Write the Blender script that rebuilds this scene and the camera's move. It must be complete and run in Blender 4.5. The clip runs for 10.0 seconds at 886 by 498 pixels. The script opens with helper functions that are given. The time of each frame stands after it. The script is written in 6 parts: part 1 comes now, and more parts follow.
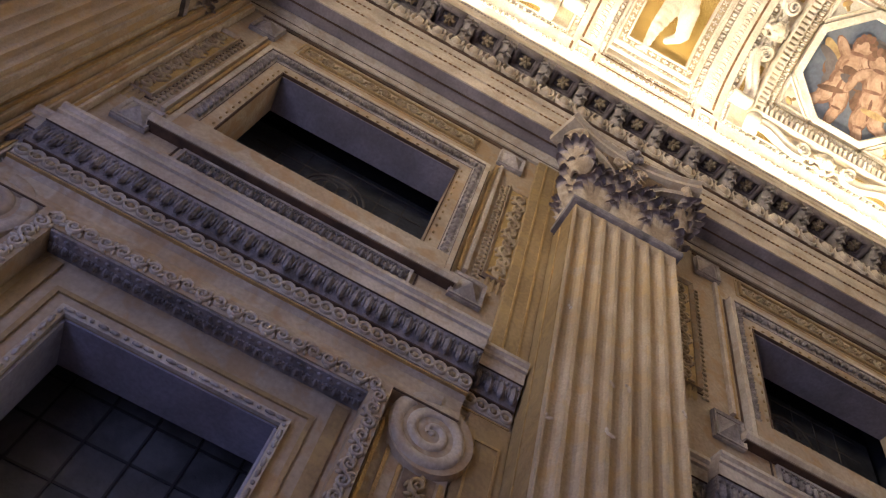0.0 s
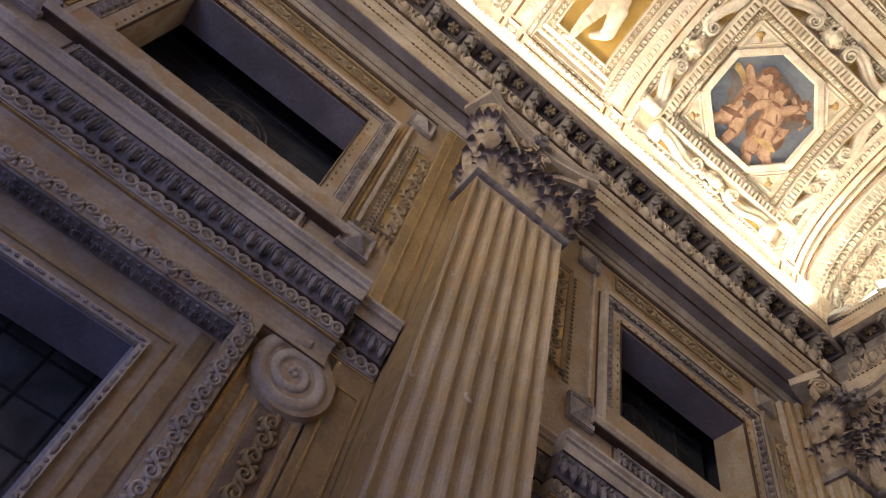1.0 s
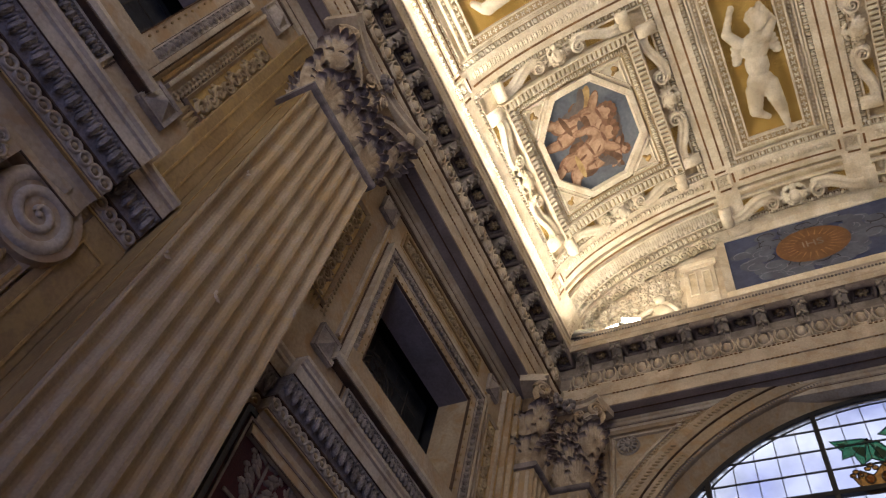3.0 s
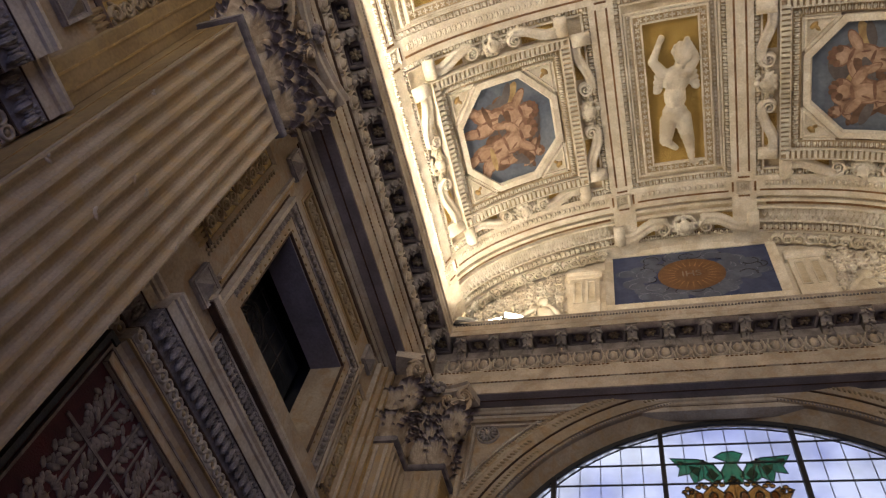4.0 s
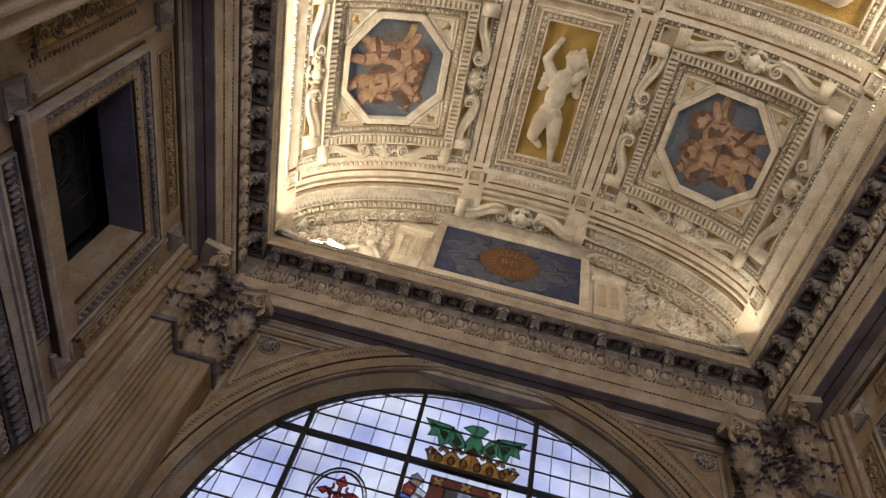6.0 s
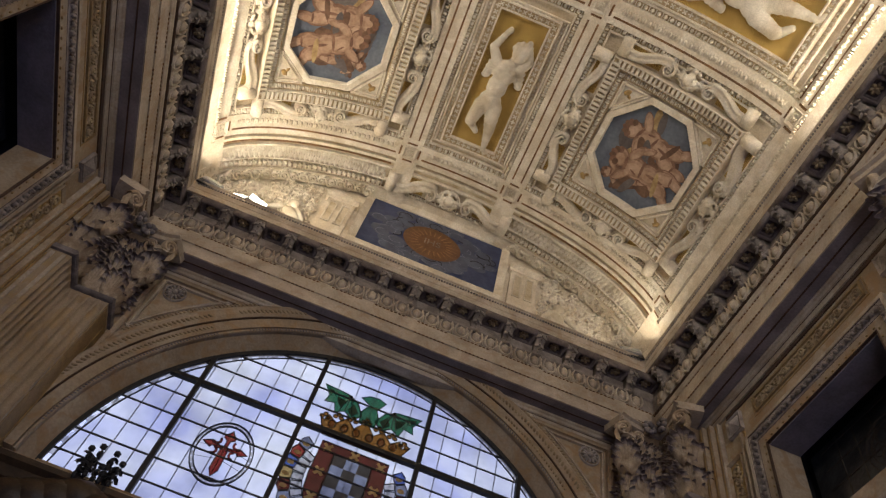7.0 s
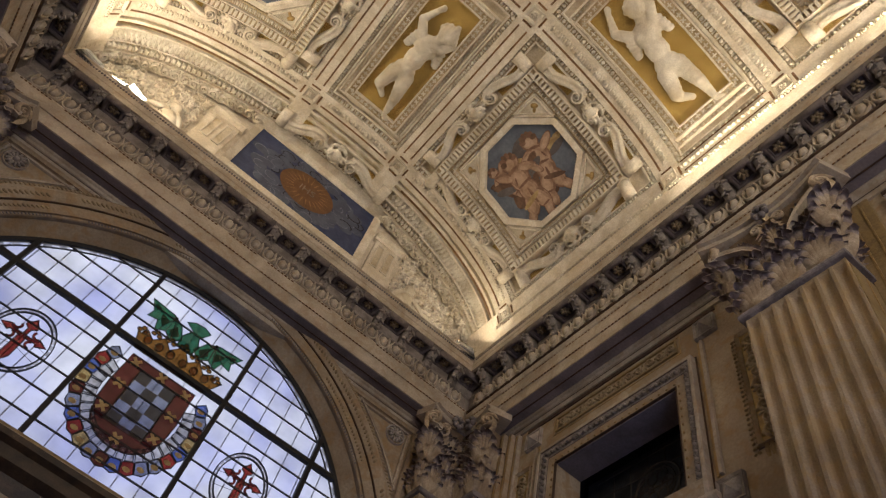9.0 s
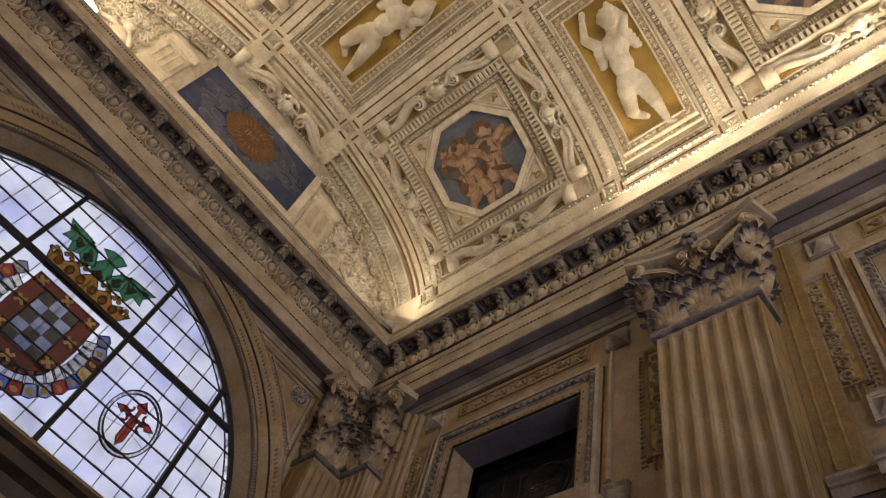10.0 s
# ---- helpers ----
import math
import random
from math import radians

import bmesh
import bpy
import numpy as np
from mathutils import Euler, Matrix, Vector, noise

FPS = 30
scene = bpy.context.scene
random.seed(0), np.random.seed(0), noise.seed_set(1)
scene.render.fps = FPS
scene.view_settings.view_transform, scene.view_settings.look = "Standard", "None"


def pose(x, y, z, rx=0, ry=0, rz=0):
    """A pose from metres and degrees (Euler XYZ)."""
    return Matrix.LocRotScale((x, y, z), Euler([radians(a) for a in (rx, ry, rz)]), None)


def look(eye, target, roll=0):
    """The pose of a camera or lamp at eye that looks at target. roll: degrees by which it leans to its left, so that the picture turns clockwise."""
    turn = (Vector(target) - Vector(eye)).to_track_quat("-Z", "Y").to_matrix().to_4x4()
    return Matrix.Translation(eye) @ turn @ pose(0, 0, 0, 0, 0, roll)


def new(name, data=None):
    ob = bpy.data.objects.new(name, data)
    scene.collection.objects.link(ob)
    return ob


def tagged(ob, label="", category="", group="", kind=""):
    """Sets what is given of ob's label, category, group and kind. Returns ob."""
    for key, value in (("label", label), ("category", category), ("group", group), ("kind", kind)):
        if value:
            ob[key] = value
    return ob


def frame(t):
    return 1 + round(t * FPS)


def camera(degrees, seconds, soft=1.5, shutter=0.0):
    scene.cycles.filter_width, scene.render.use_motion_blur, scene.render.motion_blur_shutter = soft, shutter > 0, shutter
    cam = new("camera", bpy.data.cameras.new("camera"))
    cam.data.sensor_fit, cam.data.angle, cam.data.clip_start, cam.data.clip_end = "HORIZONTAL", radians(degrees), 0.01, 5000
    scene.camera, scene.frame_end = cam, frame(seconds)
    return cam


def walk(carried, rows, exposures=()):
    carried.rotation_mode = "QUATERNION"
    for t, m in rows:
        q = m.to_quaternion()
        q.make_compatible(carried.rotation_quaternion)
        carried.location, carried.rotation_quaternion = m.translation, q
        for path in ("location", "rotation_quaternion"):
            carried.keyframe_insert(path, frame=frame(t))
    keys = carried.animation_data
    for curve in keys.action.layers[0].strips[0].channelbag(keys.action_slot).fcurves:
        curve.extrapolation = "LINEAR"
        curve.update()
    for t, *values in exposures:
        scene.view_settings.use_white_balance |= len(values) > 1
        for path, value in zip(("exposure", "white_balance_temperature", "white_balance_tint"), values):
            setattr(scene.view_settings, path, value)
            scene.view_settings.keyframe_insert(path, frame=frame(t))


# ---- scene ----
cam = camera(63.14, 10.0, 1.3)
PATH = [
    (0, (-0.644, -4.692, 1.619), (-1.7893, -4.5660, 3.2540), 23.06),
    (0.5, (-0.657, -4.626, 1.599), (-1.7664, -4.3808, 3.2443), 22.58),
    (1, (-0.630, -4.629, 1.597), (-1.7015, -4.2237, 3.2356), 20.55),
    (1.5, (-0.601, -4.605, 1.585), (-1.6232, -4.0710, 3.2193), 19.39),
    (2, (-0.619, -4.597, 1.603), (-1.5566, -3.9337, 3.2403), 17.96),
    (2.5, (-0.534, -4.578, 1.589), (-1.3975, -3.8216, 3.2276), 18.52),
    (4, (-0.532, -4.530, 1.572), (-1.0530, -3.5378, 3.2279), 17.16),
    (4.5, (-0.462, -4.476, 1.523), (-0.8798, -3.4498, 3.1879), 17.77),
    (5, (-0.460, -4.508, 1.517), (-0.7655, -3.4282, 3.1725), 17.41),
    (5.5, (-0.429, -4.536, 1.537), (-0.6324, -3.4129, 3.1787), 18.10),
    (7, (-0.226, -4.535, 1.497), (-0.1393, -3.3986, 3.1403), 18.36),
    (7.5, (-0.200, -4.552, 1.500), (-0.0218, -3.4312, 3.1465), 18.18),
    (8, (-0.179, -4.580, 1.515), (0.0903, -3.4851, 3.1674), 18.57),
    (8.5, (-0.158, -4.581, 1.514), (0.1840, -3.5150, 3.1714), 18.78),
    (9, (-0.127, -4.605, 1.524), (0.2893, -3.5703, 3.1836), 20.47),
    (9.5, (-0.145, -4.565, 1.513), (0.3629, -3.5813, 3.1791), 20.68),
    (10, (-0.124, -4.598, 1.527), (0.4609, -3.6562, 3.1911), 22.18),
]
walk(cam, [(t, look(eye, target, roll)) for t, eye, target, roll in PATH], exposures=[(0.0, 0.35, 6500, 10), (1.0, 0.04, 6500, 10), (2.5, -0.42, 6500, 10), (4.0, -0.67, 6500, 10), (5.5, -0.74, 6500, 10), (7.5, -0.85, 6450, 10), (8.5, -0.82, 6600, 10), (10.0, -0.80, 7200, 10)])

XW = 2.934            # half width between the side walls
YN, YS = 0.38, -7.24  # end walls
FWD = 0.10            # how far the wall round the arched window stands in front of the glazing wall
PF = 0.31             # how far the giant order stands out from the walls
LIP = 0.434           # how far the cornice stands out

# ---- light ----
world = bpy.data.worlds.new("sky")
scene.world = world
world.use_nodes = True
nt = world.node_tree
sky = nt.nodes.new("ShaderNodeTexSky")
sky.sky_type, sky.sun_disc, sky.sun_elevation, sky.sun_rotation = "NISHITA", False, radians(35), radians(150)
nt.links.new(sky.outputs[0], nt.nodes["Background"].inputs[0])
nt.nodes["Background"].inputs[1].default_value = 0.1


def lamp(name, m, power, color, sx, sy=None, spread=180):
    d = bpy.data.lights.new(name, "AREA")
    d.energy, d.color, d.size, d.spread = power, color, sx, radians(spread)
    if sy:
        d.shape, d.size_y = "RECTANGLE", sy
    ob = new(name, d)
    ob.matrix_world = m
    return ob


WARM = (1.0, 0.88, 0.68)
# strip lamps that lie on the cornice behind its lip and light the vault
lamp("cornice_lamp_west", look((-2.555, -2.55, 7.53), (-2.1, -2.55, 9.3)), 86, WARM, 4.3, 0.06)
lamp("cornice_lamp_west_far", look((-2.555, -5.8, 7.53), (-2.1, -5.8, 9.3)), 30, WARM, 1.8, 0.06)
lamp("cornice_lamp_east", look((2.555, -3.6, 7.53), (2.1, -3.6, 9.3)), 25, WARM, 1.5, 0.06)
lamp("cornice_lamp_east_far", look((2.555, -5.6, 7.53), (2.1, -5.6, 9.3)), 34, WARM, 1.8, 0.06)
lamp("flood_lamp_north", look((-1.80, 0.02, 7.60), (-0.6, -1.6, 9.0)), 19, WARM, 0.2, 0.1)
lamp("flood_lamp_corner_west", look((-2.36, -0.06, 7.62), (-1.0, -2.0, 9.0)), 11, WARM, 0.14, 0.1)
lamp("flood_lamp_corner_east", look((2.36, -0.06, 7.62), (1.0, -1.5, 9.0)), 12, WARM, 0.14, 0.1)
# daylight through the tall entrance arch behind the camera
lamp("daylight_entrance", look((0.3, YS - 0.1, 2.1), (-0.4, -1.0, 4.4)), 80, (0.42, 0.49, 1.0), 2.7, 3.6)
# fill lamp added in an assumed opening over the entrance
lamp("fill_lamp_high_south", look((0.0, YS - 0.1, 5.2), (0.2, -3.0, 7.3)), 98, (1.0, 0.90, 0.77), 2.9, 1.3, 125)

# ---- materials ----
def mat(name, base, rough=0.7, dark=None, scale=3.0, grain=60.0, bump=0.25, metal=0.0, stain=None, amount=0.5, random_shift=0.0, lo=0.38, hi=0.66):
    """A painted, plastered or gilded surface: base colour, darker wear in large patches, fine grain and relief."""
    m = bpy.data.materials.new(name)
    m.use_nodes = True
    n, l = m.node_tree.nodes, m.node_tree.links
    b = n["Principled BSDF"]
    b.inputs["Roughness"].default_value, b.inputs["Metallic"].default_value = rough, metal
    co = n.new("ShaderNodeNewGeometry")
    def noise_node(s, detail, dist=0.0):
        x = n.new("ShaderNodeTexNoise")
        x.inputs["Scale"].default_value, x.inputs["Detail"].default_value, x.inputs["Distortion"].default_value = s, detail, dist
        l.new(co.outputs["Position"], x.inputs["Vector"])
        return x
    def ramp(src, a, b2, lo_, hi_):
        r = n.new("ShaderNodeValToRGB")
        r.color_ramp.elements[0].position, r.color_ramp.elements[1].position = lo_, hi_
        r.color_ramp.elements[0].color, r.color_ramp.elements[1].color = (*a, 1), (*b2, 1)
        l.new(src, r.inputs[0])
        return r
    def mix(fac, a, b2, kind="MIX"):
        x = n.new("ShaderNodeMix")
        x.data_type, x.blend_type = "RGBA", kind
        if isinstance(fac, float):
            x.inputs[0].default_value = fac
        else:
            l.new(fac, x.inputs[0])
        for k, v in ((6, a), (7, b2)):
            if isinstance(v, tuple):
                x.inputs[k].default_value = (*v, 1)
            else:
                l.new(v, x.inputs[k])
        return x.outputs[2]
    dark = dark or tuple(c * 0.55 for c in base)
    big = noise_node(scale, 6, 0.6)
    fine = noise_node(grain, 4)
    c = ramp(big.outputs[0], dark, base, lo, hi).outputs[0]
    g = ramp(fine.outputs[0], (0.58, 0.58, 0.58), (1.12, 1.12, 1.12), 0.3, 0.7).outputs[0]
    c = mix(0.45, c, g, "MULTIPLY")
    if stain:
        st = noise_node(scale * 3.3, 7, 1.0)
        f = ramp(st.outputs[0], (0, 0, 0), (amount, amount, amount), 0.5, 0.62).outputs[0]
        c = mix(f, c, stain)
    if random_shift:
        oi = n.new("ShaderNodeObjectInfo")
        f = ramp(oi.outputs["Random"], (1 - random_shift,) * 3, (1 + random_shift,) * 3, 0, 1).outputs[0]
        c = mix(1.0, c, f, "MULTIPLY")
    l.new(c, b.inputs["Base Color"])
    if bump:
        bp = n.new("ShaderNodeBump")
        bp.inputs["Strength"].default_value, bp.inputs["Distance"].default_value = bump, 0.01
        l.new(fine.outputs[0], bp.inputs["Height"])
        l.new(bp.outputs[0], b.inputs["Normal"])
    return m


PLASTER = mat("painted_plaster", (0.50, 0.41, 0.295), 0.75, (0.36, 0.27, 0.175), 2.2, 45, 0.35, stain=(0.36, 0.21, 0.08), amount=0.5)
OCHRE = mat("ochre_plaster", (0.38, 0.27, 0.135), 0.7, (0.28, 0.185, 0.08), 2.5, 50, 0.3, stain=(0.46, 0.31, 0.11), amount=0.35)
STONE = mat("grey_carved_stone", (0.52, 0.46, 0.40), 0.8, (0.27, 0.23, 0.20), 6.0, 70, 0.5)
DUSTY = mat("dark_carved_stone", (0.33, 0.29, 0.28), 0.85, (0.15, 0.13, 0.125), 8.0, 80, 0.6)
PALE = mat("pale_moulding_stone", (0.62, 0.54, 0.43), 0.65, (0.40, 0.33, 0.25), 3.0, 60, 0.3, stain=(0.33, 0.2, 0.09), amount=0.3)
SHAFT = mat("fluted_shaft_stone", (0.52, 0.415, 0.285), 0.62, (0.39, 0.29, 0.175), 2.0, 90, 0.2, stain=(0.47, 0.31, 0.12), amount=0.45)
BROWNST = mat("grey_brown_stone", (0.40, 0.345, 0.295), 0.85, (0.22, 0.185, 0.155), 7.0, 70, 0.5)
# ochre ground, darkened to stand in for shade between the carvings
RECESS = mat("ochre_recess_shade", (0.58, 0.46, 0.29), 0.7, (0.40, 0.29, 0.16), 8.0, 60, 0.35)
MAUVE = mat("mauve_soffit_shade", (0.30, 0.26, 0.27), 0.8, (0.20, 0.17, 0.175), 3.0, 50, 0.2)
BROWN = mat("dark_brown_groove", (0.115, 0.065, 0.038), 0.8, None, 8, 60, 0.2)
GILT = mat("worn_gilding", (0.55, 0.36, 0.13), 0.45, (0.38, 0.25, 0.11), 14, 90, 0.4, metal=0.2)
RELIEF = mat("tan_carved_plaster", (0.47, 0.37, 0.22), 0.75, (0.28, 0.20, 0.11), 7, 60, 0.3)
STUCCO = mat("cream_vault_stucco", (0.83, 0.755, 0.635), 0.65, (0.64, 0.55, 0.42), 5.0, 60, 0.4, stain=(0.55, 0.42, 0.23), amount=0.22)
STUCCO_W = mat("white_figure_stucco", (0.80, 0.73, 0.61), 0.6, (0.54, 0.46, 0.34), 4, 80, 0.2)
GROOVE = mat("brown_gilt_groove", (0.26, 0.13, 0.045), 0.6, (0.13, 0.06, 0.02), 9, 60, 0.3)
DARKCOF = mat("dark_brown_coffer", (0.24, 0.195, 0.175), 0.85, (0.14, 0.11, 0.10), 9, 70, 0.4)
STAINED = mat("stained_vault_ground", (0.70, 0.61, 0.46), 0.7, (0.50, 0.40, 0.26), 4.0, 60, 0.3)
# shade and bluish daylight on the opening heads, put into their colour
REVEAL = mat("blue_grey_reveal_shade", (0.25, 0.235, 0.28), 0.8, (0.18, 0.165, 0.19), 3, 50, 0.25)
# blue daylight on the lower jambs, put into a paler colour
JAMB = mat("pale_blue_grey_daylight", (0.40, 0.39, 0.46), 0.8, (0.30, 0.29, 0.33), 3, 50, 0.25)
LEAD = mat("black_iron", (0.018, 0.016, 0.016), 0.6, None, 20, 90, 0.3)
LEAFST = mat("warm_leaf_stone", (0.58, 0.47, 0.335), 0.75, (0.34, 0.25, 0.16), 9, 70, 0.4)
TIPST = mat("darker_leaf_tip_stone", (0.44, 0.37, 0.32), 0.8, (0.26, 0.20, 0.17), 9, 70, 0.4)
BELL = mat("dark_brown_backing", (0.27, 0.19, 0.115), 0.85, (0.15, 0.095, 0.055), 7, 60, 0.4)
FLOOR = mat("marble_floor", (0.48, 0.42, 0.36), 0.35, (0.2, 0.17, 0.15), 2, 40, 0.1)

# ---- mesh helpers ----
def part(name, bm, material, parent=None, label="", smooth=False):
    me = bpy.data.meshes.new(name)
    bmesh.ops.recalc_face_normals(bm, faces=bm.faces)
    if smooth:
        for f in bm.faces:
            f.smooth = True
    bm.to_mesh(me)
    bm.free()
    return link(name, me, material, parent, label)


def link(name, me, material, parent=None, label="", m=None):
    ob = new(name, me)
    if not me.materials:
        me.materials.append(material)
    if parent:
        ob.parent = parent
    if m is not None:
        ob.matrix_basis = m
    if label:
        ob["label"] = label
    return ob


def empty(name, m, label, category, group="", kind=""):
    ob = new(name)
    ob.empty_display_size = 0.1
    ob.matrix_basis = m
    return tagged(ob, label, category, group, kind)


def B():
    return bmesh.new()


def box(bm, x0, x1, y0, y1, z0, z1, bevel=0.0):
    r = bmesh.ops.create_cube(bm, size=1.0)
    vs = r["verts"]
    bmesh.ops.transform(bm, verts=vs, matrix=Matrix.Translation(((x0 + x1) / 2, (y0 + y1) / 2, (z0 + z1) / 2)) @ Matrix.Diagonal((x1 - x0, y1 - y0, z1 - z0, 1)))
    if bevel:
        es = list({e for v in vs for e in v.link_edges})
        bmesh.ops.bevel(bm, geom=es, offset=bevel, segments=2, affect="EDGES", profile=0.6)
    return bm


def blob(bm, c, r, m=None, sub=1):
    """A rounded lump with half axes r at c."""
    rr = bmesh.ops.create_icosphere(bm, subdivisions=sub, radius=1.0)
    t = Matrix.Translation(c) @ (m or Matrix.Identity(4)) @ Matrix.Diagonal((*r, 1))
    bmesh.ops.transform(bm, verts=rr["verts"], matrix=t)
    return bm


def profile(bm, pts, x0, x1, cap=True, m0=0.0, m1=0.0):
    """A moulding: the section pts (d, z) drawn along local x from x0 to x1; m0, m1: mitre slopes at its ends."""
    a = [bm.verts.new((x0 + m0 * d, d, z)) for d, z in pts]
    b = [bm.verts.new((x1 + m1 * d, d, z)) for d, z in pts]
    for i in range(len(pts) - 1):
        bm.faces.new((a[i], a[i + 1], b[i + 1], b[i]))
    bm.faces.new((a[-1], a[0], b[0], b[-1]))
    if cap:
        bm.faces.new(a)
        bm.faces.new(list(reversed(b)))
    return bm


def arc(c, r, a0, a1, n=6):
    return [(c[0] + r * math.cos(radians(a0 + (a1 - a0) * i / n)), c[1] + r * math.sin(radians(a0 + (a1 - a0) * i / n))) for i in range(n + 1)]


def frame_ring(bm, x0, x1, z0, z1, w, d0, d1, inner=None):
    """A rectangular frame of width w round an opening, standing from d0 to d1; inner: depth at its inner edge."""
    inner = d1 if inner is None else inner
    ring = []
    for (px, pz) in ((x0, z0), (x1, z0), (x1, z1), (x0, z1)):
        sx, sz = (1 if px == x0 else -1), (1 if pz == z0 else -1)
        ring.append([bm.verts.new(v) for v in ((px - sx * w, d0, pz - sz * w), (px - sx * w, d1, pz - sz * w), (px, inner, pz), (px, d0, pz))])
    for i in range(4):
        p, q = ring[i], ring[(i + 1) % 4]
        for k in range(4):
            bm.faces.new((p[k], p[(k + 1) % 4], q[(k + 1) % 4], q[k]))
    return bm


class Unit:
    """One small ornament, repeated many times into a joined mesh."""
    def __init__(self, build):
        bm = B()
        build(bm)
        bmesh.ops.recalc_face_normals(bm, faces=bm.faces)
        bm.verts.ensure_lookup_table()
        self.v = np.array([v.co[:] for v in bm.verts])
        self.f = [[v.index for v in f.verts] for f in bm.faces]
        bm.free()

    def many(self, name, mats, material, parent=None, label="", smooth=True, warp=None, kind=""):
        vs, fs = [], []
        for m in mats:
            a = np.array(m)
            k = len(vs) * len(self.v)
            w = self.v @ a[:3, :3].T + a[:3, 3]
            vs.append(w)
            fs += [[i + k for i in f] for f in self.f]
        v = np.concatenate(vs)
        if warp is not None:
            v = warp(v)
        me = bpy.data.meshes.new(name)
        me.from_pydata(v.tolist(), [], fs)
        if smooth:
            me.polygons.foreach_set("use_smooth", [True] * len(me.polygons))
        ob = link(name, me, material, parent, label)
        if kind or len(mats) > 3:
            ob["kind"] = kind or "stuff"
        return ob


def T(x, y, z, s=1.0, rot=None):
    m = Matrix.Translation((x, y, z))
    if rot is not None:
        m = m @ rot
    if s != 1.0:
        m = m @ Matrix.Diagonal((*((s, s, s) if isinstance(s, float) else s), 1))
    return m


def RX(a):
    return Matrix.Rotation(radians(a), 4, "X")


def RY(a):
    return Matrix.Rotation(radians(a), 4, "Y")


def RZ(a):
    return Matrix.Rotation(radians(a), 4, "Z")


def egg(bm):
    blob(bm, (0, 0, -0.004), (0.033, 0.03, 0.046))
    vs = []
    for k in range(11):
        a = math.pi * (k / 10) * 1.5 - math.pi * 0.25
        vs.append([bm.verts.new((r * math.cos(a), y, r * 1.2 * -math.sin(a))) for r, y in ((0.042, -0.02), (0.044, 0.014), (0.052, 0.014), (0.055, -0.02))])
    for p, q_ in zip(vs, vs[1:]):
        for k in range(3):
            bm.faces.new((p[k], p[k + 1], q_[k + 1], q_[k]))
    blob(bm, (0.06, -0.002, -0.02), (0.007, 0.014, 0.04))


def leaf(bm):
    """A small upright leaf with a raised rib, notched sides and a curled tip, standing out along y."""
    mid = [(0.0, 0.16, 0.0), (0.0, 0.30, 0.3), (0.0, 0.36, 0.55), (0.0, 0.40, 0.8), (0.0, 0.56, 0.98)]
    c = [bm.verts.new(p) for p in mid]
    for s in (-1, 1):
        f = [bm.verts.new((s * x, y, z)) for x, y, z in ((0.10, 0.04, 0.0), (0.2, 0.06, 0.3), (0.2, 0.10, 0.52), (0.16, 0.16, 0.78), (0.05, 0.46, 0.99))]
        e = [bm.verts.new((s * x, y, z)) for x, y, z in ((0.26, 0.10, 0.02), (0.47, 0.14, 0.42), (0.40, 0.20, 0.66), (0.30, 0.28, 0.88), (0.1, 0.42, 1.0))]
        for i in range(4):
            bm.faces.new((c[i], c[i + 1], f[i + 1], f[i]))
            bm.faces.new((f[i], f[i + 1], e[i + 1], e[i]))


def bead(bm):
    blob(bm, (0, 0, 0), (0.5, 0.42, 0.5))


EGG, LEAF, BEAD = Unit(egg), Unit(leaf), Unit(bead)
FW = T(-XW, 0, 0) @ RZ(-90)
FE = T(XW, 0, 0) @ RZ(90)
FN = T(0, YN, 0) @ RZ(180)
FS = T(0, YS, 0)

# ---- floor and walls ----
def pierced(name, F, x0, x1, z0, z1, holes, thick, material, label):
    """A wall in its own frame with rectangular openings right through it."""
    xs = sorted({x0, x1, *(h[0] for h in holes), *(h[1] for h in holes)})
    zs = sorted({z0, z1, *(h[2] for h in holes), *(h[3] for h in holes)})
    full = lambda i, k: 0 <= i < len(xs) - 1 and 0 <= k < len(zs) - 1 and not any(h[0] <= xs[i] < h[1] and h[2] <= zs[k] < h[3] for h in holes)
    bm = B()
    q = lambda *p: bm.faces.new([bm.verts.new(v) for v in p])
    for i in range(len(xs) - 1):
        for k in range(len(zs) - 1):
            if not full(i, k):
                continue
            a, b, c, d = xs[i], xs[i + 1], zs[k], zs[k + 1]
            for y in (0, -thick):
                q((a, y, c), (b, y, c), (b, y, d), (a, y, d))
            if not full(i - 1, k):
                q((a, 0, c), (a, 0, d), (a, -thick, d), (a, -thick, c))
            if not full(i + 1, k):
                q((b, 0, c), (b, 0, d), (b, -thick, d), (b, -thick, c))
            if not full(i, k - 1):
                q((a, 0, c), (b, 0, c), (b, -thick, c), (a, -thick, c))
            if not full(i, k + 1):
                q((a, 0, d), (b, 0, d), (b, -thick, d), (a, -thick, d))
    bmesh.ops.remove_doubles(bm, verts=bm.verts, dist=1e-5)
    ob = part(name, bm, material)
    ob.matrix_basis = F
    return tagged(ob, label, "wall", kind="structure")


floor = tagged(part("floor", box(B(), -XW - 0.5, XW + 0.5, YS - 3.0, YN + 0.5, -0.2, 0.0), FLOOR), "worn grey marble floor of the chapel", "floor", kind="structure")
BAYS = (-5.194, -1.676)              # centres of the two bays of each side wall
WH, WZ0, WZ1 = 0.634, 4.801, 5.743    # upper windows: half width, sill, head
holes = lambda s: [h for c in BAYS for h in ((s * c - WH, s * c + WH, WZ0, WZ1), (s * c - 0.445, s * c + 0.445, 1.0, 3.35))]
wall_w = pierced("wall_west", FW, -YN, -YS, 0, 7.34, holes(-1), 0.27, PLASTER, "cream and ochre painted plaster wall with deep windows")
wall_e = pierced("wall_east", FE, YS, YN, 0, 7.34, holes(1), 0.27, PLASTER, "cream and ochre painted plaster wall with deep windows")
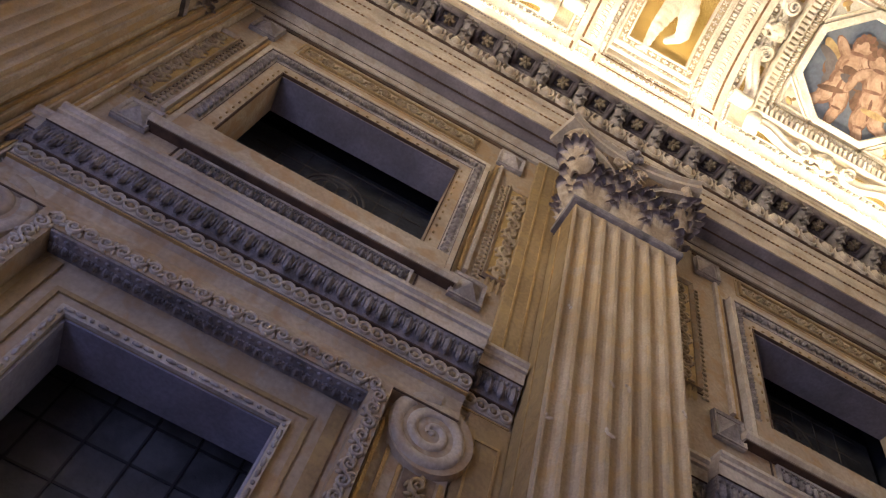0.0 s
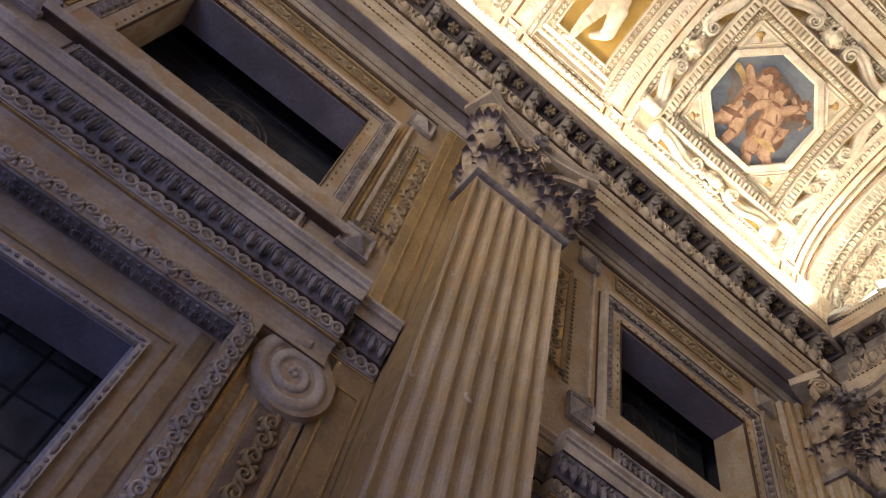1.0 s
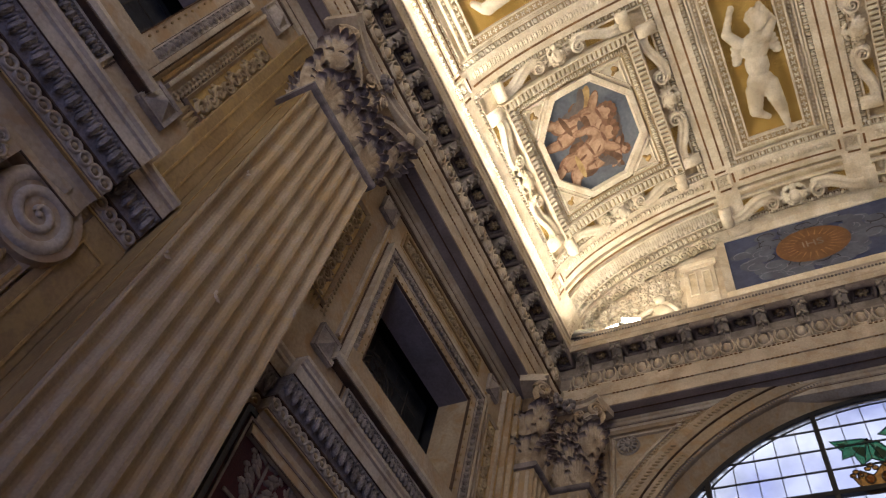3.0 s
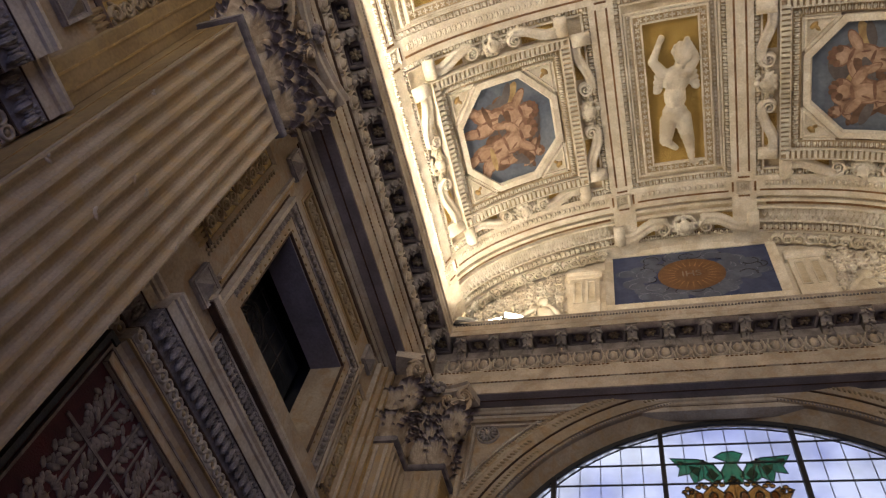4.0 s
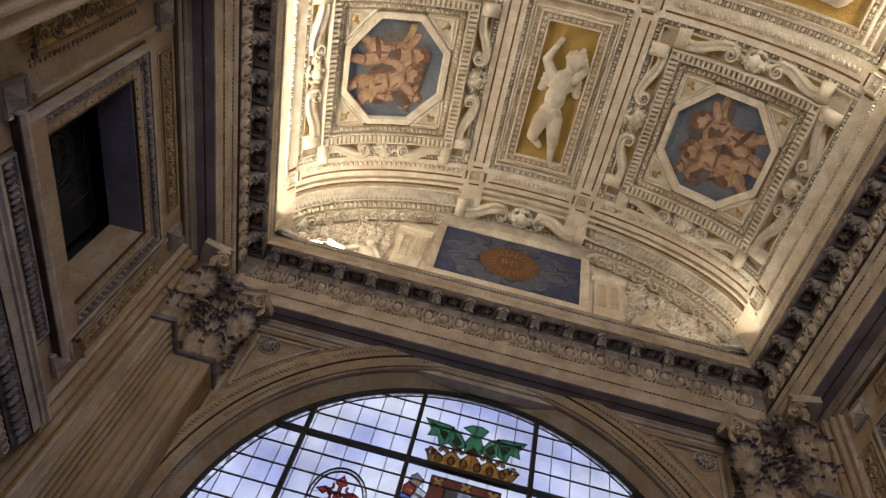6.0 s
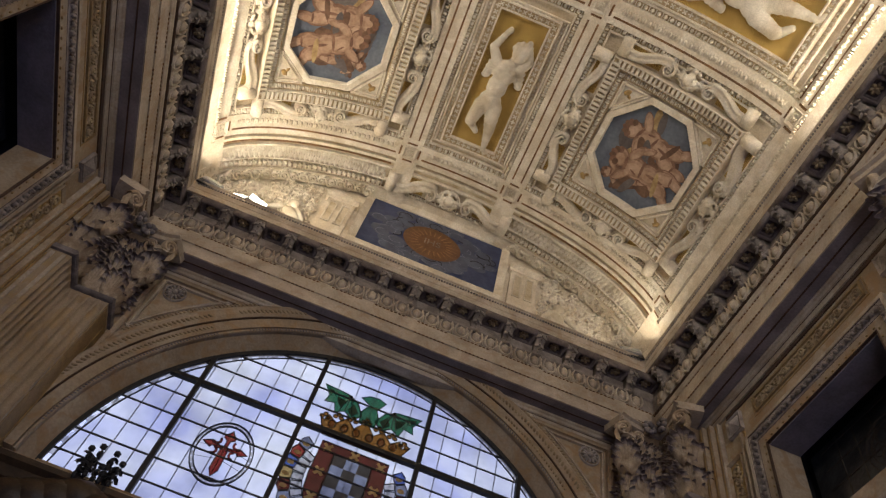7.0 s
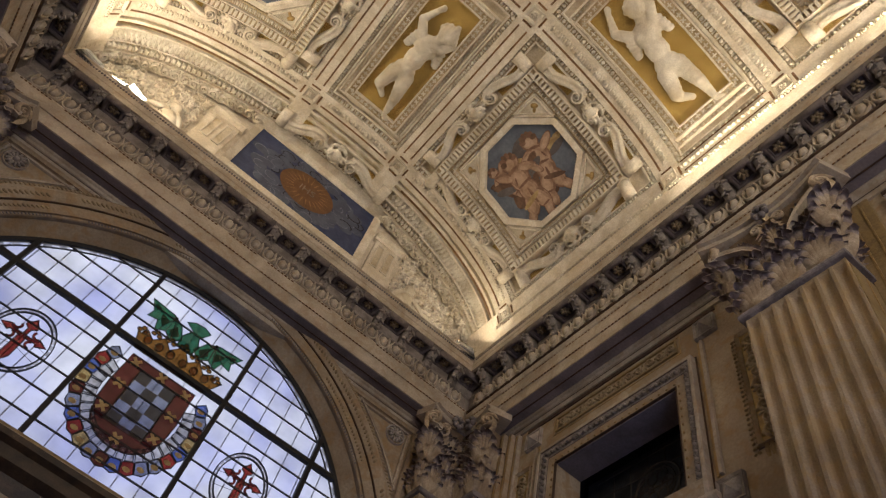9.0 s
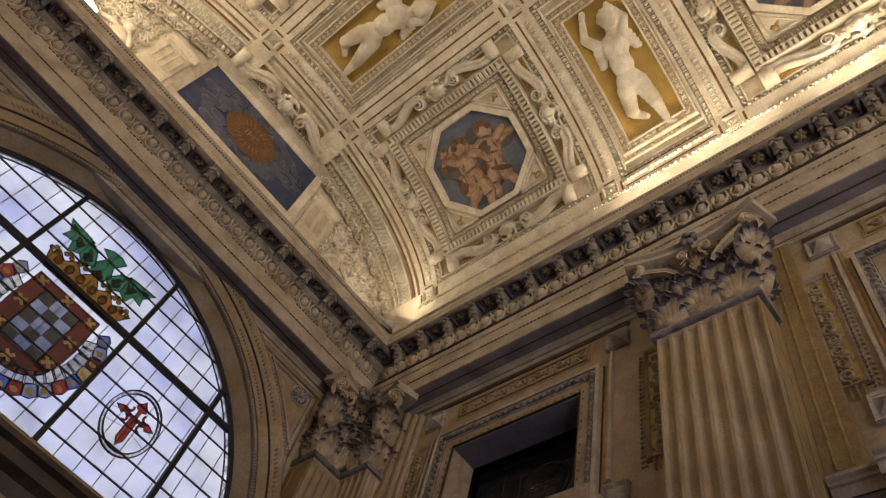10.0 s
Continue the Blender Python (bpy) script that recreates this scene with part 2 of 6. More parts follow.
# the upper opening is assumed and only holds the added fill lamp
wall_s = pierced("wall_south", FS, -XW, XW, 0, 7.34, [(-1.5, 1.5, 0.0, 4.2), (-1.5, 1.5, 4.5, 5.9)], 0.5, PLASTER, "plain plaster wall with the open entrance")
porch = B()
box(porch, -1.9, 1.9, YS - 3.1, YS - 3.0, 0, 4.6)
box(porch, -2.0, -1.9, YS - 3.1, YS - 0.5, 0, 4.6)
box(porch, 1.9, 2.0, YS - 3.1, YS - 0.5, 0, 4.6)
tagged(part("wall_porch", porch, PLASTER), "plain plaster walls of the porch", "wall", kind="structure")

AR, AZ = 2.122, 4.275                   # lunette: radius and springing height
bm = B()
q = lambda *p: bm.faces.new([bm.verts.new(v) for v in p])
N = 40
arcp = [(AR * math.cos(math.pi * i / N), AZ + AR * math.sin(math.pi * i / N)) for i in range(N + 1)]
arcf = [(x * (AR + 0.10) / AR, AZ + (z - AZ) * (AR + 0.10) / AR) for x, z in arcp]
for i in range(N):
    (a, c), (b, d) = arcf[i], arcf[i + 1]
    q((a, 0, c), (b, 0, d), (b, 0, 7.34), (a, 0, 7.34))
    (e, g), (h, j) = arcp[i], arcp[i + 1]
    q((a, 0, c), (b, 0, d), (h, -0.14, j), (e, -0.14, g))
    a, c, b, d = e, g, h, j
    q((a, -0.14, c), (b, -0.14, d), (b, -0.22, d), (a, -0.22, c))
    q((a, -0.22, c), (b, -0.22, d), (b * 1.25, -0.6, AZ + (d - AZ) * 1.25), (a * 1.25, -0.6, AZ + (c - AZ) * 1.25))
for y in (0,):
    q((-XW, y, AZ), (-AR - 0.1, y, AZ), (-AR - 0.1, y, 7.34), (-XW, y, 7.34))
    q((AR + 0.1, y, AZ), (XW, y, AZ), (XW, y, 7.34), (AR + 0.1, y, 7.34))
    q((-XW, y, 0), (XW, y, 0), (XW, y, AZ), (-XW, y, AZ))
q((-AR, 0, AZ), (AR, 0, AZ), (AR, -0.22, AZ), (-AR, -0.22, AZ))
q((-AR, -0.22, AZ), (AR, -0.22, AZ), (AR * 1.25, -0.6, AZ - 0.4), (-AR * 1.25, -0.6, AZ - 0.4))
wall_n = part("wall_north", bm, PLASTER)
wall_n.matrix_basis = FN @ T(0, FWD, 0)
tagged(wall_n, "cream plaster end wall with a half-round window", "wall", kind="structure")

# ---- entablature round the room ----
def modillion(bm):
    """A scrolled bracket under the cornice with one acanthus leaf folded over its front."""
    box(bm, -0.066, 0.066, 0.0, 0.145, 0.035, 0.075, 0.008)
    side = [(0.0, 0.04), (0.135, 0.04), (0.15, 0.01), (0.14, -0.025), (0.105, -0.06), (0.07, -0.10), (0.05, -0.145), (0.055, -0.18), (0.04, -0.205), (0.0, -0.20)]
    l, r = ([bm.verts.new((x, y, z)) for y, z in side] for x in (-0.046, 0.046))
    bm.faces.new(l)
    bm.faces.new(r)
    for k in range(len(side)):
        bm.faces.new((l[k], l[(k + 1) % len(side)], r[(k + 1) % len(side)], r[k]))
    spine = [(0.155, 0.0, 75), (0.135, -0.04, 50), (0.10, -0.08, 45), (0.075, -0.12, 60), (0.065, -0.165, 80)]
    for k, (y, z, tilt) in enumerate(spine):
        blob(bm, (0, y + 0.004, z), (0.010, 0.014, 0.034), RX(90 - tilt))
        for q_ in (-1, 1):
            if k % 2 == 0:
                blob(bm, (q_ * (0.034 - 0.003 * k), y - 0.012, z - 0.012), (0.042 - 0.003 * k, 0.014, 0.032), RY(q_ * 48) @ RX(25))
    blob(bm, (0, 0.062, -0.20), (0.03, 0.026, 0.022))
    for q_ in (-1, 1):
        blob(bm, (q_ * 0.05, 0.115, 0.0), (0.012, 0.032, 0.032))
        blob(bm, (q_ * 0.05, 0.035, -0.165), (0.011, 0.026, 0.028))


def rosette(bm, r=0.047):
    for i in range(6):
        a = i * math.pi / 3
        blob(bm, (r * 0.7 * math.cos(a), r * 0.7 * math.sin(a), -0.012), (r * 0.55, r * 0.4, 0.014), RZ(math.degrees(a)))
    blob(bm, (0, 0, -0.024), (r * 0.35,) * 3)


def mesh_of(name, build):
    bm = B()
    build(bm)
    bmesh.ops.recalc_face_normals(bm, faces=bm.faces)
    me = bpy.data.meshes.new(name)
    for f in bm.faces:
        f.smooth = True
    bm.to_mesh(me)
    bm.free()
    return me


MODIL, ROSE = mesh_of("modillion", modillion), mesh_of("rosette", rosette)
coffer_me = mesh_of("coffer", lambda bm: (frame_ring(bm, -0.080, 0.080, -0.062, 0.062, 0.034, 0, 0.10), frame_ring(bm, -0.066, 0.066, -0.048, 0.048, 0.0135, 0, 0.078, 0.066), box(bm, -0.079, 0.079, 0.0, 0.055, -0.061, 0.061)))
ARCH0, ARCH1 = 6.49, 6.84


def entablature(name, F, L, label, fwd=0.0):
    """One side of the entablature; L: half length of its wall; fwd: how far its architrave stands forward."""
    root = empty(name, F, label, "cornice", "entablature round the chapel", "structure")
    kw = dict(m0=1.0, m1=-1.0)
    g = fwd
    part("architrave", profile(B(), [(0, ARCH0), (0.25 + g, ARCH0), (0.25 + g, ARCH0 + 0.14), (0.262 + g, ARCH0 + 0.145), (0.262 + g, ARCH0 + 0.29), (0.275 + g * 0.6, ARCH0 + 0.30), (0.285 + g * 0.5, ARCH1 - 0.02), (0.285 + g * 0.4, ARCH1), (0, ARCH1)], -L, L, **kw), PALE, root)
    # mauve colour stands in for the shade on this underside
    part("soffit", profile(B(), [(0.075 + g, ARCH0 - 0.004), (0.075 + g, ARCH0 - 0.008), (0.242 + g, ARCH0 - 0.008), (0.242 + g, ARCH0 - 0.004)], -L, L, **kw), MAUVE, root, "architrave soffit coloured mauve for its shade")
    part("soffit_groove", profile(B(), [(0.152 + g, ARCH0 - 0.0085), (0.152 + g, ARCH0 - 0.012), (0.166 + g, ARCH0 - 0.012), (0.166 + g, ARCH0 - 0.0085)], -L + 0.75, L - 0.75), BROWN, root)
    part("wall_moulding", profile(B(), [(0, ARCH0 - 0.11), (0.02 + g, ARCH0 - 0.11), (0.024 + g, ARCH0 - 0.065), (0.045 + g, ARCH0 - 0.055), (0.05 + g, ARCH0 - 0.03), (0.065 + g, ARCH0 - 0.02), (0.07 + g, ARCH0 - 0.002), (0, ARCH0 - 0.002)], -L, L, **kw), PALE, root)
    part("moulding_groove", profile(B(), [(0.018 + g, ARCH0 - 0.062), (0.032 + g, ARCH0 - 0.064), (0.034 + g, ARCH0 - 0.056), (0.018 + g, ARCH0 - 0.054)], -L + 0.6, L - 0.6), BROWN, root, "brown painted groove")
    part("bed_moulding", profile(B(), [(0, ARCH1), (0.272, ARCH1), (0.276, 6.88), (0.292, 7.02), (0.312, 7.032), (0.312, 7.05), (0.26, 7.055), (0.26, 7.305), (0, 7.305)], -L, L, **kw), BROWNST, root)
    part("corona_soffit", profile(B(), [(0.26, 7.30), (0.42, 7.30), (0.42, 7.37), (0.26, 7.37)], -L, L, **kw), BROWNST, root, "grey-brown soffit of the cornice")
    part("lip", profile(B(), [(0, 7.37), (0.405, 7.37), (0.405, 7.275), (0.434, 7.27), (0.434, 7.335), (0.440, 7.345), (0.440, 7.40), (0.42, 7.41), (0.412, 7.49), (0.425, 7.50), (0.425, 7.51), (0, 7.51)], -L, L, **kw), PALE, root, "pale cornice lip with a bead row")
    n = int((2 * L - 0.7) / 0.158)
    EGG.many("egg_moulding", [T((i - n / 2 + 0.5) * 0.158, 0.300, 6.958, (1.38, 1.45, 1.7)) for i in range(n)], PALE, root, "egg-and-dart moulding of worn stone")
    part("egg_fillet", profile(B(), [(0.26, 6.845), (0.300, 6.847), (0.303, 6.858), (0.26, 6.86)], -L, L, **kw), BROWN, root, "dark brown fillet")
    n = int((2 * L - 0.9) / 0.03)
    BEAD.many("bead_row", [T((i - n / 2 + 0.5) * 0.03, 0.424, 7.45, (0.024, 0.022, 0.036)) for i in range(n)], DUSTY, root)
    for dz in (0.142, 0.292):
        n = int((2 * L - 0.6) / 0.04)
        BEAD.many("architrave_beads", [T((i - n / 2 + 0.5) * 0.04, 0.258 + g + (0.006 if dz > 0.2 else 0.0), ARCH0 + dz, (0.036, 0.016, 0.016)) for i in range(n) if i % 11 < 8], GROOVE, root)
    e = 0.554
    n = round((2 * L - 2 * e) / 0.34)
    step = (2 * L - 2 * e) / n
    for i in range(n + 1):
        link("modillion", MODIL, BROWNST, root, "", T(-L + e + i * step, 0.262, 7.225))
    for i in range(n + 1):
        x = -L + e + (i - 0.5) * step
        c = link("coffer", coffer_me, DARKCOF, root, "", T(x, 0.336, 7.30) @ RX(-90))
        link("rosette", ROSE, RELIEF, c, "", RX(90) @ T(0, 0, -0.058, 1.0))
    return root


LS = (YN - YS) / 2
entablature("cornice_west", FW @ T(-(YN + YS) / 2, 0, 0), LS, "pale carved stone entablature with leafy brackets")
entablature("cornice_east", FE @ T((YN + YS) / 2, 0, 0), LS, "pale carved stone entablature with leafy brackets")
entablature("cornice_north", FN, XW, "pale carved stone entablature over the arched window", FWD)
entablature("cornice_south", FS, XW, "pale carved stone entablature over the entrance")

# ---- giant pilasters ----
CAP0 = 5.569


def fluted(bm, x0, x1, d0, d1, z0, z1, n):
    """A fluted pilaster shaft: round hollows with fillets between, closed at the top by round ends."""
    w = (x1 - x0) / n
    line = [(x0, d0), (x0, d1)]
    for i in range(n):
        a = x0 + i * w
        line += [(a + w * 0.08, d1)] + [(a + w * (0.5 - 0.40 * math.cos(math.pi * k / 8)), d1 - 0.04 * math.sin(math.pi * k / 8)) for k in range(9)] + [(a + w * 0.92, d1)]
    line += [(x1, d1), (x1, d0)]
    lo = [bm.verts.new((x, d, z0)) for x, d in line]
    hi = [bm.verts.new((x, d, z1 - 0.08)) for x, d in line]
    top = [bm.verts.new((x, d0 if d == d0 else d1 - 0.25 * (d1 - d), z1 - 0.03 - 0.2 * (d1 - d if d > d0 else 0))) for x, d in line]
    end = [bm.verts.new((x, d0 if d == d0 else d1, z1)) for x, d in line]
    for p, r in ((lo, hi), (hi, top), (top, end)):
        for i in range(len(line) - 1):
            bm.faces.new((p[i], p[i + 1], r[i + 1], r[i]))
    return bm


def acanthus(bm, w, h, out):
    """An acanthus leaf: ribbed fingers fanned from its foot, their tips curling out."""
    for k, ang in enumerate((0, 12, -12, 25, -25, 40, -40)):
        a = radians(ang)
        L = h * (1.0, 0.93, 0.93, 0.78, 0.78, 0.55, 0.55)[k]
        fw = w * (0.135, 0.135, 0.135, 0.125, 0.125, 0.12, 0.12)[k]
        rows = []
        for i in range(8):
            t = i / 7
            drop = max(0.0, t - 0.8)
            x = math.sin(a) * L * t * (w / h) * 1.25
            z = L * (t - drop * drop * 6.0) * (0.75 + 0.25 * math.cos(a))
            y = out * (0.2 + 0.12 * t + 0.62 * t ** 3.5 * math.cos(a) ** 2 - 0.25 * math.sin(a) ** 2)
            ww = fw * (0.9 + 0.8 * math.sin(math.pi * min(1, t * 0.93 + 0.07)))
            rows.append([bm.verts.new(p) for p in ((x - ww, y - 0.03, z), (x - ww * 0.5, y + 0.004, z), (x, y + 0.014, z + 0.004), (x + ww * 0.5, y + 0.004, z), (x + ww, y - 0.03, z))])
        for p, q_ in zip(rows, rows[1:]):
            for c in range(4):
                bm.faces.new((p[c], p[c + 1], q_[c + 1], q_[c])).material_index = 1 if q_ in rows[-2:] else 0
    return bm


def spiral(bm, r, turns, thick, depth, m=None, n=44, taper=0.12):
    """A raised spiral band in the local xz plane, standing out along y."""
    prev, vs = None, []
    for i in range(n + 1):
        t = i / n
        a = t * turns * 2 * math.pi
        R = r * (1 - t * (1 - taper))
        w = thick * (1 - 0.6 * t)
        ring = [bm.verts.new(((R + dx) * math.cos(a), dy, (R + dx) * math.sin(a))) for dx, dy in ((-w, 0), (-w * 0.7, depth), (0, depth * 1.25), (w * 0.7, depth), (w, 0))]
        vs += ring
        if prev:
            for k in range(4):
                bm.faces.new((prev[k], prev[k + 1], ring[k + 1], ring[k]))
        prev = ring
    if m is not None:
        bmesh.ops.transform(bm, verts=vs, matrix=m)
    return bm


leaf_lo = mesh_of("acanthus_leaf", lambda bm: acanthus(bm, 0.33, 0.36, 0.15))
leaf_hi = mesh_of("acanthus_leaf", lambda bm: acanthus(bm, 0.30, 0.60, 0.19))
leaf_tip = mesh_of("volute_leaf", lambda bm: acanthus(bm, 0.24, 0.36, 0.19))
for me_ in (leaf_lo, leaf_hi, leaf_tip):
    me_.materials.append(LEAFST)
    me_.materials.append(TIPST)


def volute_build(bm):
    spiral(bm, 0.075, 2.0, 0.02, 0.026)
    spiral(bm, 0.075, 2.0, 0.02, -0.026)
    blob(bm, (0, 0, 0), (0.024, 0.035, 0.024))
    ribbon_up = [(0.075, 0.0), (0.085, -0.06), (0.06, -0.13), (0.0, -0.2)]
    for s in (-1, 1):
        vs = [bm.verts.new((x - 0.02 + o, s * 0.02, z)) for x, z in ribbon_up for o in (-0.02, 0.02)]
        for i in range(3):
            bm.faces.new((vs[2 * i], vs[2 * i + 1], vs[2 * i + 3], vs[2 * i + 2]))


VOLUTE = mesh_of("volute", volute_build)


def capital(root, x0, x1, d, z0, H, left=True, right=True):
    """A Corinthian capital over a pilaster face from x0 to x1 at depth d."""
    xc, w = (x0 + x1) / 2, x1 - x0
    # the bell's dark brown stands in for shade between the leaves
    cap = part("bell", profile(B(), [(d - 0.24, z0 + 0.02), (d - 0.045, z0 + 0.02), (d - 0.055, z0 + H * 0.5), (d - 0.02, z0 + H * 0.78), (d + 0.02, z0 + H * 0.90), (d - 0.24, z0 + H * 0.90)], x0 + 0.03, x1 - 0.03), BELL, root, "capital bell darkened for the shade between its leaves")
    part("astragal", profile(B(), [(d - 0.3, z0 - 0.03)] + arc((d + 0.012, z0 - 0.005), 0.026, -90, 90) + [(d - 0.3, z0 + 0.02)], x0 - 0.03, x1 + 0.03), DUSTY, root, "dark rounded necking")
    n = max(2, round(w / 0.25))
    k = w / n / 0.26
    for i in range(n):
        link("acanthus_leaf", leaf_lo, STONE, root, "", T(x0 + (i + 0.5) * w / n, d - 0.03, z0 + 0.015, (k, 0.9, 0.95)))
    for i in range(n + 1):
        if (i == 0 and not left) or (i == n and not right):
            continue
        e = 0.03 if i == 0 else -0.03 if i == n else 0.0
        link("acanthus_leaf", leaf_hi, STONE, root, "", T(x0 + i * w / n + e, d - 0.07, z0 + 0.02, (k, 0.95, 0.95), RZ(25 if i == 0 else -25 if i == n else 0)))
    for i in range(n + 1):
        xi = min(max(x0 + i * w / n, x0 + 0.07), x1 - 0.07)
        link("acanthus_leaf", leaf_lo, STONE, root, "", T(xi, d - 0.055, z0 + 0.34, (k * 0.75, 0.8, 0.85)))
    for i in range(n if left and right else n + 2):
        xi = x0 + (i + 0.5) * w / (n if left and right else n + 2)
        link("acanthus_leaf", leaf_lo, STONE, root, "", T(xi, d - 0.05, z0 + 0.55, (k * 0.5, 0.7, 0.66)))
    for sx, on in ((-1, left), (1, right)):
        if on:
            xe = x0 if sx < 0 else x1
            for dz, y_, sc in ((0.015, d - 0.12, 0.55), (0.02, d - 0.2, 0.5), (0.3, d - 0.14, 0.6)):
                link("acanthus_leaf", leaf_lo, STONE, root, "", T(xe - sx * 0.03, y_, z0 + dz, (sc, 0.8, 0.95), RZ(-sx * 90)))
    za = z0 + H
    for s, on in ((-1, left), (1, right)):
        if not on:
            continue
        xe = xc + s * (w / 2 + 0.06)
        link("volute", VOLUTE, LEAFST, root, "", T(xe + s * 0.03, d + 0.055, za - 0.16) @ RZ(s * -42) @ Matrix.Diagonal((s, 1, 1, 1)))
        link("volute_leaf", leaf_tip, STONE, root, "", T(xe - s * 0.03, d + 0.0, z0 + 0.30, rot=RZ(-s * 40)))
        link("volute", VOLUTE, LEAFST, root, "", T(xc + s * 0.09, d + 0.03, za - 0.15, 0.6) @ Matrix.Diagonal((-s, 1, 1, 1)))
        bm = B()
        N2 = 10
        sec = ((0, -0.085), (0.03, -0.08), (0.035, -0.055), (0.012, -0.05), (0.02, -0.02), (0.05, -0.01), (0.05, 0.0), (-0.2, 0.0), (-0.2, -0.085))
        rows = []
        for k in range(N2 + 1):
            t = k / N2
            x = xc + s * (0.03 + t * (w / 2 + min(0.15, 0.06 + w * 0.12)))
            dd = d + 0.015 + min(0.09, w * 0.16) * t ** 2.0
            rows.append([bm.verts.new((x - s * o * 0.3 * t, dd + o, za + zz)) for o, zz in sec])
        for k in range(N2):
            for j in range(len(sec)):
                q_ = (j + 1) % len(sec)
                bm.faces.new((rows[k][j], rows[k][q_], rows[k + 1][q_], rows[k + 1][j]))
        bm.faces.new(rows[-1])
        part("abacus", bm, PALE, root, "curved pale abacus")
    for s, on in ((-1, left), (1, right)):
        if not on:
            part("abacus", profile(B(), [(d - 0.2, za - 0.085), (d + 0.015, za - 0.085), (d + 0.045, za - 0.08), (d + 0.05, za - 0.055), (d + 0.027, za - 0.05), (d + 0.035, za - 0.02), (d + 0.065, za - 0.01), (d + 0.065, za - 0.001), (d - 0.2, za - 0.001)], min(xc + s * 0.03, xc + s * (w / 2 - 0.02)), max(xc + s * 0.03, xc + s * (w / 2 - 0.02))), PALE, root)
            continue
        bm = B()
        pts = [(0.07, 0.36, 0.0), (0.09, 0.46, 0.03), (0.14, 0.56, 0.05), (0.22, 0.645, 0.06), (w / 2 - 0.02, 0.70, 0.075), (w / 2 + 0.06, 0.715, 0.09), (w / 2 + 0.12, 0.69, 0.095)]
        rows = []
        for px_, pz, pd in pts:
            x, z, dd = xc + s * px_, z0 + pz * H / 0.92, d + pd - 0.01
            rows.append([bm.verts.new(v) for v in ((x, dd - 0.03, z - 0.03), (x, dd + 0.012, z - 0.026), (x, dd, z), (x, dd + 0.012, z + 0.026), (x, dd - 0.03, z + 0.03))])
        for p_, r_ in zip(rows, rows[1:]):
            for k in range(4):
                bm.faces.new((p_[k], p_[k + 1], r_[k + 1], r_[k]))
        part("stalk", bm, PALE, root, "pale curling stalk under the abacus")
    bm = B()
    for i in range(7):
        a = i * 2 * math.pi / 7
        blob(bm, (xc + 0.045 * math.cos(a), d + 0.085, za - 0.05 + 0.05 * math.sin(a)), (0.032, 0.03, 0.032))
    blob(bm, (xc, d + 0.12, za - 0.05), (0.025, 0.025, 0.025))
    part("abacus_flower", bm, DUSTY, root, "dark stone flower", True)


def pilaster(F, x0, x1, label, flutes=7, d=PF, left=True, right=True, side=OCHRE):
    root = empty("pilaster", F, label, "pilaster", "giant pilasters of the chapel")
    part("shaft", fluted(B(), x0, x1, 0, d, 0.9, CAP0 - 0.02, flutes), SHAFT, root, smooth=False)
    for sx, xe in ((-1, x0), (1, x1)):
        part("side_strip", box(B(), min(xe, xe + sx * 0.006), max(xe, xe + sx * 0.006), 0.0, d - 0.03, 0.9, CAP0 - 0.06), side, root, "painted pilaster side")
        if side is SHAFT:
            for k in (0.52, 0.80):
                part("side_fillet", box(B(), min(xe, xe + sx * 0.018), max(xe, xe + sx * 0.018), d * k, d * k + 0.03, 0.9, CAP0 - 0.06, 0.004), PALE, root)
        part("gilt_line", box(B(), min(xe, xe + sx * 0.011), max(xe, xe + sx * 0.011), d * 0.45, d * 0.45 + 0.012, 0.9, CAP0 - 0.1), GILT, root)
    part("pedestal", box(B(), x0 - 0.06, x1 + 0.06, 0, d + 0.06, 0, 0.9, 0.01), PLASTER, root)
    capital(root, x0, x1, d, CAP0, ARCH0 - CAP0 + 0.004, left, right)
    return root


PL = "tall fluted cream stone pilaster with a leafy capital"
PY0, PY1 = -3.833, -3.125
for F, s in ((FW, -1), (FE, 1)):
    a, b = sorted((s * PY0, s * PY1))
    pilaster(F, a, b, PL)
    a, b = sorted((s * (YN - PF - FWD), s * -0.37))
    pilaster(F, a, b, "fluted corner pilaster with a dark leafy capital", 4, left=s > 0, right=s < 0, side=SHAFT)
    a, b = sorted((s * (YS + PF + FWD), s * -6.48))
    pilaster(F, a, b, "fluted corner pilaster beside the entrance", 4, left=s < 0, right=s > 0, side=SHAFT)
for s in (-1, 1):
    a, b = sorted((s * (XW - PF), s * 2.30))
    pilaster(FN, a, b, "narrow fluted corner pilaster beside the arched window", 4, PF + FWD, left=s > 0, right=s < 0)

# ---- vault ----
VA, VB, VZ = 2.622, 1.448, 7.644      # half span, rise and springing of the oval vault
TH = np.linspace(0, math.pi / 2, 400)
ARC = np.concatenate([[0], np.cumsum(np.hypot(np.diff(VA * np.sin(TH)), np.diff(VB * np.cos(TH))))])
SMAX = ARC[-1]


def s_of(x):
    return float(np.interp(math.asin(min(1, abs(x) / VA)), TH, ARC)) * (1 if x >= 0 else -1)


def bend(v):
    """Flat vault drawings (along the arc, y, height into the room) onto the vault."""
    v = np.asarray(v, float)
    th = np.interp(np.abs(v[:, 0]), ARC, TH) * np.sign(v[:, 0])
    extra = np.maximum(np.abs(v[:, 0]) - SMAX, 0)
    nx, nz = np.sin(th) / VA, np.cos(th) / VB
    ln = np.hypot(nx, nz)
    return np.stack([VA * np.sin(th) - v[:, 2] * nx / ln, v[:, 1], VZ + VB * np.cos(th) - v[:, 2] * nz / ln - extra], 1)


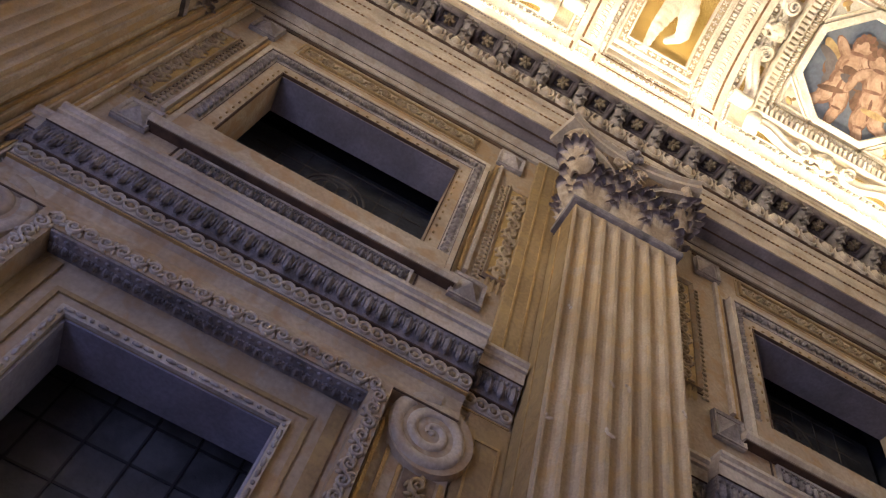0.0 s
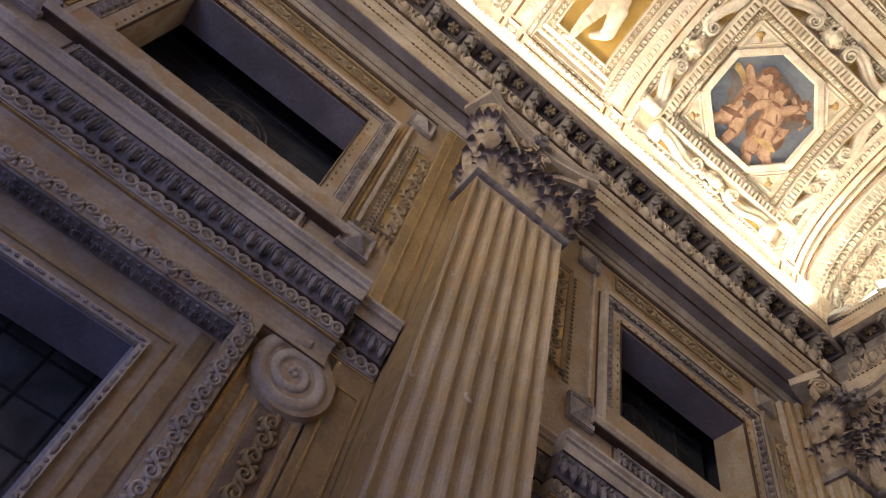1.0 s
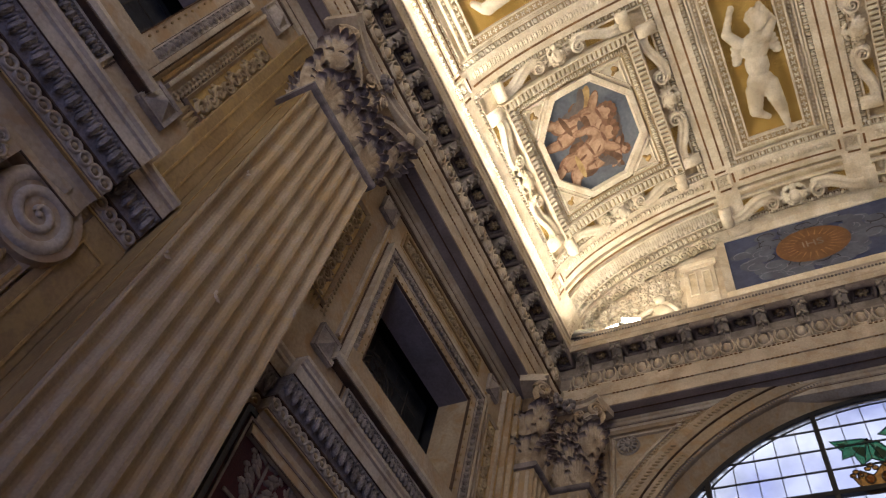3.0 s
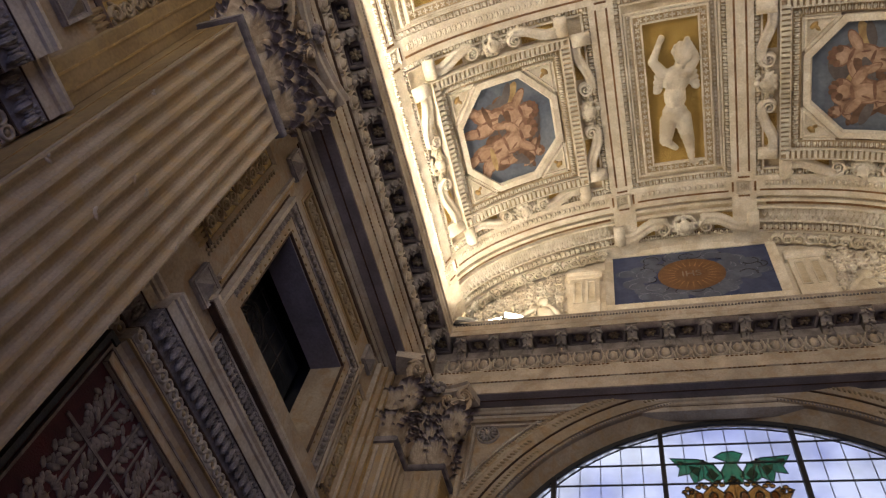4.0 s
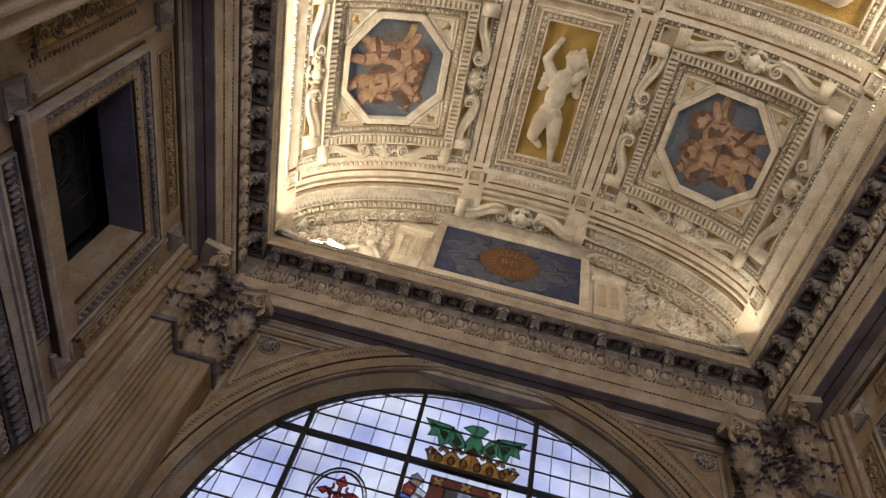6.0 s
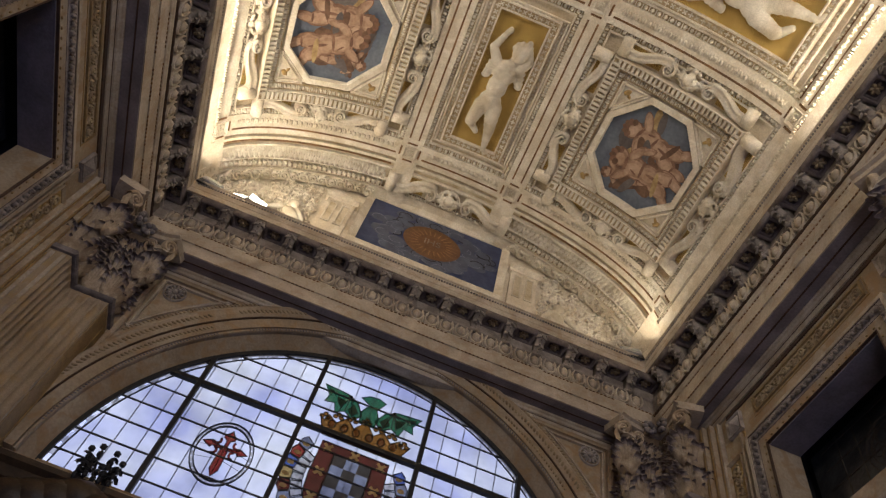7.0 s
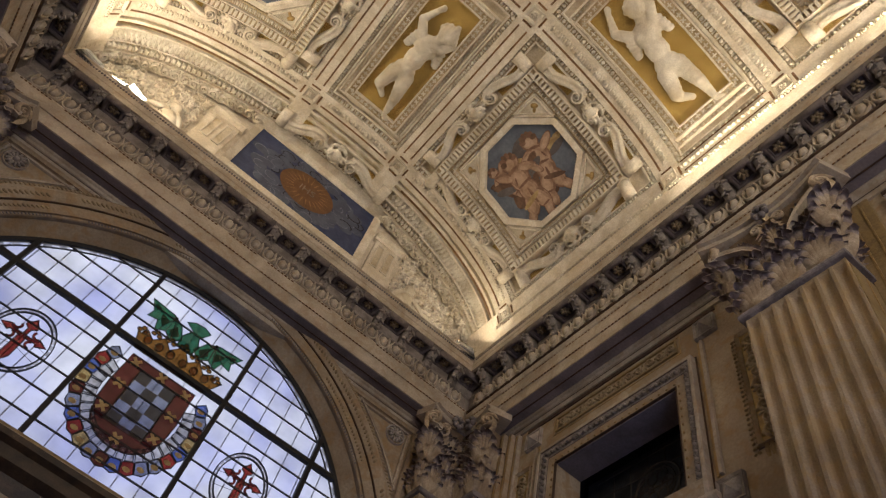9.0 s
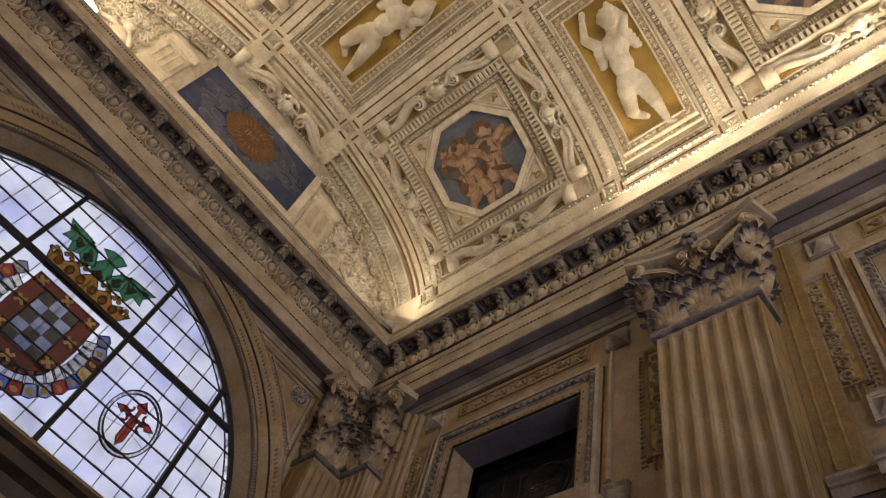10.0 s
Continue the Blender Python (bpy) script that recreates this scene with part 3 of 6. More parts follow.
def bent(name, bm, material, parent=None, label="", smooth=False, cuts=0):
    if cuts:
        es = [e for e in bm.edges if abs(e.verts[0].co.x - e.verts[1].co.x) > 0.25]
        if es:
            bmesh.ops.subdivide_edges(bm, edges=es, cuts=cuts, use_grid_fill=False)
    bmesh.ops.recalc_face_normals(bm, faces=bm.faces)
    w = bend([v.co[:] for v in bm.verts])
    for v, c in zip(bm.verts, w):
        v.co = c
    me = bpy.data.meshes.new(name)
    if smooth:
        for f in bm.faces:
            f.smooth = True
    bm.normal_update()
    bm.to_mesh(me)
    bm.free()
    return link(name, me, material, parent, label)


def slab(bm, s0, s1, y0, y1, h0, h1, chamfer=0.0):
    """A raised strip of the vault, cut fine enough to follow the curve."""
    n = max(1, int(abs(s1 - s0) / 0.12))
    c = chamfer
    lines = []
    for i in range(n + 1):
        s = s0 + (s1 - s0) * i / n
        lines.append([bm.verts.new(p) for p in ((s, y0, h0), (s, y0 + c, h1), (s, y1 - c, h1), (s, y1, h0))])
    for p, q_ in zip(lines, lines[1:]):
        for k in range(3):
            bm.faces.new((p[k], p[k + 1], q_[k + 1], q_[k]))
    bm.faces.new(lines[0])
    bm.faces.new(lines[-1])
    return bm


def ring4(bm, s0, s1, y0, y1, w, h0, h1, hin=None):
    """A square moulded frame on the vault with outer edges s0..s1, y0..y1."""
    hin = h1 if hin is None else hin
    n = 10
    loop = [(0, t / n) for t in range(n)] + [(1, t / n) for t in range(n)] + [(2, t / n) for t in range(n)] + [(3, t / n) for t in range(n)]
    def at(i, t, o):
        a, b, c, d = s0 + o, s1 - o, y0 + o, y1 - o
        return ((a + (b - a) * t, c), (b, c + (d - c) * t), (b - (b - a) * t, d), (a, d - (d - c) * t))[i]
    secs = ((0, h0), (0.004, h1), (w, hin), (w + 0.003, h0))
    rows = [[bm.verts.new((*at(i, t, o), h)) for o, h in secs] for i, t in loop]
    for k in range(len(rows)):
        p, q_ = rows[k], rows[(k + 1) % len(rows)]
        for j in range(3):
            bm.faces.new((p[j], p[j + 1], q_[j + 1], q_[j]))
    return bm


bm = B()
n = 72
ys = np.linspace(YN + 0.05, YS - 0.05, 24)
grid = [[bm.verts.new((VA * math.sin(a), y, VZ + VB * math.cos(a))) for y in ys] for a in np.linspace(-math.pi / 2, math.pi / 2, n + 1)]
grid.insert(0, [bm.verts.new((-VA, y, 7.4)) for y in ys])
grid.append([bm.verts.new((VA, y, 7.4)) for y in ys])
for p, q_ in zip(grid, grid[1:]):
    for k in range(len(ys) - 1):
        bm.faces.new((p[k], p[k + 1], q_[k + 1], q_[k]))
ceiling = tagged(part("ceiling", bm, STAINED, smooth=True), "cream stucco barrel vault with ribs, panels and gilding", "ceiling", kind="structure")
bm = B()
box(bm, -XW - 0.6, XW + 0.6, YS - 0.6, YN + 0.6, 9.4, 9.5)
for x in (-XW - 0.6, XW + 0.5):
    box(bm, x, x + 0.1, YS - 0.6, YN + 0.6, 7.34, 9.4)
tagged(part("roof", bm, PLASTER), "plain roof over the vault", "roof", kind="structure")

S1, S2 = s_of(0.65), s_of(2.56)
ROWS_Y = (-0.45, -2.804, -4.041, -6.395)
RW = 0.125                            # half width of the ribs
NOTCH = Unit(lambda bm: box(bm, -0.5, 0.5, -0.5, 0.5, 0, 1))


for s in (-S1, S1):
    bm = B()
    slab(bm, s - RW, s + RW, YS + 0.1, YN - 0.1, -0.02, 0.045)
    bent("rib", bm, STUCCO, ceiling)
for s in (-1, 1):
    bm = B()
    slab(bm, s * (S2 - 0.09), s * (SMAX + 0.05), YS + 0.1, YN - 0.1, -0.02, 0.045)
    bent("rib", bm, STUCCO, ceiling)
for y in ROWS_Y:
    bm = B()
    slab(bm, -SMAX, SMAX, y - RW, y + RW, -0.02, 0.0485)
    bent("rib", bm, STUCCO, ceiling)
# sunk brown slots with gilt rims along the ribs, rosettes at their crossings
slots, rims = [], []
for y in ROWS_Y:
    for a, b in ((-S2 + 0.16, -S1 - 0.16), (-S1 + 0.16, S1 - 0.16), (S1 + 0.16, S2 - 0.16)):
        n = max(1, round((b - a) / 0.16))
        for i in range(n):
            slots.append(T(a + (i + 0.5) * (b - a) / n, y + (0.05 if y > -3.4 else -0.05), 0.0475, ((b - a) / n * 0.999, 0.022, 0.003)))
    for s in (-S2, -S1, S1, S2):
        for dx, dy, w, h in ((0, 0.115, 0.12, 0.022), (0, -0.115, 0.12, 0.022), (0.115, 0, 0.022, 0.12), (-0.115, 0, 0.022, 0.12)):
            slots.append(T(s + dx, y + dy, 0.0475, (w, h, 0.003)))
for s in (-S1, S1):
    for y0, y1 in zip(ROWS_Y, ROWS_Y[1:]):
        for k in (-0.055, 0.055):
            slots.append(T(s + k, (y0 + y1) / 2, 0.0445, (0.02, abs(y1 - y0) - 0.36, 0.003)))
eggs = []
for y in ROWS_Y:
    g = -0.035 if y > -3.4 else 0.035
    for a, b in ((-S2 + 0.2, -S1 - 0.2), (-S1 + 0.2, S1 - 0.2), (S1 + 0.2, S2 - 0.2)):
        n = round((b - a) / 0.058)
        eggs += [T(a + (i + 0.5) * (b - a) / n, y + g, 0.047, (1.15, 1.6, 0.9)) for i in range(n)]
for s in (-S2, S2):
    n = 18
    eggs += [T(s * 0.99, -2.99 - i * 0.05, 0.05, (1.6, 1.05, 1.0), RZ(90)) for i in range(n)]
    slots += [T(s * 0.99 + k, -3.42, 0.0445, (0.018, 0.92, 0.003)) for k in (-0.065, 0.065)]
NOTCH.many("rib_slots", slots, GROOVE, ceiling, "brown and gilt sunk slots", False, bend)


def ros_big(bm):
    frame_ring(bm, -0.055, 0.055, -0.055, 0.055, 0.022, 0, 0.025, 0.01)
    bmesh.ops.transform(bm, verts=bm.verts, matrix=RX(90) @ Matrix.Diagonal((1, 1, -1, 1)))
    t = B()
    for i in range(8):
        a = i * math.pi / 4
        blob(bm, (0.028 * math.cos(a), 0.028 * math.sin(a), 0.012), (0.016, 0.011, 0.012), RZ(math.degrees(a)))
    blob(bm, (0, 0, 0.02), (0.016, 0.016, 0.016))
    t.free()


ROSB = Unit(ros_big)
for y in ROWS_Y:
    for s in (-S2, -S1, S1, S2):
        ROSB.many("rib_rosette", [T(s, y, 0.047)], STUCCO_W, ceiling, "", False, bend)


def edge_units(s0, s1, y0, y1, step):
    """Places round a rectangle on the vault, each turned to face its middle."""
    out = []
    for (a, b, rot) in (((s0, y0), (s1, y0), 0), ((s1, y0), (s1, y1), 90), ((s1, y1), (s0, y1), 180), ((s0, y1), (s0, y0), 270)):
        L = math.hypot(b[0] - a[0], b[1] - a[1])
        n = max(1, round(L / step))
        out += [(a[0] + (b[0] - a[0]) * (i + 0.5) / n, a[1] + (b[1] - a[1]) * (i + 0.5) / n, rot) for i in range(n)]
    return out


def rails(name, s0, s1, y0, y1, parent):
    """Egg rows between raised fillets along the edges of a vault field."""
    bent(name + "_ground", ring4(B(), s0 - 0.034, s1 + 0.034, y0 - 0.034, y1 + 0.034, 0.068, -0.005, 0.007), RECESS, parent, "ochre sunk strip")
    bent(name + "_fillet", ring4(B(), s0 + 0.032, s1 - 0.032, y0 + 0.032, y1 - 0.032, 0.02, 0.0, 0.036), STUCCO, parent)
    EGGV.many(name, [T(a, b, 0.02, (1.2, 1.15, 1.45), RZ(r)) for a, b, r in edge_units(s0, s1, y0, y1, 0.072)], STUCCO_W, parent, "", True, bend)


EGGV = Unit(lambda bm: (blob(bm, (0, 0.002, 0), (0.019, 0.023, 0.022)), blob(bm, (0, -0.004, 0.014), (0.007, 0.016, 0.012)), box(bm, 0.025, 0.032, -0.024, 0.022, -0.012, 0.014)))
EGGV.many("rib_eggs", eggs, STUCCO, ceiling, "", True, bend)
for s in (-1, 1):
    EGGV.many("lip_eggs", [T(s * (S2 + 0.10), y, 0.05, (1.0, 1.1, 0.9), RZ(90)) for y in np.arange(YS + 0.7, YN - 0.7, 0.058)], STUCCO, ceiling, "", True, bend)
def flat_mesh(name, build):
    bm = B()
    build(bm)
    bmesh.ops.recalc_face_normals(bm, faces=bm.faces)
    me = bpy.data.meshes.new(name)
    bm.to_mesh(me)
    bm.free()
    return me



def mosaic_mat():
    m = mat("gold_mosaic", (0.82, 0.59, 0.20), 0.5, (0.64, 0.44, 0.13), 5, 90, 0.2, metal=0.15)
    n, l = m.node_tree.nodes, m.node_tree.links
    co = n.new("ShaderNodeNewGeometry")
    w = n.new("ShaderNodeTexBrick")
    w.inputs["Scale"].default_value = 28
    w.inputs["Mortar Size"].default_value = 0.05
    w.inputs["Color1"].default_value, w.inputs["Color2"].default_value, w.inputs["Mortar"].default_value = (1, 1, 1, 1), (0.8, 0.8, 0.8, 1), (0.44, 0.36, 0.24, 1)
    l.new(co.outputs["Position"], w.inputs["Vector"])
    b = n["Principled BSDF"]
    src = b.inputs["Base Color"].links[0].from_socket
    x = n.new("ShaderNodeMix")
    x.data_type, x.blend_type = "RGBA", "MULTIPLY"
    x.inputs[0].default_value = 1.0
    l.new(src, x.inputs[6])
    l.new(w.outputs["Color"], x.inputs[7])
    l.new(x.outputs[2], b.inputs["Base Color"])
    return m


MOSAIC = mosaic_mat()
GOLDY = mat("dull_gilt_ground", (0.52, 0.36, 0.13), 0.5, (0.38, 0.25, 0.09), 12, 90, 0.3, metal=0.15)
FRESCO = mat("blue_grey_fresco", (0.17, 0.19, 0.23), 0.7, (0.10, 0.12, 0.16), 2.5, 30, 0.1)
FLESH = mat("rosy_fresco_paint", (0.44, 0.275, 0.19), 0.7, (0.21, 0.115, 0.07), 7, 40, 0.1, lo=0.42, hi=0.6)
PALEFL = mat("light_fresco_paint", (0.53, 0.365, 0.26), 0.7, (0.38, 0.235, 0.15), 8, 40, 0.1)
SHADE = mat("warm_shadow_fresco_paint", (0.27, 0.145, 0.09), 0.7, (0.17, 0.085, 0.055), 9, 40, 0.1)
MIDFL = mat("mid_fresco_paint", (0.485, 0.32, 0.225), 0.7, (0.30, 0.18, 0.115), 8, 40, 0.1)
MURK = mat("dusky_fresco_paint", (0.145, 0.125, 0.125), 0.7, (0.10, 0.085, 0.08), 5, 40, 0.1)
UMBER = mat("umber_fresco_paint", (0.20, 0.11, 0.065), 0.7, (0.10, 0.05, 0.03), 8, 40, 0.1)
STRAW = mat("straw_fresco_paint", (0.50, 0.36, 0.17), 0.7, (0.30, 0.19, 0.08), 9, 40, 0.1)
LEAFV = Unit(lambda bm: (leaf(bm), bmesh.ops.transform(bm, verts=bm.verts, matrix=RX(90))))


def ribbon(bm, pts, w, h0, h1):
    rows = []
    for i, (a, b) in enumerate(pts):
        p, q_ = pts[max(0, i - 1)], pts[min(len(pts) - 1, i + 1)]
        L = math.hypot(q_[0] - p[0], q_[1] - p[1]) or 1
        nx, ny = -(q_[1] - p[1]) / L, (q_[0] - p[0]) / L
        rows.append([bm.verts.new(v) for v in ((a - nx * w, b - ny * w, h0), (a - nx * w * 0.8, b - ny * w * 0.8, h1), (a - nx * w * 0.3, b - ny * w * 0.3, h1 * 0.75), (a + nx * w * 0.3, b + ny * w * 0.3, h1 * 0.75), (a + nx * w * 0.8, b + ny * w * 0.8, h1), (a + nx * w, b + ny * w, h0))])
    for p, q_ in zip(rows, rows[1:]):
        for k in range(5):
            bm.faces.new((p[k], p[k + 1], q_[k + 1], q_[k]))
    bm.faces.new(rows[0])
    bm.faces.new(rows[-1])


def strap(bm):
    """A strapwork scroll: a roll at the corner, a bowed band, a spiral end."""
    r = bmesh.ops.create_cone(bm, segments=14, radius1=0.066, radius2=0.066, depth=0.19, cap_ends=True)
    bmesh.ops.transform(bm, verts=r["verts"], matrix=T(0.74, 0, 0.05) @ RX(90))
    ribbon(bm, [(0.72, 0.03), (0.66, 0.055), (0.58, 0.05), (0.5, 0.02), (0.42, -0.02), (0.34, -0.05), (0.26, -0.055), (0.2, -0.03)], 0.052, 0.0, 0.09)
    spiral(bm, 0.072, 1.9, 0.02, 0.07, T(0.24, 0.012, 0.01) @ RZ(-90) @ RX(90) @ Matrix.Diagonal((1, 1, 1, 1)), n=26)
    blob(bm, (0.24, 0.012, 0.03), (0.02, 0.02, 0.03))
    ribbon(bm, [(0.16, 0.04), (0.12, 0.0), (0.1, -0.04)], 0.02, 0.0, 0.05)


def shell(bm):
    """A stucco boss: a rounded knob wreathed in curls between two leaves, with a knotted ribbon below."""
    blob(bm, (0, -0.005, 0.075), (0.062, 0.07, 0.066), sub=2)
    for k in range(5):
        blob(bm, (0.022 * (k - 2), -0.02 + 0.012 * (k % 2), 0.112), (0.012, 0.044, 0.024))
    for q_ in (-1, 1):
        for k in range(4):
            blob(bm, (q_ * (0.095 + 0.035 * k), 0.03 - 0.022 * k, 0.034), (0.05 - 0.004 * k, 0.022, 0.03), RZ(q_ * (55 - 25 * k)))
        blob(bm, (q_ * 0.06, -0.085, 0.04), (0.045, 0.024, 0.032), RZ(q_ * 35))
    for i in range(9):
        a = math.pi * (i / 8) * 1.25 - 0.125 * math.pi
        blob(bm, (0.07 * math.cos(a), 0.012 + 0.07 * math.sin(a), 0.062 + 0.012 * (i % 2)), (0.027, 0.024, 0.034))
        blob(bm, (0.095 * math.cos(a + 0.2), 0.014 + 0.09 * math.sin(a + 0.2), 0.04), (0.02, 0.022, 0.026))
    blob(bm, (0, -0.095, 0.05), (0.036, 0.04, 0.036))


def goldfield(bm):
    for p in ([(0.67, -0.088), (0.67, 0.085), (0.33, 0.085), (0.33, -0.088)],):
        a = [bm.verts.new((x, y, 0.004)) for x, y in p]
        bm.faces.new(a)


STRAP, SHELL, GOLDF = Unit(strap), Unit(shell), Unit(goldfield)


def carved(ob, voxel, rounds):
    """Melts the lumps of a carving into one softened surface."""
    md = ob.modifiers.new("blend", "REMESH")
    md.mode, md.voxel_size, md.use_smooth_shade = "VOXEL", voxel, True
    sm = ob.modifiers.new("soften", "SMOOTH")
    sm.factor, sm.iterations = 0.5, rounds
    return ob


def octagon(r):
    R = r / math.cos(math.pi / 8)
    return [(R * math.cos(math.pi / 8 + k * math.pi / 4), R * math.sin(math.pi / 8 + k * math.pi / 4)) for k in range(8)]


def on_vault(s, y, h):
    """The pose of a small rigid piece that sits on the vault."""
    o, a = (Vector(p) for p in bend([(s, y, h), (s + 1e-3, y, h)]))
    ex = (a - o).normalized()
    ey = Vector((0, 1, 0))
    ez = ex.cross(ey)
    return Matrix(((ex.x, ey.x, ez.x, o.x), (ex.y, ey.y, ez.y, o.y), (ex.z, ey.z, ez.z, o.z), (0, 0, 0, 1)))


DENTIL = flat_mesh("dentil", lambda bm: box(bm, -0.015, 0.015, -0.045, 0.045, -0.045, 0.012, 0.005))


def painted_panel(s0, s1, y0, y1, seed):
    """An octagonal ceiling painting in its square dentilled frame with strapwork round it."""
    cs, cy, hs, hy = (s0 + s1) / 2, (y0 + y1) / 2, (s1 - s0) / 2, (y1 - y0) / 2
    root = empty("ceiling_painting", Matrix.Identity(4), "octagonal blue fresco in a dentilled cream stucco frame", "painting", "octagonal ceiling paintings")
    bent("frame", ring4(B(), s0, s1, y0, y1, 0.10, 0.0, 0.10, 0.055), RECESS, root, "ochre frame behind the dentils")
    for q0, q1, h in ((0.0, 0.016, 0.112), (0.09, 0.016, 0.085)):
        bent("frame_fillet", ring4(B(), s0 + q0 - 0.003, s1 - q0 + 0.003, y0 + q0 - 0.003, y1 - q0 + 0.003, q1, 0.0, h), STUCCO, root)
    for a, b, r in edge_units(s0 + 0.05, s1 - 0.05, y0 + 0.05, y1 - 0.05, 0.052):
        link("dentil", DENTIL, STUCCO_W, root, "", on_vault(a, b, 0.062) @ RZ(r))
    bent("inner_frame", ring4(B(), s0 + 0.104, s1 - 0.104, y0 + 0.104, y1 - 0.104, 0.085, 0.0, 0.046, 0.04), RECESS, root, "ochre inner frame")
    EGGV.many("egg_moulding", [T(a, b, 0.052, (0.85, 1.2, 1.1), RZ(r)) for a, b, r in edge_units(s0 + 0.147, s1 - 0.147, y0 + 0.147, y1 - 0.147, 0.052)], STUCCO_W, root, "", True, bend)
    sx, sy = hs - 0.19, hy - 0.19
    k = 0.90
    o_in, o_out = octagon(k), octagon(0.965)
    bm = B()
    prev = None
    rows = []
    for i in range(8):
        for t in range(4):
            def at(o):
                a, b = o[i], o[(i + 1) % 8]
                return cs + sx * (a[0] + (b[0] - a[0]) * t / 4), cy + sy * (a[1] + (b[1] - a[1]) * t / 4)
            rows.append([bm.verts.new((*at(o_out), 0.0)), bm.verts.new((*at(o_out), 0.06)), bm.verts.new((*at([(x * 0.965, y * 0.965) for x, y in o_in]), 0.065)), bm.verts.new((*at([(x * 0.94, y * 0.94) for x, y in o_in]), 0.03)), bm.verts.new((*at([(x * 0.94, y * 0.94) for x, y in o_in]), -0.01))])
    for i in range(len(rows)):
        p, q_ = rows[i], rows[(i + 1) % len(rows)]
        for j in range(4):
            bm.faces.new((p[j], p[j + 1], q_[j + 1], q_[j]))
    bent("octagon_frame", bm, STUCCO, root, "cream eight-sided moulding")
    units = []
    for i in range(8):
        a, b = o_in[i], o_in[(i + 1) % 8]
        ang = math.degrees(math.atan2((b[1] - a[1]) * sy, (b[0] - a[0]) * sx))
        units += [T(cs + sx * 0.965 * (a[0] + (b[0] - a[0]) * (t + 0.5) / 15), cy + sy * 0.965 * (a[1] + (b[1] - a[1]) * (t + 0.5) / 15), 0.06, (0.03, 0.02, 0.02), RZ(ang)) for t in range(15)]
    BEAD.many("octagon_beading", units, STUCCO, root, "", True, bend)
    bm = B()
    cv = bm.verts.new((cs, cy, 0.012))
    rings = []
    for grow in (0.2, 0.4, 0.6, 0.8, 1.0):
        ring = []
        for i in range(8):
            for t in range(4):
                a, b = o_in[i], o_in[(i + 1) % 8]
                ring.append(bm.verts.new((cs + grow * sx * (a[0] + (b[0] - a[0]) * t / 4), cy + grow * sy * (a[1] + (b[1] - a[1]) * t / 4), 0.012)))
        rings.append(ring)
    for i in range(32):
        bm.faces.new((cv, rings[0][i], rings[0][(i + 1) % 32]))
        for p, q_ in zip(rings, rings[1:]):
            bm.faces.new((p[i], q_[i], q_[(i + 1) % 32], p[(i + 1) % 32]))
    bent("canvas", bm, FRESCO, root, "blue-grey painted ground")
    rnd = random.Random(seed)
    # plain colour masses of the painting
    lay = 0.013

    def patch(px, py, w, h, tilt, material):
        nonlocal lay
        bm = B()
        ct, st = math.cos(tilt), math.sin(tilt)
        rim = lambda k: [bm.verts.new((px + k * (w * math.cos(t) * ct - h * math.sin(t) * st), py + k * (w * math.cos(t) * st + h * math.sin(t) * ct), lay)) for t in [j * 6.283 / 16 for j in range(16)]]
        mid, c_in, out = bm.verts.new((px, py, lay)), rim(0.5), rim(1.0)
        for j in range(16):
            n_ = (j + 1) % 16
            bm.faces.new((mid, c_in[j], c_in[n_]))
            bm.faces.new((c_in[j], out[j], out[n_], c_in[n_]))
        lay += 0.00012
        bent("colour_patch", bm, material, root, "plain painted colour shape")

    up = math.pi / 2 if cs > 0 else -math.pi / 2
    for k2 in range(12):
        a = rnd.uniform(0, 6.28)
        patch(cs + sx * 0.34 * math.cos(a), cy + sy * 0.36 * math.sin(a), sx * rnd.uniform(0.22, 0.4), sy * rnd.uniform(0.16, 0.30), rnd.uniform(0, 3.1), MURK if k2 % 3 else UMBER)
    # two or three plump bodies side by side: dark edge, body tone, light side, folds
    for f, (off, along, grow) in enumerate(((0.44, 0.22, 0.85), (-0.30, -0.04, 1.42), (0.22, -0.10, 1.48))):
        rot, z, mir = up + rnd.uniform(-0.42, 0.42), grow * sx, rnd.choice((-1, 1))
        ox, oy = cs - math.copysign(1, cs) * sx * along, cy + sy * off

        def stroke(x, y, w, h, tl, material, k=1.0, dx=0.0, dy=0.0):
            x, tl = x * mir, tl if mir > 0 else math.pi - tl
            patch(ox + z * (x * math.cos(rot) - y * math.sin(rot)) + dx, oy + z * (x * math.sin(rot) + y * math.cos(rot)) + dy, z * w * k, z * h * k, rot + tl, material)

        for q_ in (-1, 1):
            stroke(q_ * 0.22, 0.13, 0.19, 0.065, 1.57 - q_ * 1.0, STRAW if f == 1 else UMBER)
            stroke(q_ * 0.25, 0.09, 0.15, 0.05, 1.57 - q_ * 1.2, MURK)
        limbs = [(0.0, 0.10, 0.17, 0.13, 1.5), (0.01, -0.08, 0.15, 0.125, 1.7), (0.09, -0.26, 0.16, 0.095, 1.85), (-0.07, -0.25, 0.15, 0.092, 1.25), (0.10, -0.44, 0.13, 0.062, 1.4), (-0.17, -0.40, 0.13, 0.06, 0.9), (0.17, 0.17, 0.13, 0.055, -0.5), (-0.15, 0.22, 0.14, 0.055, 2.5), (0.26, 0.06, 0.10, 0.042, -1.0), (0.03, 0.33, 0.115, 0.10, 0.3)]
        for l_ in limbs:
            stroke(*l_, SHADE, 1.12)
        for l_ in limbs:
            stroke(*l_, FLESH, 1.0)
        for x, y, w, h, tl in limbs:
            stroke(x, y, w * 0.86, h * 0.80, tl, MIDFL, 1.0, 0.004, 0.006)
        for x, y, w, h, tl in limbs:
            stroke(x, y, w * 0.62, h * 0.52, tl, PALEFL, 1.0, 0.009, 0.012)
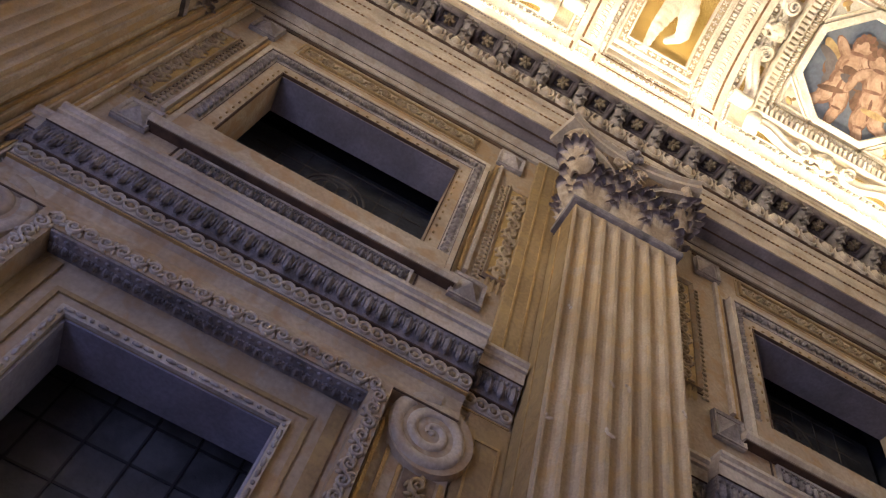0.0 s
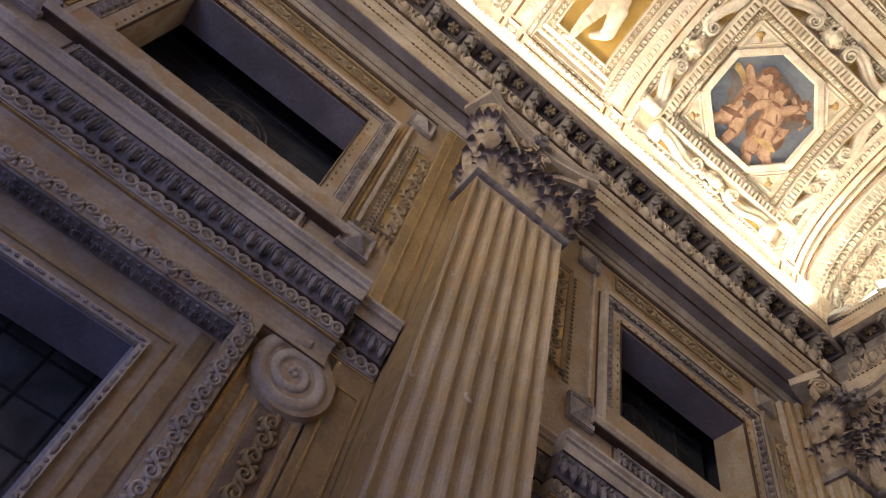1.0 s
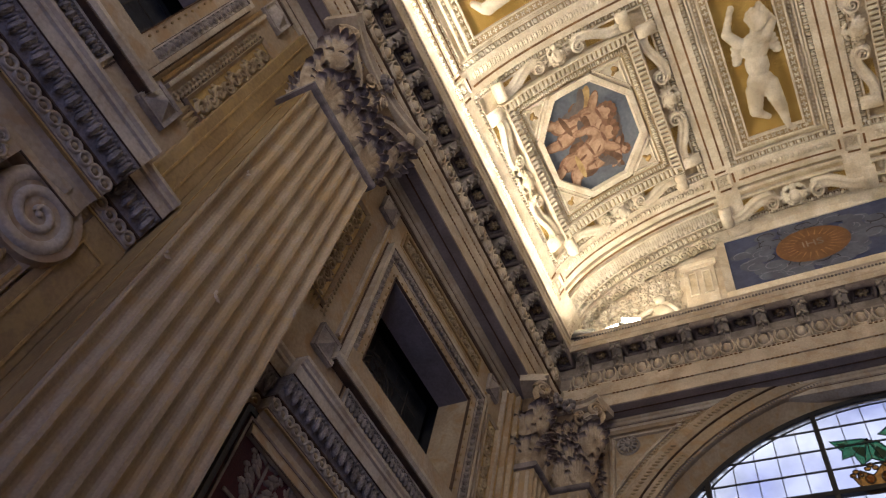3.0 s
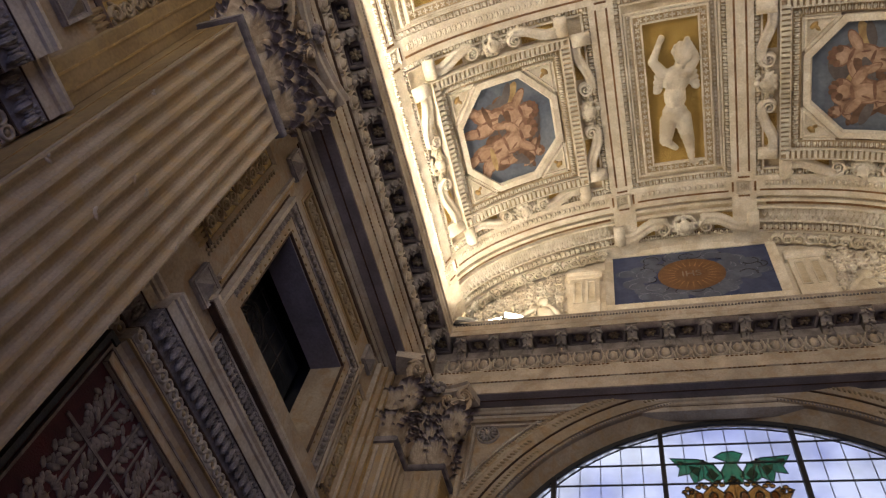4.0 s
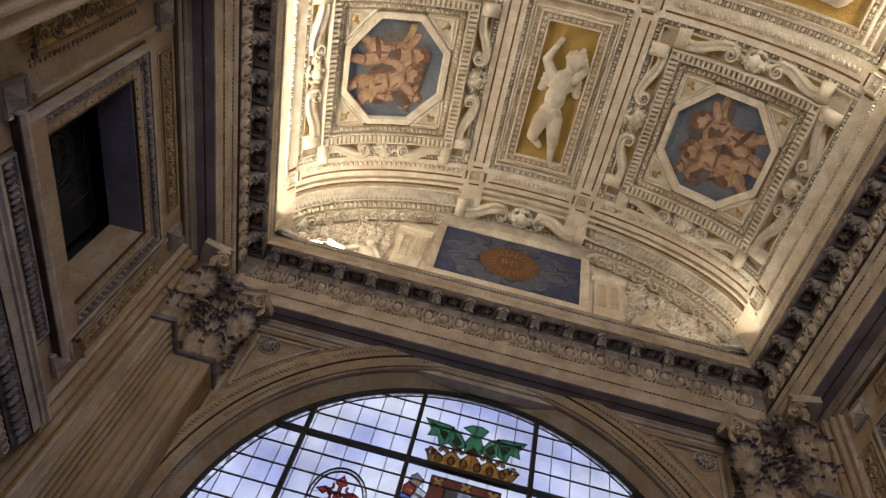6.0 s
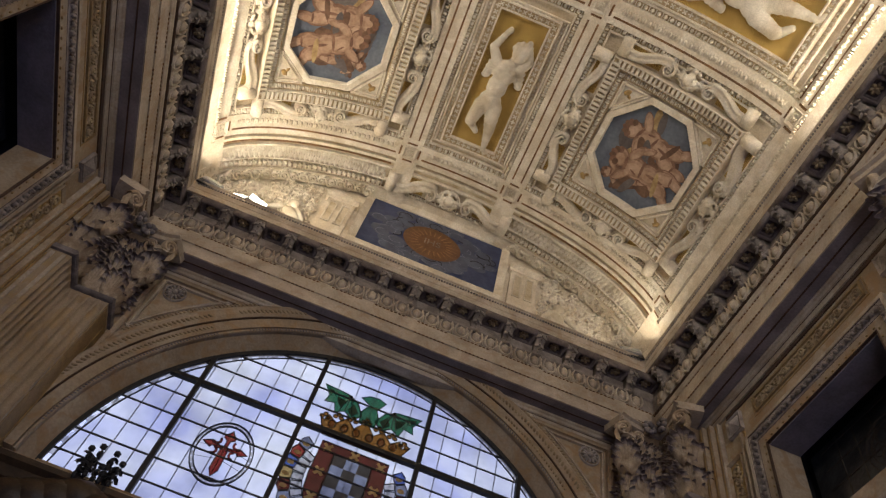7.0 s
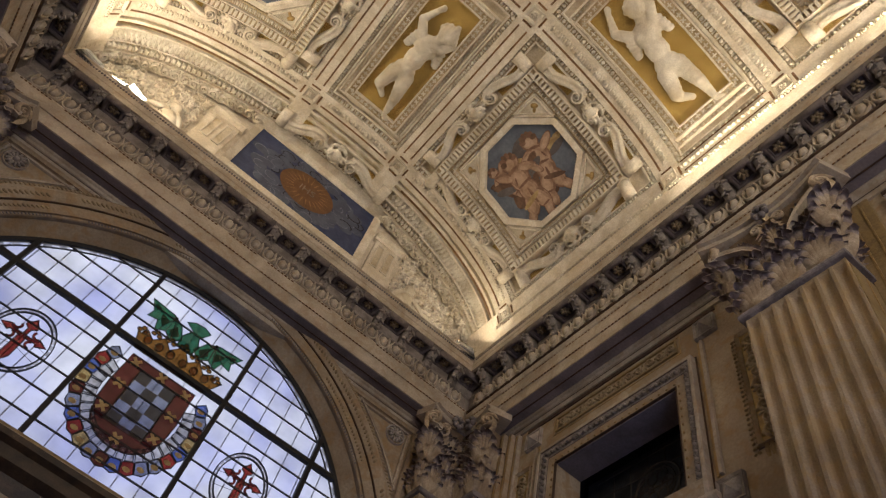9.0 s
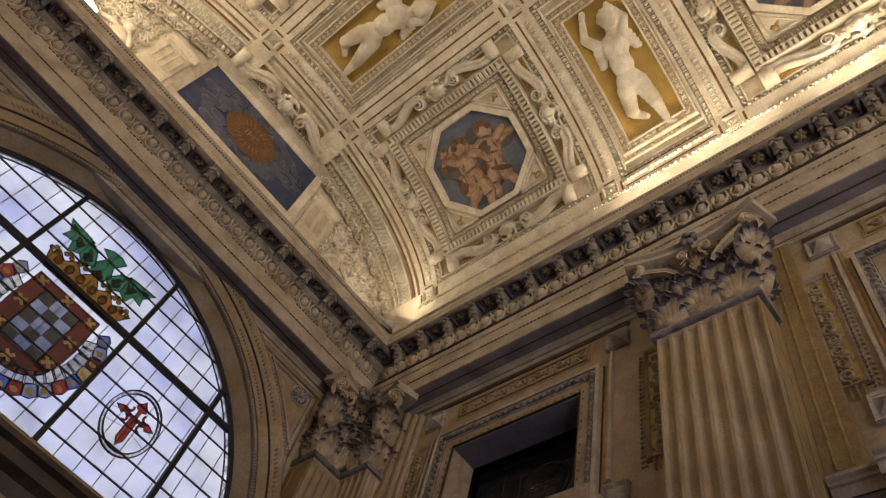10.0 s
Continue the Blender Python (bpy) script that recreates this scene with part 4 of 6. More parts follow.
        for x, y, w, h, tl in ((0.02, 0.02, 0.11, 0.018, 0.1), (0.01, -0.17, 0.12, 0.02, 1.6), (0.1, -0.36, 0.06, 0.014, 0.1), (0.0, 0.235, 0.08, 0.02, 0.2), (-0.06, 0.10, 0.05, 0.012, 1.2)):
            stroke(x, y, w, h, tl, SHADE)
        for k2 in range(6):
            aa = 0.2 + k2 * 0.55
            stroke(0.03 + 0.088 * math.cos(aa), 0.345 + 0.085 * math.sin(aa), 0.045, 0.036, aa, UMBER if k2 % 2 else SHADE)
        stroke(-0.05, -0.21, 0.16, 0.035, 0.25, STRAW if f != 1 else UMBER)
    for a, b in ((1, 1), (-1, 1), (-1, -1), (1, -1)):
        bm = B()
        p = [(0.965, 0.965), (0.965, 0.46), (0.46, 0.965)]
        vs = [bm.verts.new((cs + a * sx * x, cy + b * sy * y, 0.03)) for x, y in p]
        bm.faces.new(vs)
        bent("corner_ground", bm, STUCCO_W, root, "pale stucco corner field")
        bm = B()
        mx, my = cs + a * sx * 0.83, cy + b * sy * 0.83
        for k2 in range(3):
            p0, p1 = p[k2], p[(k2 + 1) % 3]
            ribbon(bm, [(cs + a * sx * (p0[0] + (p1[0] - p0[0]) * t), cy + b * sy * (p0[1] + (p1[1] - p0[1]) * t)) for t in (0, 0.5, 1)], 0.022, 0.03, 0.055)
        bent("corner_moulding", bm, STUCCO, root)
        bm = B()
        blob(bm, (mx, my, 0.032), (0.052, 0.034, 0.014), RZ(-45 * a * b))
        blob(bm, (mx - a * 0.03, my - b * 0.03, 0.031), (0.04, 0.022, 0.01), RZ(45 * a * b))
        bent("corner_boss", bm, GILT, root, "small gilt boss", True)
    sides = [(cs, y0 - 0.115, 0, hs / 0.80), (cs, y1 + 0.115, 180, hs / 0.80), (s0 - 0.115, cy, 270, hy / 0.80), (s1 + 0.115, cy, 90, hy / 0.80)]
    for a, b, r, st in sides:
        for mx in (1, -1):
            m = T(a, b, 0) @ RZ(r) @ Matrix.Diagonal((mx * st, 1, 1, 1))
            STRAP.many("strapwork_scroll", [m], STUCCO, root, "cream strapwork scroll with gilt edges", True, bend)
            GOLDF.many("gold_field", [m], MOSAIC, root, "", False, bend)
        carved(SHELL.many("shell_ornament", [T(a, b, 0) @ RZ(r)], STUCCO_W, root, "shell-like stucco boss", True, bend), 0.008, 1)
    return root


def limb(bm, p, q, r0, r1, h=0.05, n=5):
    """A tapered row of lumps from p to q."""
    for i in range(n):
        t = i / (n - 1)
        r = r0 + (r1 - r0) * t
        blob(bm, (p[0] + (q[0] - p[0]) * t, p[1] + (q[1] - p[1]) * t, h), (r, r, r * 0.72), sub=2)


def putto(bm):
    """A plain lump of a figure in low relief, long axis along y, top at +y."""
    blob(bm, (0.02, 0.19, 0.05), (0.13, 0.15, 0.08), sub=2)
    blob(bm, (0.075, 0.215, 0.085), (0.055, 0.05, 0.045), sub=2)
    blob(bm, (-0.035, 0.215, 0.085), (0.055, 0.05, 0.045), sub=2)
    blob(bm, (0.0, 0.0, 0.09), (0.075, 0.085, 0.05), sub=2)
    blob(bm, (0.0, 0.03, 0.055), (0.115, 0.15, 0.075), sub=2)
    blob(bm, (-0.015, -0.14, 0.055), (0.13, 0.13, 0.08), sub=2)
    limb(bm, (0.05, 0.28), (0.08, 0.36), 0.06, 0.06)
    blob(bm, (0.10, 0.44, 0.075), (0.095, 0.10, 0.085), sub=2)
    for i in range(7):
        a = i * 0.55 - 0.4
        blob(bm, (0.10 + 0.085 * math.cos(a), 0.45 + 0.085 * math.sin(a), 0.06), (0.035, 0.035, 0.04))
    limb(bm, (-0.10, 0.27), (-0.19, 0.40), 0.062, 0.05)
    limb(bm, (-0.19, 0.40), (-0.11, 0.58), 0.048, 0.034)
    blob(bm, (-0.09, 0.61, 0.05), (0.04, 0.045, 0.03))
    limb(bm, (0.14, 0.26), (0.225, 0.38), 0.06, 0.046)
    limb(bm, (0.225, 0.38), (0.15, 0.56), 0.045, 0.034)
    limb(bm, (0.055, -0.20), (0.105, -0.45), 0.098, 0.066, 0.055)
    limb(bm, (0.105, -0.45), (0.125, -0.67), 0.062, 0.036)
    blob(bm, (0.105, -0.46, 0.09), (0.035, 0.035, 0.025))
    blob(bm, (0.155, -0.70, 0.04), (0.06, 0.032, 0.03), RZ(-15))
    limb(bm, (-0.085, -0.21), (-0.125, -0.41), 0.092, 0.07, 0.065)
    limb(bm, (-0.12, -0.44), (-0.03, -0.52), 0.052, 0.034, 0.035)
    for s in (-1, 1):
        for k in range(4):
            blob(bm, (0.02 + s * (0.15 + 0.012 * k), 0.22 - 0.04 * k, 0.03), (0.085 - 0.01 * k, 0.04, 0.03), RZ(s * (30 - 12 * k)))


PUTTO = Unit(putto)


def quatrefoil(bm):
    """A small four-petalled flower on the mouldings round the reliefs."""
    for k in range(4):
        a = math.pi / 4 + k * math.pi / 2
        blob(bm, (0.017 * math.cos(a), 0.017 * math.sin(a), 0.044), (0.015, 0.010, 0.012), RZ(math.degrees(a)))
    blob(bm, (0, 0, 0.05), (0.008, 0.008, 0.010))


QUAD = Unit(quatrefoil)


def relief_panel(s0, s1, y0, y1, rot, size, side=1):
    root = empty("stucco_relief", Matrix.Identity(4), "white stucco figure in relief on a gold mosaic ground", "relief", "stucco reliefs of the vault")
    bent("frame", ring4(B(), s0, s1, y0, y1, 0.10, 0.0, 0.04, 0.036), RECESS, root, "ochre frame under the carving")
    for q0 in (0.0, 0.084):
        bent("frame_fillet", ring4(B(), s0 + q0 - 0.003, s1 - q0 + 0.003, y0 + q0 - 0.003, y1 - q0 + 0.003, 0.02, 0.0, 0.056), STUCCO, root)
    bent("outer_fillet", ring4(B(), s0 - 0.075, s1 + 0.075, y0 - 0.03, y1 + 0.03, 0.02, 0.0, 0.03), STUCCO, root)
    BEAD.many("bead_moulding", [T(a, b, 0.012, (0.034, 0.03, 0.035), RZ(r)) for a, b, r in edge_units(s0 - 0.03, s1 + 0.03, y0 - 0.008, y1 + 0.008, 0.045)], STUCCO_W, root, "", True, bend)
    QUAD.many("carved_moulding", [T(a, b, 0.0, (0.95, 0.95, 1.0), RZ(r + 45 * (i % 2))) for i, (a, b, r) in enumerate(edge_units(s0 + 0.052, s1 - 0.052, y0 + 0.052, y1 - 0.052, 0.066))], STUCCO_W, root, "", True, bend)
    bm = B()
    slab(bm, s0 + 0.095, s1 - 0.095, y0 + 0.095, y1 - 0.095, -0.01, 0.008)
    bent("mosaic_ground", bm, MOSAIC, root, "gold mosaic ground")
    fig = PUTTO.many("figure", [T((s0 + s1) / 2, (y0 + y1) / 2 + (0.05 if abs(rot) < 1 or abs(rot) == 180 else 0), 0.0, 1.0, RZ(rot)) @ Matrix.Diagonal((-1.05 * size * side, 1.1 * size, 0.95, 1))], STUCCO_W, root, "plain white stucco figure", True, bend)
    carved(fig, 0.009, 3)
    return root


for r0, r1 in ((0, 1), (2, 3)):
    ya, yb = ROWS_Y[r1] + RW, ROWS_Y[r0] - RW
    q0, q1 = (-2.436, -0.775) if r0 == 0 else (-6.065, -4.404)
    for sg in (-1, 1):
        a, b = sorted((sg * s_of(1.0), sg * s_of(2.37)))
        painted_panel(a, b, q0, q1, 7 + 10 * r0 + sg)
        c, d = sorted((sg * (S1 + RW + 0.025), sg * (S2 - 0.115)))
        rails("egg_rail", c, d, ya + 0.025, yb - 0.025, ceiling)
    relief_panel(-0.37, 0.37, q0 - 0.05, q1 + 0.05, 180 if r0 == 0 else 0, 0.98)
    rails("egg_rail", -S1 + RW + 0.02, S1 - RW - 0.02, ya + 0.025, yb - 0.025, ceiling)
ya, yb = ROWS_Y[2] + RW, ROWS_Y[1] - RW
for sg in (-1, 1):
    a, b = sorted((sg * 1.0, sg * 2.62))
    relief_panel(a, b, -3.82, -3.03, 90 * sg, 0.98, sg)
    c, d = sorted((sg * (S1 + RW + 0.025), sg * (S2 - 0.115)))
    rails("egg_rail", c, d, ya + 0.025, yb - 0.025, ceiling)
root = empty("ceiling_boss", Matrix.Identity(4), "square cream stucco field with a large rosette", "ceiling ornament")
bent("frame", ring4(B(), -0.42, 0.42, -3.84, -3.0, 0.12, 0, 0.06, 0.03), STUCCO, root)
EGGV.many("carved_moulding", [T(a, b, 0.045, 1.0, RZ(r)) for a, b, r in edge_units(-0.36, 0.36, -3.78, -3.06, 0.058)], STUCCO, root, "", True, bend)
bm = B()
slab(bm, -0.3, 0.3, -3.72, -3.12, -0.01, 0.008)
bent("mosaic_ground", bm, MOSAIC, root, "gold mosaic ground")
bm = B()
for i in range(10):
    a = i * math.pi / 5
    blob(bm, (0.15 * math.cos(a), -3.42 + 0.15 * math.sin(a), 0.04), (0.1, 0.05, 0.035), RZ(math.degrees(a)))
blob(bm, (0, -3.42, 0.06), (0.07, 0.07, 0.06))
bent("rosette", bm, STUCCO_W, root, "", True)

# carved arch bands at both ends of the vault
def vine(bm):
    spiral(bm, 0.05, 1.6, 0.016, 0.03, RX(90) @ Matrix.Diagonal((1, 1, 1, 1)), n=22)
    blob(bm, (0, 0, -0.0), (0.016, 0.016, 0.025))
    for a in (40, 160, 280):
        blob(bm, (0.06 * math.cos(radians(a)), 0.06 * math.sin(radians(a)), 0.01), (0.03, 0.014, 0.018), RZ(a + 60))
    bmesh.ops.transform(bm, verts=bm.verts, matrix=Matrix.Identity(4))


VINE = Unit(vine)
for e in (1, -1):
    Y = lambda d: YN - 0.06 - d if e == 1 else YS + 0.06 + d
    lim = SMAX - 0.1
    for d0, d1, h in ((0.0, 0.16, 0.02), (0.165, 0.175, 0.04), (0.30, 0.325, 0.05), (0.47, 0.50, 0.045), (0.56, 0.60, 0.04)):
        bm = B()
        a, b = sorted((Y(d0), Y(d1)))
        slab(bm, -lim, lim, a, b, -0.02, h, 0.004)
        bent("arch_band", bm, STUCCO, ceiling)
    for d_ in (0.19, 0.285, 0.455):
        bm = B()
        a, b = sorted((Y(d_), Y(d_ + 0.014)))
        slab(bm, -lim, lim, a, b, -0.02, 0.006)
        bent("arch_line", bm, GROOVE, ceiling)
    at = lambda step, lo: [s for s in np.arange(-lim, lim, step) if abs(s) > lo]
    VINE.many("vine_band", [T(s, Y(0.085), 0.028, 1.15, RZ(180 * (i % 2))) for i, s in enumerate(at(0.115, 0.95))], STUCCO_W, ceiling, "", True, bend)
    EGGV.many("egg_band", [T(s, Y(0.235), 0.024, (1.25, 1.8, 1.3), RZ(0 if e == 1 else 180)) for s in at(0.06, 0.85)], STUCCO, ceiling, "", True, bend)
    LEAFV.many("leaf_band", [T(s + 0.03 * q, Y(0.46 - 0.065 * q) if e == 1 else Y(0.33 + 0.065 * q), 0.0, (0.064, 0.075, 0.10)) @ RZ(180) for s in at(0.06, 0.85) for q in (0, 1)], STUCCO_W, ceiling, "", True, bend)
    NOTCH.many("arch_groove", [T(s, Y(0.53), 0.002, (0.12, 0.03, 0.003)) for s in at(0.1205, 0.85)], GROOVE, ceiling, "", False, bend)
    EGGV.many("egg_rail", [T(s, Y(0.20), 0.03, 1.0) for s in np.arange(-0.8, 0.81, 0.06)], STUCCO, ceiling, "", True, bend)
    for mx in (1, -1):
        STRAP.many("strapwork_scroll", [T(0, Y(0.33), 0.0) @ Matrix.Diagonal((mx * 1.0, e * 1.25, 1, 1))], STUCCO, ceiling, "", True, bend)
        GOLDF.many("gold_field", [T(0, Y(0.33), 0.0) @ Matrix.Diagonal((mx * 1.0, e * 1.2, 1, 1))], MOSAIC, ceiling, "", False, bend)
    carved(SHELL.many("shell_ornament", [T(0, Y(0.33), 0.0, 1.15)], STUCCO_W, ceiling, "", True, bend), 0.008, 1)

# ---- tympanum walls under the vault ends ----
for name, Y, sg in (("tympanum_north", YN - 0.05, 1), ("tympanum_south", YS + 0.05, -1)):
    bm = B()
    pts = [(-VA - 0.03, 7.4)] + [((VA + 0.03) * math.sin(a), VZ + (VB + 0.03) * math.cos(a)) for a in np.linspace(-math.pi / 2, math.pi / 2, 49)] + [(VA + 0.03, 7.4)]
    f = [bm.verts.new((x, Y, z)) for x, z in pts]
    g = [bm.verts.new((x, Y + sg * 0.3, z)) for x, z in pts]
    bm.faces.new(f)
    bm.faces.new(g)
    for i in range(len(pts)):
        bm.faces.new((f[i], f[(i + 1) % len(pts)], g[(i + 1) % len(pts)], g[i]))
    tagged(part(name, bm, STUCCO), "cream stucco wall under the end of the vault", "wall", kind="structure")

# ---- bays of the side walls ----
VINEW = Unit(lambda bm: (vine(bm), bmesh.ops.transform(bm, verts=bm.verts, matrix=RX(-90))))
LEAFW = LEAF


def tongue(bm):
    """A rounded carved tongue leaf with a rib and two folded side lobes."""
    blob(bm, (0, 0.22, 0.52), (0.34, 0.26, 0.50))
    blob(bm, (0, 0.40, 0.45), (0.07, 0.16, 0.44))
    for q_ in (-1, 1):
        blob(bm, (q_ * 0.40, 0.16, 0.62), (0.13, 0.24, 0.34), RY(q_ * 12))
        blob(bm, (q_ * 0.30, 0.34, 0.86), (0.14, 0.14, 0.12))


TONGUE = Unit(tongue)
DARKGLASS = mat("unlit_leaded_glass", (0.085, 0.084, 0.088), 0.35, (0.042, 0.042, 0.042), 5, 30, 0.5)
# near-black colour gives the deep shade behind the openings
SHADEBACK = mat("near_black_shade", (0.02, 0.02, 0.022), 0.9, None, 4, 30, 0.1)
VOID = SHADEBACK
MEDAL = mat("dull_grey_lead", (0.13, 0.11, 0.09), 0.7, (0.07, 0.06, 0.05), 6, 40, 0.2)


def boss_mesh(bm):
    """A pyramid stud on a stepped square base."""
    box(bm, -0.115, 0.115, 0, 0.03, -0.115, 0.115, 0.006)
    frame_ring(bm, -0.09, 0.09, -0.09, 0.09, 0.02, 0.03, 0.045, 0.036)
    b = [bm.verts.new((x, 0.03, z)) for x, z in ((-0.08, -0.08), (0.08, -0.08), (0.08, 0.08), (-0.08, 0.08))]
    t = bm.verts.new((0, 0.095, 0))
    for i in range(4):
        bm.faces.new((b[i], b[(i + 1) % 4], t))


BOSS = flat_mesh("pyramid_boss", boss_mesh)
ring_places = lambda x0, x1, z0, z1, step: [(x, z, r) for x, z, r in edge_units(x0, x1, z0, z1, step)]


def wall_units(unit, name, x0, x1, z, d, step, size, material, parent, label="", flip=False):
    n = max(1, round((x1 - x0) / step))
    sx, sy, sz = size
    ob = unit.many(name, [T(x0 + (i + 0.5) * (x1 - x0) / n, d, z, (sx, sy, -sz if flip else sz)) for i in range(n)], material, parent, label)
    ob["kind"] = "stuff"
    return ob


def upper_window(F, label, reach=(1.10, 1.10)):
    root = empty("window_frame", F, label, "window", "upper windows of the side walls")
    # flat inner architrave, egg moulding and outer fillet
    part("inner_frame", frame_ring(B(), -WH, WH, WZ0, WZ1, 0.085, 0, 0.02, 0.014), PLASTER, root)
    part("egg_frame", frame_ring(B(), -WH - 0.085, WH + 0.085, WZ0 - 0.085, WZ1 + 0.085, 0.075, 0, 0.05, 0.02), STONE, root, "carved grey egg moulding")
    part("outer_fillet", frame_ring(B(), -WH - 0.16, WH + 0.16, WZ0 - 0.16, WZ1 + 0.16, 0.03, 0, 0.06), PALE, root)
    part("sill_band", box(B(), -WH - 0.158, WH + 0.158, 0, 0.062, WZ0 - 0.163, WZ0 - 0.022, 0.004), PLASTER, root)
    part("sill_fillet", profile(B(), [(0, WZ0 - 0.215), (0.062, WZ0 - 0.215), (0.078, WZ0 - 0.19), (0.078, WZ0 - 0.166), (0, WZ0 - 0.164)], -WH - 0.25, WH + 0.25), PALE, root)
    # brown strip painted as the shadow under the sill fillet
    part("sill_shadow_line", profile(B(), [(0, WZ0 - 0.226), (0.058, WZ0 - 0.226), (0.058, WZ0 - 0.216), (0, WZ0 - 0.216)], -WH - 0.24, WH + 0.24), BROWN, root, "thin brown line")
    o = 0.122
    EGG.many("egg_carving", [T(x, 0.04, z, (0.55, 0.8, 0.5), RY(-r)) for x, z, r in ring_places(-WH - o, WH + o, WZ0 - o, WZ1 + o, 0.062) if z > WZ0 - 0.06], BROWNST, root)["kind"] = "stuff"
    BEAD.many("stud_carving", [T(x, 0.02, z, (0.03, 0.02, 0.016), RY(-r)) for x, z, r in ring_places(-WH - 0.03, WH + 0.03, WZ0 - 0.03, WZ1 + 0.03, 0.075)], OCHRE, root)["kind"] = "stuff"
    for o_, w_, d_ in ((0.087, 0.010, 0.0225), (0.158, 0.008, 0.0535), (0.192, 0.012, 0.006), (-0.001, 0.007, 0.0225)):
        part("dark_line", frame_ring(B(), -WH - o_, WH + o_, WZ0 - o_, WZ1 + o_, w_, 0, d_), BROWN, root, "thin brown line")
    part("reveal_head", box(B(), -WH + 0.004, WH - 0.004, -0.266, -0.002, WZ1 - 0.012, WZ1 - 0.004), REVEAL, root, "window head coloured blue-grey for shade and daylight")
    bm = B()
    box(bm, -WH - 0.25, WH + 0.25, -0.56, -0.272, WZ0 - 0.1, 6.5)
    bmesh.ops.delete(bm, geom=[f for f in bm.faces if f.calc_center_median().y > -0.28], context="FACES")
    part("dark_recess", bm, VOID, root, "near-black box giving the shade behind the wall")
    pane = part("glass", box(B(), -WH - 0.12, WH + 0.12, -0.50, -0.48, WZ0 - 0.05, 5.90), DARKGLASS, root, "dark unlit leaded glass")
    bm = B()
    for i in range(1, 7):
        x = -WH + i * 2 * WH / 7
        box(bm, x - 0.005, x + 0.005, -0.482, -0.474, WZ0, 5.90)
    for k in range(1, 7):
        z = WZ0 + k * 0.175
        box(bm, -WH, WH, -0.482, -0.473, z - 0.005, z + 0.005)
    part("leading", bm, MEDAL, pane)["kind"] = "stuff"
    bm = B()
    spiral(bm, 0.22, 0.999, 0.014, 0.012, T(0, -0.482, 5.50), n=40, taper=1.0)
    spiral(bm, 0.175, 0.999, 0.008, 0.01, T(0, -0.482, 5.50), n=40, taper=1.0)
    for i in range(6):
        a = i * math.pi / 3
        spiral(bm, 0.055, 0.999, 0.007, 0.01, T(0.10 * math.cos(a), -0.482, 5.50 + 0.10 * math.sin(a)), n=16, taper=1.0)
    part("medallion", bm, MEDAL, pane, "round tracery medallion")
    # painted and carved dressings round the window
    part("frieze_panel", frame_ring(B(), -0.66, 0.66, 6.135, 6.265, 0.018, 0, 0.018), OCHRE, root)
    VINEW.many("frieze_vine", [T(-0.62 + i * 0.11, 0.004, 6.20, (0.8, 0.5, 0.8), RY(180 * (i % 2))) for i in range(12)], RELIEF, root, "ochre vine relief")["kind"] = "stuff"
    part("frieze_line", frame_ring(B(), -0.70, 0.70, 6.10, 6.295, 0.008, 0, 0.005), GILT, root)
    part("sill_line", frame_ring(B(), -0.68, 0.68, 4.405, 4.585, 0.010, 0, 0.005), BROWN, root, "thin brown line")
    part("sill_panel", frame_ring(B(), -0.64, 0.64, 4.44, 4.55, 0.018, 0, 0.02), STONE, root)
    wall_units(TONGUE, "sill_carving", -0.63, 0.63, 4.445, 0.0, 0.045, (0.05, 0.06, 0.1), DUSTY, root)
    # brown band painted as the shadow below the wall moulding
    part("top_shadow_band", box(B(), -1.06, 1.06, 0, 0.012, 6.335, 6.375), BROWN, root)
    for s in (-1, 1):
        for z in (6.19, 4.63):
            link("pyramid_boss", BOSS, STONE, root, "grey pyramid stud", T(s * 0.955, 0, z, 0.86))
        part("guard_strip", box(B(), s * 0.905 - 0.012, s * 0.905 + 0.012, 0, 0.03, 4.78, 6.06), PALE, root)
        part("gold_strip", box(B(), s * 0.872 - 0.008, s * 0.872 + 0.010, 0, 0.012, 4.78, 6.06), GILT, root)
        x = s * reach[0 if s < 0 else 1]
        part("side_panel", frame_ring(B(), x - 0.075, x + 0.075, 4.86, 5.86, 0.022, 0, 0.03, 0.012), PLASTER, root)
        part("panel_line", frame_ring(B(), x - 0.104, x + 0.104, 4.83, 5.89, 0.008, 0, 0.005), BROWN, root, "thin brown line")
        part("panel_ground", box(B(), x - 0.074, x + 0.074, 0, 0.006, 4.862, 5.858), GOLDY, root, "dull gilt ground")
        VINEW.many("side_vine", [T(x, 0.006, 4.93 + i * 0.105, (0.95, 0.5, 0.95), RY(90 + 180 * (i % 2))) for i in range(9)], RELIEF, root, "carved vine relief")["kind"] = "stuff"
        wall_units(LEAFW, "side_leaf_tip", x - 0.07, x + 0.07, 4.74, 0, 0.035, (0.04, 0.05, 0.11), OCHRE, root)
        n = 26
        BEAD.many("side_bead_strip", [T(x - s * 0.125 + q * 0.014, 0.006, 4.8 + i * 0.042, (0.03, 0.024, 0.024), RY(q * 35)) for i in range(n) for q in (-1, 1)], RELIEF, root)["kind"] = "stuff"
    return root


